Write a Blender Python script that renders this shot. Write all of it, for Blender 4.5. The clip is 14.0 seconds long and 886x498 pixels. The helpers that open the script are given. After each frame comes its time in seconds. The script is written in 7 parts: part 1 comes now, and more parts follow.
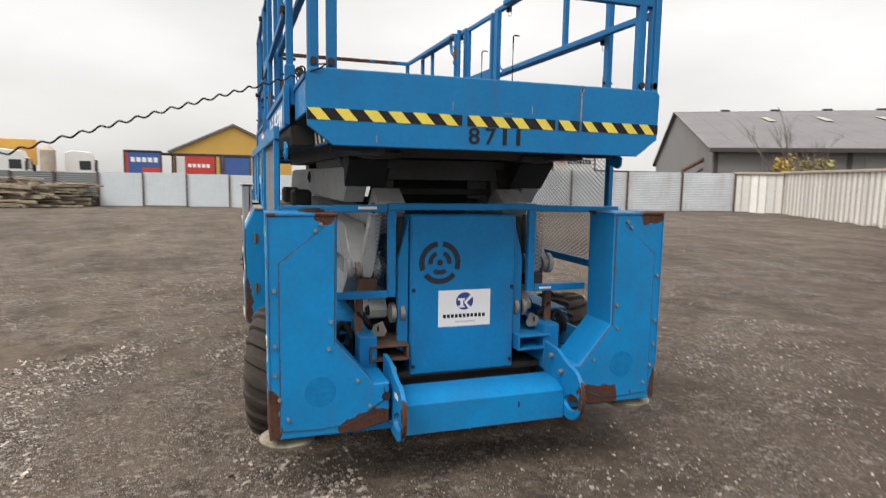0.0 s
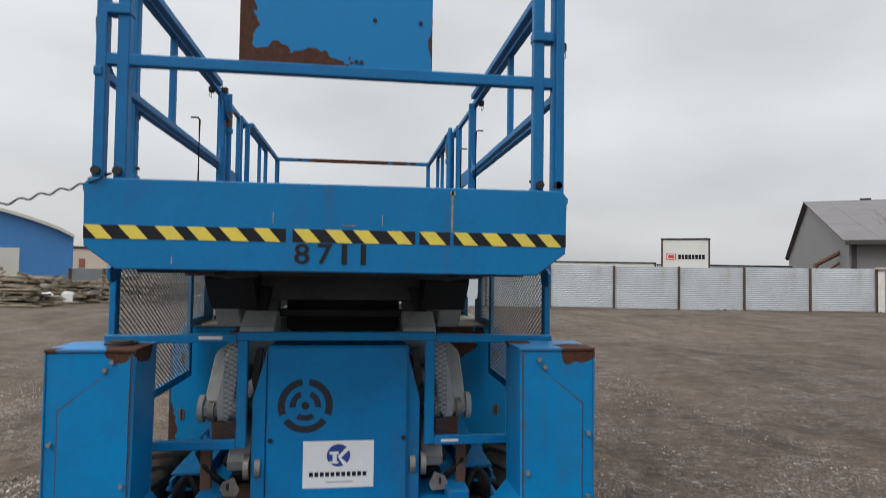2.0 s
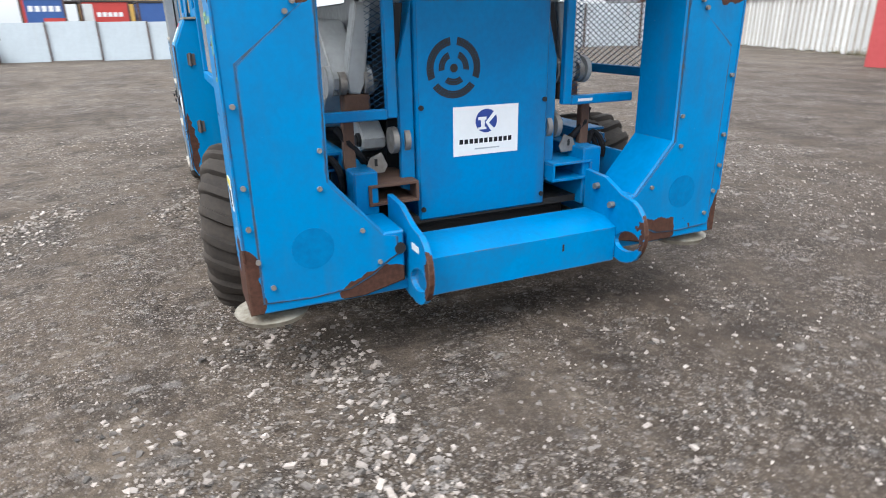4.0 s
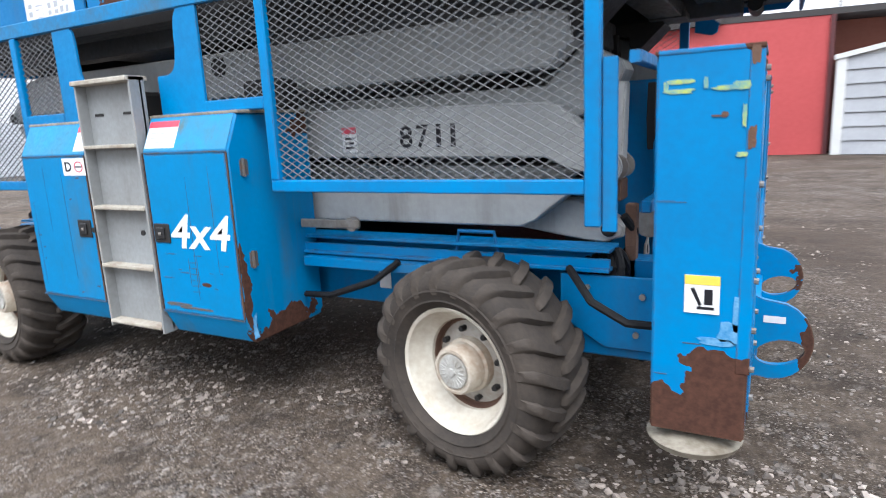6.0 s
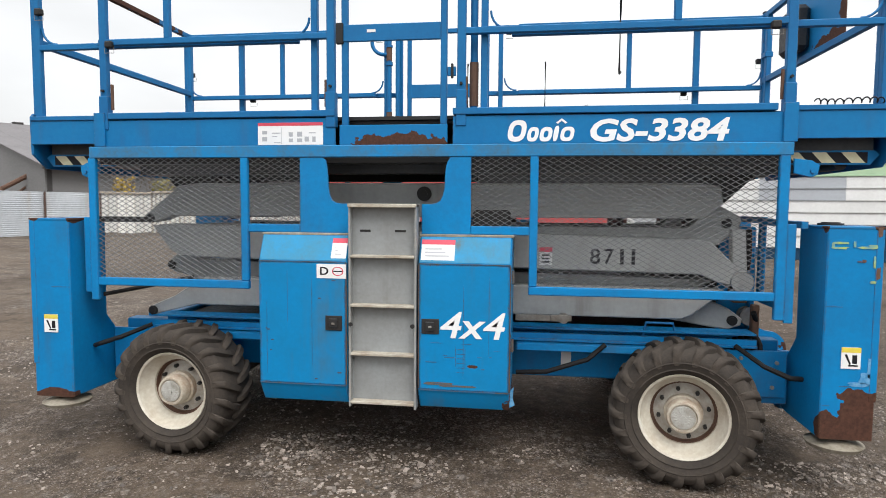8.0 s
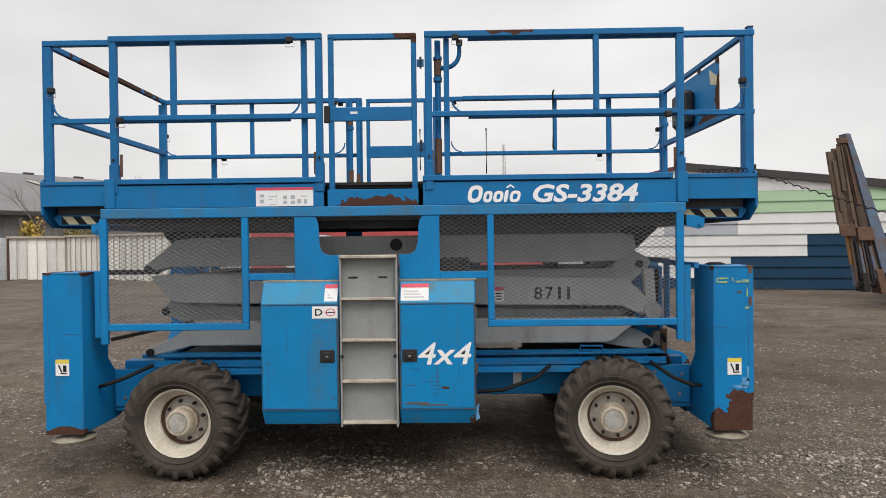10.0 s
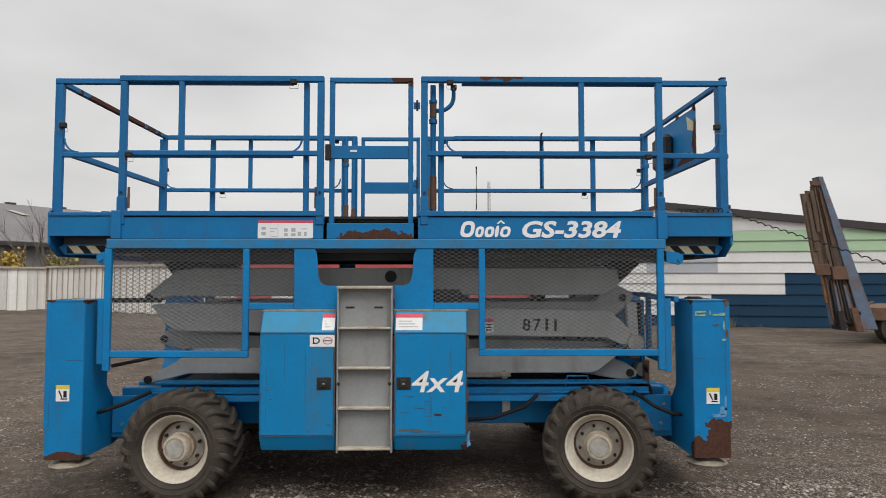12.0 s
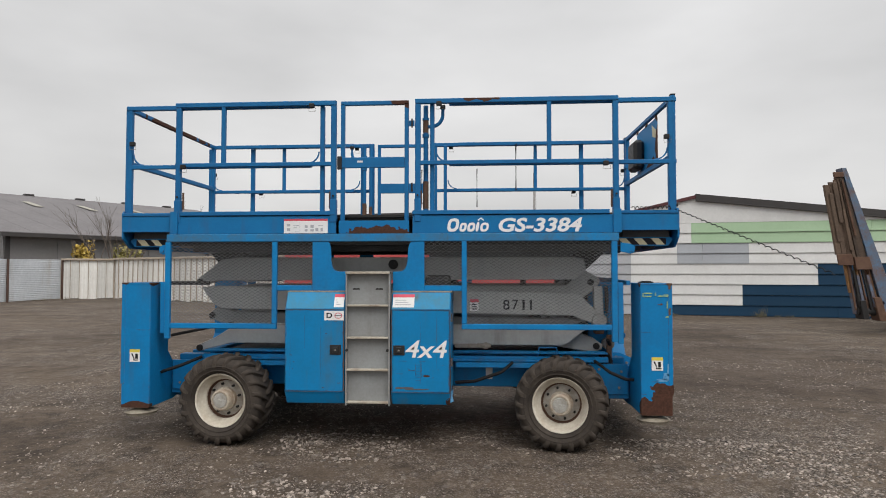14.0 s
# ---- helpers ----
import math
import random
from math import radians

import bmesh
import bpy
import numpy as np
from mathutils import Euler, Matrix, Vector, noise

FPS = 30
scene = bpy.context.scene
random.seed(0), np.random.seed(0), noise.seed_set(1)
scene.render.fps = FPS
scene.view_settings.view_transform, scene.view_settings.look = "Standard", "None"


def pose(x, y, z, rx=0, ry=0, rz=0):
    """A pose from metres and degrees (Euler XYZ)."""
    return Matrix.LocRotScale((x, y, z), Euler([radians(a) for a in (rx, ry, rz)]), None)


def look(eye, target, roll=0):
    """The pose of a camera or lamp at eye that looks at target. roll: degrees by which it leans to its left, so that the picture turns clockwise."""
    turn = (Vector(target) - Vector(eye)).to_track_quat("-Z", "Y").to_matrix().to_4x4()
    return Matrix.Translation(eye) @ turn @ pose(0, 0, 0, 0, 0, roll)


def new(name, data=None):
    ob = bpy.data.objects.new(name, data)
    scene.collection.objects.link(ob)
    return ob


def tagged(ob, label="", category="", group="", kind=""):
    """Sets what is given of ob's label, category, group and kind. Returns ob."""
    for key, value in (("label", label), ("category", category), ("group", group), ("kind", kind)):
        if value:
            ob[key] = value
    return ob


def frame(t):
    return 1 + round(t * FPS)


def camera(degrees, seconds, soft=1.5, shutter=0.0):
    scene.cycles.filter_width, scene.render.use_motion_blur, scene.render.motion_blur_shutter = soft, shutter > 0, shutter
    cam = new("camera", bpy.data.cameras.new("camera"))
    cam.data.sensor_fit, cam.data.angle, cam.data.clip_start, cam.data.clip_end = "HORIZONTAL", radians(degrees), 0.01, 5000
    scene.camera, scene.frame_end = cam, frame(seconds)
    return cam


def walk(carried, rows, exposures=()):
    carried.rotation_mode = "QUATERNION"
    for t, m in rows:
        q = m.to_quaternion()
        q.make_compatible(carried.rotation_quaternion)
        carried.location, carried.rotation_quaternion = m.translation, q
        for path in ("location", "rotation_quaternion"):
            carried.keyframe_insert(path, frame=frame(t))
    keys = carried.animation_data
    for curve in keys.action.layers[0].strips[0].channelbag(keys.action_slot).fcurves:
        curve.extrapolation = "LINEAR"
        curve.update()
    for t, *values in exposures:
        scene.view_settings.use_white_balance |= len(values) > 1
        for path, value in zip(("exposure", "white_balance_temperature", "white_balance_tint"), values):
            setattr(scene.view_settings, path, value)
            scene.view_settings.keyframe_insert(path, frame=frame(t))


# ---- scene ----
cam = camera(71.6, 14.0, soft=0.4, shutter=0.3)
PATH = [
    (0, (5.201, -1.21, 1.548), (3.32, -0.57, 1.317), 1.0),
    (0.5, (5.137, -0.816, 1.639), (3.182, -0.399, 1.576), 1.3),
    (1, (5.027, -0.487, 1.687), (3.065, -0.122, 1.822), 1.0),
    (1.5, (4.911, -0.19, 1.735), (2.938, 0.059, 1.941), -0.6),
    (2, (4.825, 0.089, 1.692), (2.845, 0.356, 1.761), 0.8),
    (2.5, (4.782, 0.045, 1.573), (2.813, 0.339, 1.376), 1.2),
    (3, (4.777, -0.353, 1.471), (2.862, 0.013, 1.027), -0.0),
    (3.2, (4.728, -0.525, 1.431), (2.849, -0.12, 0.878), 0.9),
    (5.3, (3.289, -2.329, 1.064), (2.003, -0.938, 0.424), -2.5),
    (5.5, (3.043, -2.467, 1.062), (1.839, -0.981, 0.477), 0.0),
    (6, (2.36, -2.844, 1.212), (1.427, -1.12, 0.815), -2.8),
    (6.5, (1.913, -3.248, 1.319), (1.347, -1.379, 0.887), -1.2),
    (7, (1.413, -3.679, 1.403), (0.894, -1.765, 1.14), -2.8),
    (7.5, (0.999, -4.137, 1.452), (0.574, -2.205, 1.156), 0.2),
    (8, (0.615, -4.345, 1.456), (0.336, -2.369, 1.319), 0.4),
    (8.5, (0.39, -4.678, 1.579), (0.279, -2.69, 1.391), -1.7),
    (8.7, (0.393, -4.764, 1.572), (0.324, -2.773, 1.398), -1.4),
    (10.8, (0.366, -5.152, 1.538), (0.347, -3.153, 1.599), -0.8),
    (11, (0.365, -5.142, 1.538), (0.347, -3.143, 1.609), -1.0),
    (11.5, (0.346, -5.196, 1.539), (0.276, -3.198, 1.6), -2.0),
    (12, (0.313, -5.297, 1.518), (0.336, -3.3, 1.615), 0.0),
    (12.5, (0.459, -5.484, 1.481), (0.415, -3.485, 1.528), 3.6),
    (13, (0.587, -5.719, 1.525), (0.477, -3.724, 1.621), -0.1),
    (13.5, (0.641, -5.997, 1.483), (0.497, -4.002, 1.505), 0.3),
    (14, (0.806, -6.214, 1.479), (0.671, -4.22, 1.549), 0.0),
]
EXPOSURES = [(0.0, 0.35, 6700, 10), (0.5, 0.27, 6350, 10), (1.0, 0.01, 6400, 10), (1.5, -0.09, 6350, 10), (2.0, -0.05, 6350, 9), (2.5, 0.27, 6300, 8), (3.0, 0.62, 6150, 6), (5.5, 0.90, 5850, 10),
             (6.0, 0.86, 5900, 10), (6.5, 0.86, 6150, 9), (7.0, 0.68, 6350, 10), (8.0, 0.36, 6450, 9), (8.5, 0.29, 6600, 10), (11.0, -0.14, 6650, 10), (14.0, -0.20, 6600, 10)]
walk(cam, [(t, look(eye, target, roll)) for t, eye, target, roll in PATH], exposures=EXPOSURES)

# ---- light: overcast sky, brighter overhead, with one weak wide sun ----
world = bpy.data.worlds.new("overcast_sky")
scene.world = world
world.use_nodes = True
wn, wl = world.node_tree.nodes, world.node_tree.links
wn.clear()
w_out = wn.new("ShaderNodeOutputWorld")
w_add = wn.new("ShaderNodeAddShader")
w_sky = wn.new("ShaderNodeTexSky")
w_sky.sky_type = "NISHITA"
w_sky.sun_disc = False
w_sky.sun_elevation, w_sky.sun_rotation = radians(48), radians(205)
w_sky.dust_density, w_sky.air_density = 4.0, 1.0
w_hsv = wn.new("ShaderNodeHueSaturation")
w_hsv.inputs["Saturation"].default_value = 0.15
w_b1 = wn.new("ShaderNodeBackground")
w_b1.inputs["Strength"].default_value = 0.05
w_b2 = wn.new("ShaderNodeBackground")
w_b2.inputs["Strength"].default_value = 1.0
w_co = wn.new("ShaderNodeTexCoord")
w_sep = wn.new("ShaderNodeSeparateXYZ")
w_ramp = wn.new("ShaderNodeValToRGB")
w_ramp.color_ramp.elements[0].position = 0.0
w_ramp.color_ramp.elements[0].color = (0.60, 0.60, 0.60, 1)
w_ramp.color_ramp.elements[1].position = 1.0
w_ramp.color_ramp.elements[1].color = (2.3, 2.33, 2.38, 1)
e = w_ramp.color_ramp.elements.new(0.5)
e.color = (0.66, 0.665, 0.675, 1)
w_map = wn.new("ShaderNodeMapping")
w_map.inputs["Scale"].default_value = (1.0, 1.0, 2.6)
w_noise = wn.new("ShaderNodeTexNoise")
w_noise.inputs["Scale"].default_value = 2.2
w_noise.inputs["Detail"].default_value = 5.0
w_noise.inputs["Roughness"].default_value = 0.45
w_cl = wn.new("ShaderNodeMapRange")
w_cl.inputs["From Min"].default_value, w_cl.inputs["From Max"].default_value = 0.3, 0.7
w_cl.inputs["To Min"].default_value, w_cl.inputs["To Max"].default_value = 0.76, 1.12
w_mul = wn.new("ShaderNodeMix")
w_mul.data_type, w_mul.blend_type = "RGBA", "MULTIPLY"
w_mul.inputs["Factor"].default_value = 1.0
wl.new(w_co.outputs["Generated"], w_sep.inputs[0])
wl.new(w_sep.outputs["Z"], w_ramp.inputs["Fac"])
wl.new(w_co.outputs["Generated"], w_map.inputs["Vector"])
wl.new(w_map.outputs[0], w_noise.inputs["Vector"])
wl.new(w_noise.outputs["Fac"], w_cl.inputs["Value"])
wl.new(w_ramp.outputs["Color"], w_mul.inputs["A"])
wl.new(w_cl.outputs["Result"], w_mul.inputs["B"])
w_side = wn.new("ShaderNodeMapRange")
w_side.inputs["From Min"].default_value, w_side.inputs["From Max"].default_value = -1.0, 0.2
w_side.inputs["To Min"].default_value, w_side.inputs["To Max"].default_value = 0.74, 1.08
w_dir = wn.new("ShaderNodeVectorMath")
w_dir.operation = "DOT_PRODUCT"
w_dir.inputs[1].default_value = (0.72, 0.69, 0.0)
w_mul2 = wn.new("ShaderNodeMix")
w_mul2.data_type, w_mul2.blend_type = "RGBA", "MULTIPLY"
w_mul2.inputs["Factor"].default_value = 1.0
wl.new(w_co.outputs["Generated"], w_dir.inputs[0])
wl.new(w_dir.outputs["Value"], w_side.inputs["Value"])
wl.new(w_mul.outputs["Result"], w_mul2.inputs["A"])
wl.new(w_side.outputs["Result"], w_mul2.inputs["B"])
wl.new(w_mul2.outputs["Result"], w_b2.inputs["Color"])
wl.new(w_sky.outputs["Color"], w_hsv.inputs["Color"])
wl.new(w_hsv.outputs["Color"], w_b1.inputs["Color"])
wl.new(w_b1.outputs[0], w_add.inputs[0])
wl.new(w_b2.outputs[0], w_add.inputs[1])
wl.new(w_add.outputs[0], w_out.inputs["Surface"])

sun_data = bpy.data.lights.new("sun", "SUN")
sun_data.energy, sun_data.angle, sun_data.color = 1.6, radians(30), (1.0, 0.97, 0.93)
sun = new("sun", sun_data)
sun.matrix_world = look((14.0, -20.0, 30.0), (0, 0, 0))


# ---- materials ----
def surface(name, base, rough=0.5, metal=0.0, tint=None, big=1.5, fine=40.0, amount=0.5, bump=0.15, vary=0.0,
            chips=(), chip_noise=14.0, chip_wob=2.2, streak=None, streak_col=(0.16, 0.06, 0.02), island=0.0, scratch=0.0, spec=0.5,
            edge=0.0, edge_col=(0.075, 0.055, 0.042)):
    """A procedural surface: base mixed with tint by noise at two scales, fine relief, and, where given, rust chips (centre and half sizes) and streaks."""
    m = bpy.data.materials.new(name)
    m.use_nodes = True
    nt = m.node_tree
    n, l = nt.nodes, nt.links
    p = n["Principled BSDF"]
    p.inputs["Roughness"].default_value, p.inputs["Metallic"].default_value = rough, metal
    p.inputs["Specular IOR Level"].default_value = spec
    co = n.new("ShaderNodeTexCoord")
    tint = tint or tuple(c * 0.72 for c in base)

    def noise_fac(scale, detail=4.0, lo=0.35, hi=0.65, vec=None, rough_=0.6):
        t = n.new("ShaderNodeTexNoise")
        t.inputs["Scale"].default_value, t.inputs["Detail"].default_value, t.inputs["Roughness"].default_value = scale, detail, rough_
        l.new(vec or co.outputs["Object"], t.inputs["Vector"])
        r = n.new("ShaderNodeMapRange")
        r.inputs["From Min"].default_value, r.inputs["From Max"].default_value = lo, hi
        l.new(t.outputs["Fac"], r.inputs["Value"])
        return r.outputs["Result"]

    def mix(fac, a, b, blend="MIX"):
        x = n.new("ShaderNodeMix")
        x.data_type, x.blend_type = "RGBA", blend
        if isinstance(fac, float):
            x.inputs["Factor"].default_value = fac
        else:
            l.new(fac, x.inputs["Factor"])
        for sock, v in (("A", a), ("B", b)):
            if isinstance(v, tuple):
                x.inputs[sock].default_value = (*v[:3], 1)
            else:
                l.new(v, x.inputs[sock])
        return x.outputs["Result"]

    def math_(op, a, b=None):
        x = n.new("ShaderNodeMath")
        x.operation = op
        for i, v in enumerate((a, b)):
            if v is None:
                continue
            if isinstance(v, (int, float)):
                x.inputs[i].default_value = v
            else:
                l.new(v, x.inputs[i])
        return x.outputs[0]

    f1, f2 = noise_fac(big), noise_fac(fine, 6.0)
    fac = math_("MULTIPLY", math_("ADD", math_("MULTIPLY", f1, 0.65), math_("MULTIPLY", f2, 0.35)), amount)
    col = mix(fac, tuple(base), tuple(tint))
    if vary or island:
        if vary:
            src = n.new("ShaderNodeObjectInfo").outputs["Random"]
        else:
            src = n.new("ShaderNodeNewGeometry").outputs["Random Per Island"]
        k = math_("ADD", math_("MULTIPLY", src, 2 * (vary or island)), 1 - (vary or island))
        cmb = n.new("ShaderNodeCombineXYZ")
        for i in range(3):
            l.new(k, cmb.inputs[i])
        col = mix(1.0, col, cmb.outputs[0], "MULTIPLY")
    rough_src = None
    if scratch:
        mp = n.new("ShaderNodeMapping")
        mp.inputs["Scale"].default_value = (1.0, 1.0, 6.0)
        l.new(co.outputs["Object"], mp.inputs["Vector"])
        sc = noise_fac(26.0, 8.0, 0.70, 0.74, mp.outputs[0], 0.75)
        col = mix(math_("MULTIPLY", sc, scratch), col, (0.5, 0.52, 0.52))
    if streak:
        mp = n.new("ShaderNodeMapping")
        mp.inputs["Scale"].default_value = (1.0, 1.0, 0.07)
        l.new(co.outputs["Object"], mp.inputs["Vector"])
        st = noise_fac(streak, 5.0, 0.52, 0.74, mp.outputs[0])
        col = mix(math_("MULTIPLY", math_("MULTIPLY", st, f1), 0.75), col, tuple(streak_col))
    if chips:
        mask = None
        wob = n.new("ShaderNodeTexNoise")
        wob.inputs["Scale"].default_value, wob.inputs["Detail"].default_value = chip_noise, 3.0
        l.new(co.outputs["Object"], wob.inputs["Vector"])
        wobf = math_("MULTIPLY", math_("SUBTRACT", wob.outputs["Fac"], 0.5), chip_wob)
        for cx, cy, cz, rx, ry, rz in chips:
            mp = n.new("ShaderNodeMapping")
            mp.vector_type = "TEXTURE"
            mp.inputs["Location"].default_value = (cx, cy, cz)
            mp.inputs["Scale"].default_value = (rx, ry, rz)
            l.new(co.outputs["Object"], mp.inputs["Vector"])
            ln = n.new("ShaderNodeVectorMath")
            ln.operation = "LENGTH"
            l.new(mp.outputs[0], ln.inputs[0])
            d = math_("GREATER_THAN", 1.0, math_("ADD", ln.outputs["Value"], wobf))
            mask = d if mask is None else math_("MAXIMUM", mask, d)
        rust = mix(noise_fac(60.0, 6.0), (0.052, 0.024, 0.017), (0.085, 0.038, 0.025))
        col = mix(mask, col, rust)
        rough_src = math_("ADD", math_("MULTIPLY", mask, 0.85 - rough), rough)
    if edge:
        # grime and bared metal along the sharp edges, broken up by noise
        bev = n.new("ShaderNodeBevel")
        bev.samples = 4
        bev.inputs["Radius"].default_value = edge
        geo = n.new("ShaderNodeNewGeometry")
        dot = n.new("ShaderNodeVectorMath")
        dot.operation = "DOT_PRODUCT"
        l.new(bev.outputs[0], dot.inputs[0])
        l.new(geo.outputs["Normal"], dot.inputs[1])
        er = n.new("ShaderNodeMapRange")
        er.inputs["From Min"].default_value, er.inputs["From Max"].default_value = 0.985, 0.86
        l.new(dot.outputs["Value"], er.inputs["Value"])
        col = mix(math_("MULTIPLY", er.outputs["Result"], math_("MULTIPLY", noise_fac(13.0, 6.0, 0.42, 0.60), 0.85)), col, tuple(edge_col))
    l.new(col, p.inputs["Base Color"])
    if rough_src is not None:
        l.new(rough_src, p.inputs["Roughness"])
    else:
        rr = math_("ADD", math_("MULTIPLY", f2, 0.18), rough - 0.06)
        l.new(rr, p.inputs["Roughness"])
    if bump:
        b = n.new("ShaderNodeBump")
        b.inputs["Strength"].default_value, b.inputs["Distance"].default_value = bump, 0.01
        hb = n.new("ShaderNodeTexNoise")
        hb.inputs["Scale"].default_value, hb.inputs["Detail"].default_value = fine * 1.5, 6.0
        l.new(co.outputs["Object"], hb.inputs["Vector"])
        l.new(hb.outputs["Fac"], b.inputs["Height"])
        l.new(b.outputs[0], p.inputs["Normal"])
    return m


BLUE_C, BLUE_T = (0.002, 0.205, 0.485), (0.002, 0.150, 0.375)
CORNER_RUST = [(2.24, -0.80, 1.365, 0.12, 0.09, 0.055), (2.28, 1.02, 1.365, 0.10, 0.10, 0.06), (2.05, -1.06, 1.365, 0.035, 0.05, 0.035), (2.31, -1.06, 1.37, 0.03, 0.04, 0.02), (-2.06, -1.03, 1.37, 0.06, 0.08, 0.03), (-2.3, -0.9, 1.375, 0.05, 0.2, 0.02), (2.1, 0.8, 1.372, 0.08, 0.06, 0.03)]
M_BLUE = surface("blue_paint", BLUE_C, 0.42, tint=(0.012, 0.125, 0.30), big=3.2, amount=0.7, bump=0.05, scratch=0.3, spec=0.2, streak=5.0, streak_col=(0.045, 0.10, 0.16), edge=0.009)
M_RAIL = surface("weathered_blue_rail_paint", (0.009, 0.145, 0.35), 0.5, tint=(0.009, 0.10, 0.26), big=4, amount=0.8, bump=0.06, scratch=0.35, edge=0.006, edge_col=(0.05, 0.06, 0.07),
                 chips=[(0.10, -0.93, 2.96, 0.09, 0.1, 0.07), (0.78, -0.93, 2.98, 0.13, 0.08, 0.04), (-2.42, 0.0, 2.96, 0.1, 0.65, 0.06)], spec=0.2)
M_DECK = surface("platform_blue_paint", (0.006, 0.160, 0.38), 0.45, tint=(0.006, 0.115, 0.29), big=3, amount=0.6, bump=0.06, scratch=0.35,
                 streak=9.0, streak_col=(0.05, 0.09, 0.14), spec=0.2, edge=0.010)
M_GATE = surface("chipped_blue_gate_paint", (0.006, 0.160, 0.38), 0.45, tint=(0.006, 0.115, 0.29), bump=0.06,
                 chips=[(-0.12, -0.95, 1.80, 0.26, 0.2, 0.065)], chip_noise=18, spec=0.2)
M_PANEL = surface("flaking_blue_panel_paint", (0.012, 0.185, 0.43), 0.5, tint=(0.012, 0.145, 0.36), bump=0.05, scratch=0.3,
                  chips=[(2.42, -0.40, 2.66, 0.2, 0.07, 0.40), (2.42, -0.22, 2.47, 0.2, 0.26, 0.07), (2.42, 0.38, 2.6, 0.2, 0.03, 0.12)], chip_noise=9, spec=0.2)
M_OUT = surface("chipped_blue_outrigger_paint", BLUE_C, 0.42, tint=(0.010, 0.135, 0.32), big=3.5, amount=0.7, bump=0.05, scratch=0.55, edge=0.010, edge_col=(0.10, 0.065, 0.04), streak=6.0, streak_col=(0.04, 0.11, 0.19),
                chips=CORNER_RUST + [(2.30, -1.08, 0.36, 0.20, 0.06, 0.19), (2.12, -1.08, 0.32, 0.10, 0.06, 0.14), (-2.2, -1.08, 0.30, 0.2, 0.1, 0.05), (2.33, -0.58, 0.33, 0.06, 0.17, 0.085),
                                     (2.33, 0.62, 0.33, 0.06, 0.24, 0.09), (2.33, 1.09, 0.38, 0.06, 0.05, 0.16)], chip_noise=9.0, chip_wob=1.3, spec=0.2)
M_CAB = surface("rust_streaked_blue_cabinet_paint", (0.003, 0.205, 0.475), 0.4, tint=(0.008, 0.165, 0.35), big=3.5, amount=0.75, bump=0.05, scratch=0.4, streak=7.0,
                streak_col=(0.075, 0.115, 0.12), edge=0.012, edge_col=(0.10, 0.055, 0.03),
                chips=[(0.53, -1.125, 0.60, 0.012, 0.03, 0.20), (0.53, -0.90, 0.40, 0.06, 0.20, 0.08), (0.53, -0.70, 1.24, 0.05, 0.08, 0.06), (0.53, 0.80, 1.22, 0.05, 0.16, 0.12),
                       (0.32, -1.15, 0.61, 0.03, 0.03, 0.008)], spec=0.2)
M_BAR = surface("worn_blue_crossbar_paint", BLUE_C, 0.4, tint=(0.015, 0.13, 0.29), big=4, amount=0.75, bump=0.05, scratch=0.7, edge=0.010, edge_col=(0.13, 0.09, 0.06),
                chips=[(2.52, -0.48, 0.36, 0.05, 0.05, 0.14), (2.52, 0.52, 0.36, 0.06, 0.05, 0.16)], spec=0.2)
M_GREY = surface("grey_arm_paint", (0.40, 0.41, 0.405), 0.5, tint=(0.28, 0.28, 0.27), big=2, amount=0.7, bump=0.08, streak=6.0, streak_col=(0.12, 0.10, 0.08), spec=0.2, edge=0.012, edge_col=(0.13, 0.11, 0.09))
M_LADDER = surface("worn_grey_ladder_paint", (0.275, 0.29, 0.295), 0.55, tint=(0.195, 0.195, 0.19), big=4, amount=0.8, bump=0.08, streak=8.0, streak_col=(0.16, 0.15, 0.14), edge=0.008, edge_col=(0.42, 0.37, 0.29))
M_TREAD = surface("bare_worn_step_metal", (0.48, 0.45, 0.38), 0.55, tint=(0.22, 0.16, 0.11), big=8, amount=0.8, bump=0.2)
# for dark steel parts, and for sheets that stand in for shade
M_DARK = surface("black_greasy_steel_and_shade", (0.021, 0.021, 0.022), 0.55, tint=(0.042, 0.038, 0.034), bump=0.15, spec=0.2)
M_SLATE = surface("slate_grey_frame_paint", (0.075, 0.079, 0.083), 0.5, tint=(0.04, 0.04, 0.04), big=3, amount=0.8, bump=0.08, spec=0.25, edge=0.008, edge_col=(0.12, 0.10, 0.08))
M_BLACK = surface("black_plastic", (0.015, 0.015, 0.016), 0.5, bump=0.05)
M_RUST = surface("rusty_steel", (0.075, 0.036, 0.024), 0.85, tint=(0.14, 0.08, 0.052), big=6, fine=70, amount=1.0, bump=0.3)
M_STEEL = surface("dull_zinc_steel", (0.30, 0.29, 0.27), 0.5, metal=0.5, tint=(0.16, 0.12, 0.09), big=12, amount=0.7)
M_RUBBER = surface("dusty_tyre_rubber", (0.030, 0.026, 0.023), 0.85, tint=(0.075, 0.061, 0.050), big=5, fine=60, amount=0.9, bump=0.25, spec=0.2)
M_RIM = surface("cream_rim_paint", (0.62, 0.59, 0.51), 0.55, tint=(0.36, 0.29, 0.21), big=8, amount=0.75, bump=0.08)
M_RIMD = surface("grimy_rim_disc_paint", (0.42, 0.40, 0.36), 0.6, tint=(0.27, 0.23, 0.19), big=10, amount=0.9, bump=0.12)
M_PAD = surface("muddy_cream_pad_paint", (0.34, 0.31, 0.25), 0.7, tint=(0.12, 0.095, 0.065), big=9, amount=0.9, bump=0.2)
M_CHALK = surface("faint_yellow_chalk", (0.42, 0.50, 0.08), 0.8, tint=(0.08, 0.26, 0.34), big=30, fine=110, amount=1.0, bump=0.1)
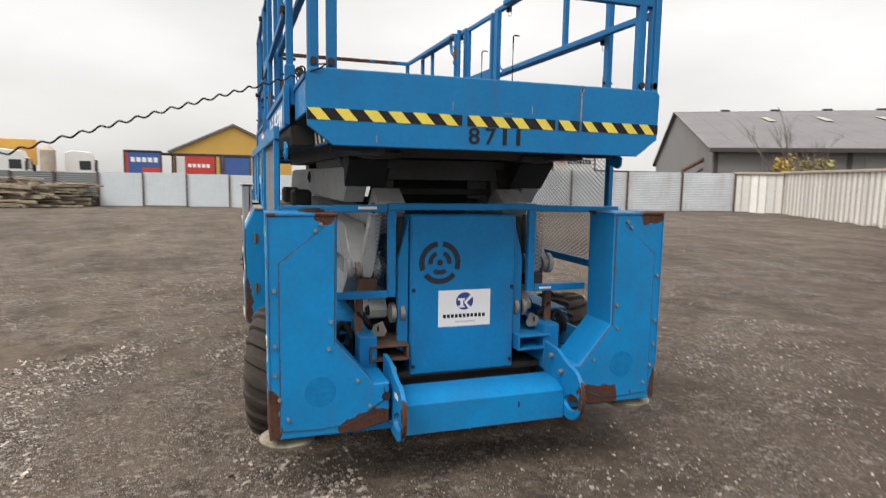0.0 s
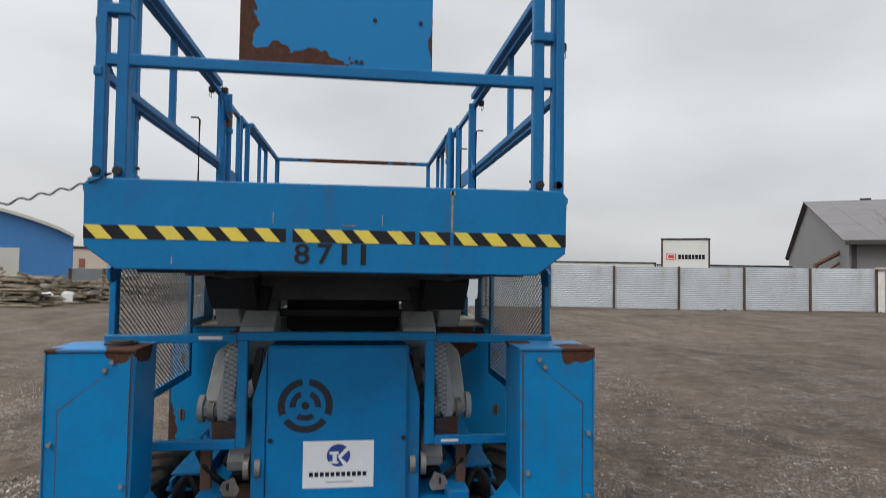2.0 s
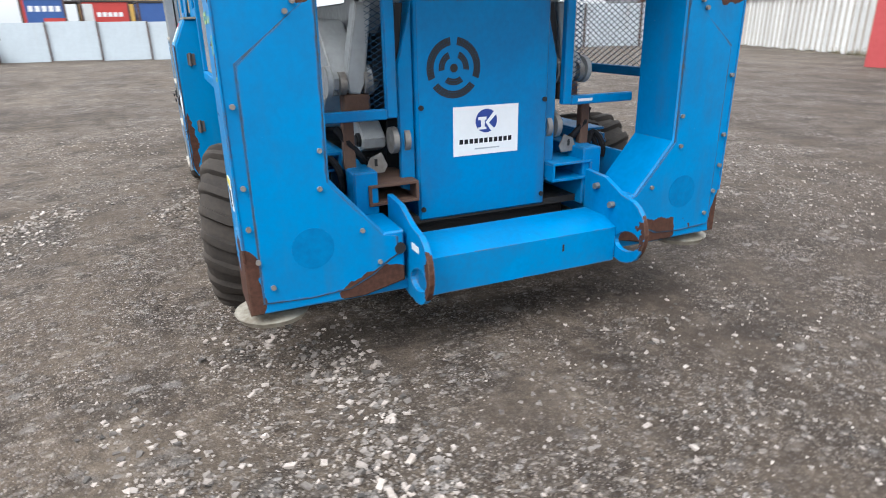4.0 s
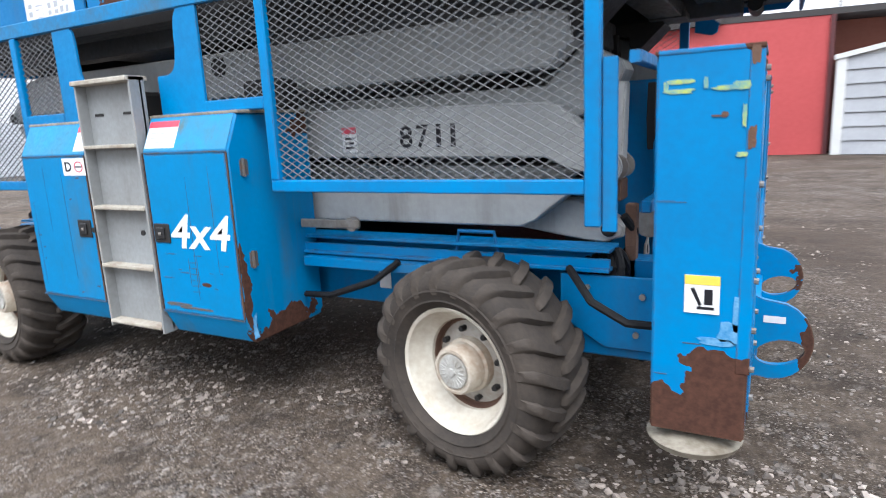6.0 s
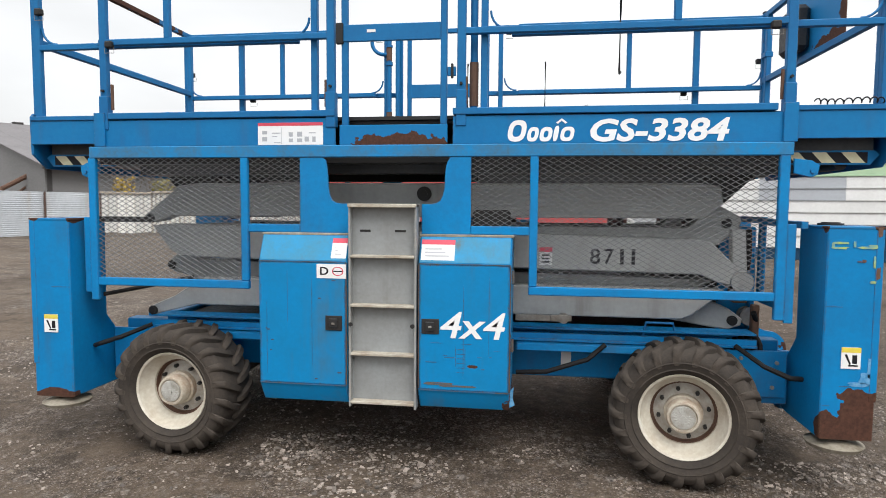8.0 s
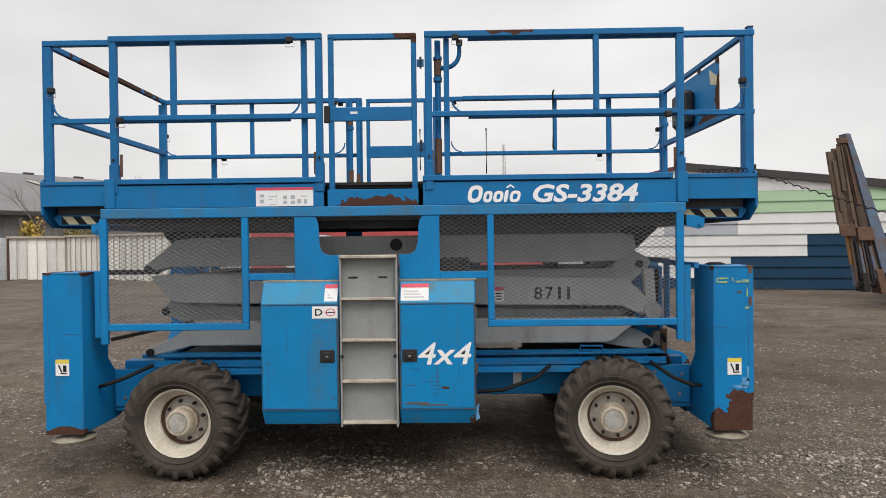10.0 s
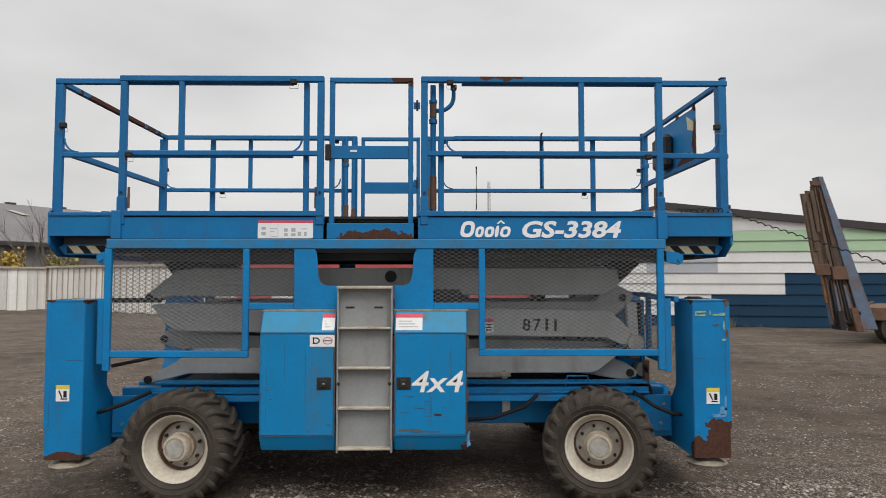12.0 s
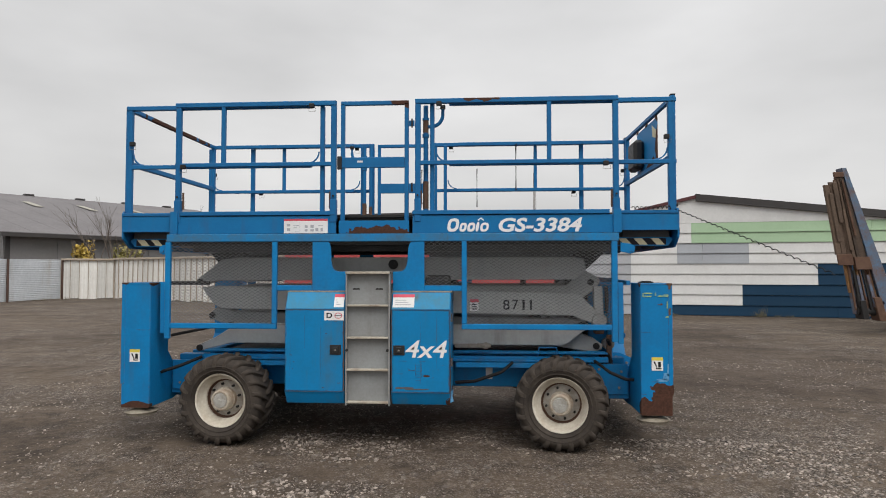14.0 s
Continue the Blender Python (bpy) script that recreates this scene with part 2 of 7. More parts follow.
M_SEAM = surface("grimy_rust_seam", (0.035, 0.035, 0.04), 0.8, tint=(0.11, 0.06, 0.035), big=9, fine=60, amount=1.1, bump=0.1)
M_SEAMB = surface("grimy_blue_edge", (0.006, 0.11, 0.26), 0.7, tint=(0.06, 0.06, 0.05), big=12, fine=60, amount=1.1, bump=0.1)
M_SHEENFADE = surface("sky_sheen_faded_blue_paint", (0.010, 0.232, 0.46), 0.45, tint=(0.05, 0.18, 0.25), big=7, fine=50, amount=0.8, bump=0.05, streak=14.0, streak_col=(0.10, 0.10, 0.06), spec=0.3)
M_RUBBED = surface("rubbed_blue_paint", (0.002, 0.125, 0.31), 0.5, tint=(0.002, 0.175, 0.42), big=18, fine=60, amount=0.9, bump=0.05, spec=0.2)
M_STAIN = surface("rust_stained_paint", (0.07, 0.10, 0.12), 0.7, tint=(0.12, 0.07, 0.04), big=30, fine=90, amount=1.0, bump=0.1)
M_DIRTY = surface("dirty_blue_bar_paint", BLUE_C, 0.5, tint=(0.075, 0.115, 0.125), big=5.0, fine=45, amount=0.75, bump=0.06, scratch=0.5, spec=0.2)
M_SCUFF = surface("scuffed_pale_blue_paint", (0.16, 0.36, 0.55), 0.6, tint=(0.02, 0.19, 0.42), big=30, fine=90, amount=1.0, bump=0.1)
M_HUB = surface("rust_stained_hub_paint", (0.52, 0.48, 0.40), 0.6, tint=(0.28, 0.20, 0.14), big=12, amount=1.0, bump=0.12)
M_HUBCAP = surface("dull_grey_cast_cap", (0.46, 0.455, 0.43), 0.55, tint=(0.28, 0.26, 0.22), big=20, fine=90, amount=0.9, bump=0.3)
M_MESHM = surface("grey_blue_expanded_metal", (0.19, 0.195, 0.205), 0.5, tint=(0.12, 0.12, 0.12), amount=0.8, bump=0, spec=0.2)
# copy of the mesh metal for the engine end, its shade put into the colour
M_MESHD = surface("shaded_expanded_metal", (0.006, 0.045, 0.10), 0.55, tint=(0.012, 0.035, 0.06), amount=0.8, bump=0, spec=0.2)
M_WHITE = surface("white_vinyl", (0.80, 0.80, 0.80), 0.45, tint=(0.66, 0.66, 0.65), amount=0.5, bump=0.02)
M_LABEL = surface("faded_label_vinyl", (0.72, 0.72, 0.72), 0.5, tint=(0.58, 0.57, 0.55), amount=0.6, bump=0.02)
M_PINK = surface("red_label_print", (0.62, 0.06, 0.10), 0.5, bump=0)
M_INK = surface("black_print", (0.012, 0.012, 0.015), 0.6, tint=(0.03, 0.03, 0.035), bump=0, spec=0.15)
M_NAVY = surface("navy_print", (0.02, 0.05, 0.26), 0.5, bump=0)
M_GINK = surface("grey_print", (0.42, 0.43, 0.45), 0.55, bump=0)
M_YEL = surface("yellow_tape", (0.72, 0.58, 0.06), 0.5, tint=(0.55, 0.45, 0.10), big=9, amount=0.7, bump=0.03)
M_CREAMT = surface("faded_cream_tape", (0.62, 0.58, 0.38), 0.5, tint=(0.4, 0.36, 0.24), big=9, amount=0.7, bump=0.03)
M_HOSE = surface("black_hose_rubber", (0.012, 0.012, 0.013), 0.65, bump=0.1, spec=0.2)
M_FENCE = surface("galvanised_corrugated_sheet", (0.60, 0.63, 0.66), 0.5, metal=0.15, tint=(0.42, 0.45, 0.48), big=0.8, fine=9, amount=0.9, bump=0.03, vary=0.10, streak=2.0, streak_col=(0.40, 0.37, 0.33))
M_FENCEN = surface("weathered_cream_sheet", (0.74, 0.73, 0.70), 0.6, tint=(0.56, 0.55, 0.52), big=0.8, fine=8, amount=0.9, bump=0.03, vary=0.16, streak=2.5, streak_col=(0.22, 0.20, 0.15))
M_FENCEL = surface("pale_blue_sheet", (0.52, 0.57, 0.60), 0.5, tint=(0.43, 0.47, 0.50), big=0.7, fine=8, amount=0.9, bump=0.02, vary=0.05, streak=1.5, streak_col=(0.42, 0.42, 0.40))
M_FENCED = surface("dark_grey_sheet", (0.15, 0.165, 0.172), 0.5, tint=(0.11, 0.12, 0.125), big=1, fine=12, amount=0.8, bump=0.03, vary=0.08)
M_POST = surface("dark_rusty_post_steel", (0.06, 0.04, 0.035), 0.7, tint=(0.12, 0.06, 0.04), big=5, amount=0.8)
M_CAP = surface("weathered_timber_capping", (0.42, 0.36, 0.29), 0.75, tint=(0.26, 0.21, 0.16), big=2, amount=0.8, bump=0.2)
M_ROOFG = surface("grey_sheet_roof", (0.160, 0.150, 0.152), 0.75, spec=0.2, tint=(0.125, 0.118, 0.120), big=0.3, fine=6, amount=0.9, bump=0.05, streak=1.0, streak_col=(0.10, 0.095, 0.09))
M_SKYL = surface("yellowed_skylight_plastic", (0.30, 0.285, 0.23), 0.5, tint=(0.22, 0.205, 0.17), big=1, amount=0.8, bump=0.02)
M_WALLG = surface("grey_sheet_wall", (0.185, 0.18, 0.18), 0.6, tint=(0.15, 0.15, 0.15), big=0.4, fine=6, amount=0.8, bump=0.05)
M_BDWHITE = surface("white_siding_paint", (0.66, 0.66, 0.65), 0.55, tint=(0.50, 0.50, 0.49), big=0.8, fine=14, amount=0.7, bump=0.05, vary=0.025, spec=0.2)
M_BDDULL = surface("dull_grey_white_siding", (0.40, 0.41, 0.43), 0.6, tint=(0.30, 0.31, 0.33), big=0.9, fine=14, amount=0.9, bump=0.05, vary=0.05, spec=0.2)
M_BDGREEN = surface("pale_green_siding_paint", (0.36, 0.50, 0.33), 0.55, tint=(0.30, 0.43, 0.28), big=0.8, fine=14, amount=0.7, bump=0.05, vary=0.05, spec=0.2)
M_BDBLUE = surface("dark_blue_siding_paint", (0.007, 0.033, 0.072), 0.7, tint=(0.012, 0.045, 0.085), big=0.8, fine=14, amount=0.7, bump=0.05, vary=0.08, spec=0.2)
M_BDGREY = surface("grey_siding_primer", (0.37, 0.39, 0.42), 0.6, tint=(0.30, 0.31, 0.33), big=0.8, fine=14, amount=0.7, bump=0.05, vary=0.06, spec=0.2)
M_REDW = surface("red_painted_wall", (0.44, 0.065, 0.065), 0.6, tint=(0.36, 0.05, 0.05), big=0.7, fine=10, amount=0.8, bump=0.06)
M_BRICK = surface("brown_red_roof_sheet", (0.33, 0.115, 0.075), 0.65, tint=(0.25, 0.085, 0.06), big=0.7, fine=10, amount=0.8, bump=0.08)
M_TRIMR = surface("dark_red_trim_paint", (0.085, 0.020, 0.022), 0.5, bump=0.04)
M_ROOFD = surface("black_roof_felt", (0.035, 0.032, 0.033), 0.75, tint=(0.06, 0.055, 0.05), bump=0.1)
M_PLANK = surface("weathered_grey_plank", (0.125, 0.085, 0.058), 0.8, tint=(0.055, 0.036, 0.026), big=3, fine=30, amount=0.9, bump=0.3, vary=0.4)
M_TIMBER = surface("stacked_grey_timber", (0.31, 0.26, 0.19), 0.8, tint=(0.11, 0.085, 0.06), big=2, fine=20, amount=0.9, bump=0.3, vary=0.4)
M_OCHRE = surface("ochre_plank", (0.30, 0.15, 0.045), 0.75, tint=(0.12, 0.06, 0.03), big=4, amount=0.8, bump=0.2)
M_FRAMEB = surface("rusted_blue_frame", (0.07, 0.16, 0.27), 0.6, tint=(0.13, 0.07, 0.045), big=4, fine=20, amount=1.0, bump=0.15)
M_HALLB = surface("blue_membrane", (0.055, 0.21, 0.50), 0.5, tint=(0.045, 0.18, 0.44), big=0.5, fine=5, amount=0.7, bump=0.03)
M_HALLW = surface("cream_roof_membrane", (0.62, 0.60, 0.54), 0.5, tint=(0.5, 0.48, 0.43), big=0.5, amount=0.7, bump=0.03)
M_TRWHITE = surface("white_truck_body", (0.66, 0.66, 0.63), 0.45, tint=(0.56, 0.55, 0.52), big=0.7, amount=0.6, bump=0.02)
M_TRRED = surface("red_truck_paint", (0.50, 0.05, 0.04), 0.45, bump=0.02)
M_TRBLUE = surface("blue_truck_paint", (0.04, 0.10, 0.30), 0.45, bump=0.02)
M_PEACH = surface("pale_peach_render", (0.66, 0.56, 0.46), 0.7, tint=(0.56, 0.47, 0.39), big=0.5, amount=0.8, bump=0.03)
M_ORANGE = surface("orange_painted_steel", (0.62, 0.24, 0.05), 0.5, tint=(0.60, 0.40, 0.08), big=0.8, amount=1.0, bump=0.02)
M_OCHREW = surface("ochre_sheet_wall", (0.52, 0.32, 0.07), 0.6, tint=(0.44, 0.27, 0.06), big=0.4, amount=0.7, bump=0.03)
M_GLASS = surface("dark_glazing", (0.02, 0.025, 0.03), 0.12, bump=0)
M_BARK = surface("bare_bark", (0.14, 0.115, 0.095), 0.85, tint=(0.08, 0.065, 0.055), big=6, amount=0.8, bump=0.3)
M_LEAFY = surface("yellow_autumn_leaf", (0.40, 0.26, 0.04), 0.6, tint=(0.30, 0.24, 0.05), big=3, amount=0.8, bump=0, island=0.45)
M_LEAFG = surface("dull_green_leaf", (0.15, 0.15, 0.045), 0.6, tint=(0.26, 0.21, 0.05), big=2, amount=0.9, bump=0, island=0.45)
M_GRASS = surface("dry_grass", (0.17, 0.14, 0.08), 0.7, tint=(0.09, 0.085, 0.045), big=2, amount=0.9, bump=0, island=0.3)
M_STONE = surface("crushed_stone", (0.32, 0.275, 0.238), 0.8, tint=(0.070, 0.052, 0.041), big=8, fine=60, amount=0.8, bump=0.1, island=0.75)


def ground_surface():
    m = bpy.data.materials.new("muddy_gravel")
    m.use_nodes = True
    n, l = m.node_tree.nodes, m.node_tree.links
    p = n["Principled BSDF"]
    co = n.new("ShaderNodeTexCoord")

    def tex(kind, scale, **kw):
        t = n.new(kind)
        t.inputs["Scale"].default_value = scale
        for k, v in kw.items():
            t.inputs[k].default_value = v
        l.new(co.outputs["Object"], t.inputs["Vector"])
        return t

    def rng(src, a, b, c=0.0, d=1.0):
        r = n.new("ShaderNodeMapRange")
        for k, v in (("From Min", a), ("From Max", b), ("To Min", c), ("To Max", d)):
            r.inputs[k].default_value = v
        l.new(src, r.inputs["Value"])
        return r.outputs["Result"]

    def mixc(fac, a, b):
        x = n.new("ShaderNodeMix")
        x.data_type = "RGBA"
        l.new(fac, x.inputs["Factor"])
        for s, v in (("A", a), ("B", b)):
            if isinstance(v, tuple):
                x.inputs[s].default_value = (*v, 1)
            else:
                l.new(v, x.inputs[s])
        return x.outputs["Result"]

    def mul(a, b):
        x = n.new("ShaderNodeMath")
        x.operation = "MULTIPLY"
        l.new(a, x.inputs[0])
        if isinstance(b, float):
            x.inputs[1].default_value = b
        else:
            l.new(b, x.inputs[1])
        return x.outputs[0]

    def warp(amount, scale, squash=(1.0, 1.0, 1.0)):
        """The place, shaken by noise so that chips come out ragged and drawn out."""
        t = tex("ShaderNodeTexNoise", scale, Detail=3.0, Roughness=0.6)
        sub_ = n.new("ShaderNodeVectorMath")
        sub_.operation = "SUBTRACT"
        l.new(t.outputs["Color"], sub_.inputs[0])
        sub_.inputs[1].default_value = (0.5, 0.5, 0.5)
        sc_ = n.new("ShaderNodeVectorMath")
        sc_.operation = "SCALE"
        l.new(sub_.outputs[0], sc_.inputs[0])
        sc_.inputs["Scale"].default_value = amount
        ad = n.new("ShaderNodeVectorMath")
        l.new(co.outputs["Object"], ad.inputs[0])
        l.new(sc_.outputs[0], ad.inputs[1])
        m_ = n.new("ShaderNodeMapping")
        m_.inputs["Scale"].default_value = squash
        m_.inputs["Rotation"].default_value = (0, 0, scale * 0.37)
        l.new(ad.outputs[0], m_.inputs["Vector"])
        return m_.outputs[0]

    big = rng(tex("ShaderNodeTexNoise", 0.19, Detail=5.0, Roughness=0.55).outputs["Fac"], 0.40, 0.60)
    mid = rng(tex("ShaderNodeTexNoise", 1.1, Detail=7.0, Roughness=0.68).outputs["Fac"], 0.36, 0.64)
    fine = rng(tex("ShaderNodeTexNoise", 26.0, Detail=9.0, Roughness=0.75).outputs["Fac"], 0.36, 0.64)

    def tracks(turn, scale):
        mp = n.new("ShaderNodeMapping")
        mp.inputs["Rotation"].default_value = (0, 0, radians(turn))
        mp.inputs["Scale"].default_value = scale
        l.new(co.outputs["Object"], mp.inputs["Vector"])
        rut = n.new("ShaderNodeTexNoise")
        rut.inputs["Scale"].default_value, rut.inputs["Detail"].default_value, rut.inputs["Roughness"].default_value = 1.0, 6.0, 0.62
        l.new(mp.outputs[0], rut.inputs["Vector"])
        return rut.outputs["Fac"]

    rutf = rng(tracks(7, (0.22, 0.95, 1.0)), 0.48, 0.62)
    ridge = rng(tracks(-5, (0.26, 0.8, 1.0)), 0.50, 0.64)
    thick = rng(tex("ShaderNodeTexNoise", 0.42, Detail=8.0, Roughness=0.68).outputs["Fac"], 0.41, 0.59, 0.10, 1.0)
    grit = rng(tex("ShaderNodeTexNoise", 70.0, Detail=6.0, Roughness=0.8).outputs["Fac"], 0.53, 0.64)
    clump = rng(tex("ShaderNodeTexNoise", 5.5, Detail=9.0, Roughness=0.75).outputs["Fac"], 0.46, 0.60)
    mud = rng(tex("ShaderNodeTexNoise", 2.6, Detail=8.0, Roughness=0.7).outputs["Fac"], 0.50, 0.60)
    earth = mixc(mid, (0.0310, 0.0217, 0.0151), (0.0844, 0.0619, 0.0438))
    earth = mixc(mul(big, 0.7), earth, (0.1291, 0.0962, 0.0686))
    earth = mixc(mul(clump, 0.5), earth, (0.1506, 0.1155, 0.0837))
    earth = mixc(mul(ridge, 0.45), earth, (0.1852, 0.1438, 0.1056))
    earth = mixc(mul(mud, 0.65), earth, (0.0224, 0.0159, 0.0117))
    earth = mixc(mul(rutf, 0.55), earth, (0.0233, 0.0163, 0.0121))
    earth = mixc(mul(fine, 0.42), earth, (0.0155, 0.0109, 0.0083))
    earth = mixc(mul(mul(grit, thick), 0.28), earth, (0.3150, 0.2652, 0.2070))
    speck = rng(tex("ShaderNodeTexNoise", 11.0, Detail=8.0, Roughness=0.85).outputs["Fac"], 0.55, 0.66)
    earth = mixc(mul(mul(speck, thick), 0.5), earth, (0.30, 0.25, 0.20))
    # packed crushed stone: every cell a chip of its own shade, dark between, thinning out where mud covers it
    relief = []
    patch = rng(tex("ShaderNodeTexNoise", 1.7, Detail=9.0, Roughness=0.72).outputs["Fac"], 0.40, 0.58, 0.25, 1.0)
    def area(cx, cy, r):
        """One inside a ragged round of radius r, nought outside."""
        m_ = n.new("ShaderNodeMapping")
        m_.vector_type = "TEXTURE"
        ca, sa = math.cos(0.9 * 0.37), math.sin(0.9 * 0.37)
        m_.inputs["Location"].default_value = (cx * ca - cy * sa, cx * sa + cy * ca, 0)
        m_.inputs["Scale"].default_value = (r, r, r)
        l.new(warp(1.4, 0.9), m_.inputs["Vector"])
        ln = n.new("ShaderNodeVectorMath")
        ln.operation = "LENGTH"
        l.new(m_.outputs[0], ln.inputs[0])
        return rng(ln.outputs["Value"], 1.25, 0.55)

    damp = area(4.2, 3.4, 3.0)
    gravel = area(1.7, -3.5, 1.9)
    earth = mixc(mul(damp, 0.55), earth, (0.040, 0.028, 0.021))
    # darker earth colour over a wide ragged round behind the lift
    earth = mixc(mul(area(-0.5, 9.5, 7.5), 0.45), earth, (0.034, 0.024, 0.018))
    cover = mul(mul(patch, thick), rng(damp, 0.0, 1.0, 1.0, 0.45))
    lift_ = n.new("ShaderNodeMath")
    lift_.operation = "MAXIMUM"
    l.new(cover, lift_.inputs[0])
    l.new(mul(gravel, 0.95), lift_.inputs[1])
    cover = lift_.outputs[0]
    for sc, share, bright, power, sq in ((15.0, 0.34, 0.40, 2.0, (1.1, 0.9, 1.0)), (36.0, 0.58, 0.44, 2.0, (1.25, 0.85, 1.0)), (78.0, 0.66, 0.52, 2.4, (0.85, 1.2, 1.0)), (150.0, 0.50, 0.56, 2.6, (1.0, 1.1, 1.0))):
        v = n.new("ShaderNodeTexVoronoi")
        v.inputs["Scale"].default_value = sc
        v.inputs["Randomness"].default_value = 1.0
        l.new(warp(0.55 / sc, sc * 1.6, sq), v.inputs["Vector"])
        sep = n.new("ShaderNodeSeparateColor")
        l.new(v.outputs["Color"], sep.inputs[0])
        tone = n.new("ShaderNodeMath")
        tone.operation = "POWER"
        l.new(sep.outputs["Green"], tone.inputs[0])
        tone.inputs[1].default_value = power
        warm = mixc(sep.outputs["Blue"], (bright, bright * 0.82, bright * 0.67), (bright * 0.94, bright * 0.86, bright * 0.80))
        shade = mixc(tone.outputs[0], (0.030, 0.020, 0.014), warm)
        pick = rng(sep.outputs["Red"], 1.0 - share, 1.04 - share)
        shape = rng(v.outputs["Distance"], 0.62, 0.30)
        f = mul(mul(pick, shape), cover)
        earth = mixc(mul(f, 0.85), earth, shade)
        relief.append((f, 0.45 / sc))
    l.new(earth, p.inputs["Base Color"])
    p.inputs["Roughness"].default_value = 0.85
    p.inputs["Specular IOR Level"].default_value = 0.2
    b2 = n.new("ShaderNodeBump")
    b2.inputs["Strength"].default_value, b2.inputs["Distance"].default_value = 0.9, 0.03
    l.new(tex("ShaderNodeTexNoise", 7.0, Detail=10.0, Roughness=0.7).outputs["Fac"], b2.inputs["Height"])
    last = b2
    for f, dist in relief:
        b1 = n.new("ShaderNodeBump")
        b1.inputs["Strength"].default_value, b1.inputs["Distance"].default_value = 0.7, dist
        l.new(f, b1.inputs["Height"])
        l.new(last.outputs[0], b1.inputs["Normal"])
        last = b1
    l.new(last.outputs[0], p.inputs["Normal"])
    return m


M_GROUND = ground_surface()


# ---- mesh helpers ----
def bx(bm, x0, x1, y0, y1, z0, z1, bev=0.0):
    """A box, its edges bevelled by bev."""
    x0, x1 = sorted((x0, x1))
    y0, y1 = sorted((y0, y1))
    z0, z1 = sorted((z0, z1))
    vs = [bm.verts.new((x, y, z)) for x in (x0, x1) for y in (y0, y1) for z in (z0, z1)]
    fs = [bm.faces.new([vs[i] for i in q]) for q in ((0, 1, 3, 2), (4, 6, 7, 5), (0, 4, 5, 1), (2, 3, 7, 6), (0, 2, 6, 4), (1, 5, 7, 3))]
    if bev:
        edges = list({e for f in fs for e in f.edges})
        bmesh.ops.bevel(bm, geom=edges, offset=bev, segments=1, affect="EDGES")
    return bm


def prism(bm, poly, axis, a0, a1, bev=0.0):
    """A polygon pushed along an axis. Its points are (x, z) for axis y, (y, z) for axis x and (x, y) for axis z."""
    def at(u, v, a):
        return (u, a, v) if axis == "y" else (a, u, v) if axis == "x" else (u, v, a)
    A = [bm.verts.new(at(u, v, a0)) for u, v in poly]
    B = [bm.verts.new(at(u, v, a1)) for u, v in poly]
    k = len(poly)
    fs = [bm.faces.new(A), bm.faces.new(B[::-1])]
    fs += [bm.faces.new((A[(i + 1) % k], A[i], B[i], B[(i + 1) % k])) for i in range(k)]
    bmesh.ops.recalc_face_normals(bm, faces=fs)
    if bev:
        bmesh.ops.bevel(bm, geom=list({e for f in fs[:2] for e in f.edges}), offset=bev, segments=1, affect="EDGES")
    return bm


def cyl(bm, p0, p1, r, n=14, r2=None):
    p0, p1 = Vector(p0), Vector(p1)
    q = (p1 - p0).to_track_quat("Z", "Y")
    rings = []
    for p, rad in ((p0, r), (p1, r if r2 is None else r2)):
        rings.append([bm.verts.new(p + q @ Vector((rad * math.cos(2 * math.pi * i / n), rad * math.sin(2 * math.pi * i / n), 0))) for i in range(n)])
    for i in range(n):
        bm.faces.new((rings[0][i], rings[0][(i + 1) % n], rings[1][(i + 1) % n], rings[1][i]))
    bm.faces.new(rings[0][::-1])
    bm.faces.new(rings[1])
    return bm


def tube(bm, pts, r, n=8):
    """A round rod along a line of points."""
    pts = [Vector(p) for p in pts]
    rings = []
    for i, p in enumerate(pts):
        d = (pts[min(i + 1, len(pts) - 1)] - pts[max(i - 1, 0)]).normalized()
        q = d.to_track_quat("Z", "Y")
        rings.append([bm.verts.new(p + q @ Vector((r * math.cos(2 * math.pi * k / n), r * math.sin(2 * math.pi * k / n), 0))) for k in range(n)])
    for a, b in zip(rings, rings[1:]):
        for k in range(n):
            bm.faces.new((a[k], a[(k + 1) % n], b[(k + 1) % n], b[k]))
    bm.faces.new(rings[0][::-1])
    bm.faces.new(rings[-1])
    return bm


def revolve(bm, prof, n, sgn=1):
    """A profile of (radius, outward) turned round the y axis."""
    rings = [[bm.verts.new((r * math.cos(2 * math.pi * i / n), sgn * o, r * math.sin(2 * math.pi * i / n))) for i in range(n)] for r, o in prof]
    fs = []
    for a, b in zip(rings, rings[1:]):
        for i in range(n):
            fs.append(bm.faces.new((a[i], a[(i + 1) % n], b[(i + 1) % n], b[i])))
    bmesh.ops.recalc_face_normals(bm, faces=fs)
    return bm


def mesh_of(name, bm, material, smooth=30):
    me = bpy.data.meshes.new(name)
    bm.normal_update()
    bm.to_mesh(me)
    bm.free()
    if material:
        me.materials.append(material)
    if smooth:
        me.shade_smooth()
        me.set_sharp_from_angle(angle=radians(smooth))
    return me


def part(name, bm, material, parent, label="", smooth=30):
    ob = new(name, mesh_of(name, bm, material, smooth))
    ob.parent = parent
    if label:
        ob["label"] = label
    return ob


def thing(name, label, category, at=(0, 0, 0), rz=0.0, group="", kind=""):
    ob = new(name)
    ob.matrix_world = pose(*at, 0, 0, rz)
    return tagged(ob, label, category, group, kind)


def sub(name, parent, at=(0, 0, 0), rz=0.0):
    ob = new(name)
    ob.parent = parent
    ob.matrix_basis = pose(*at, 0, 0, rz)
    return ob


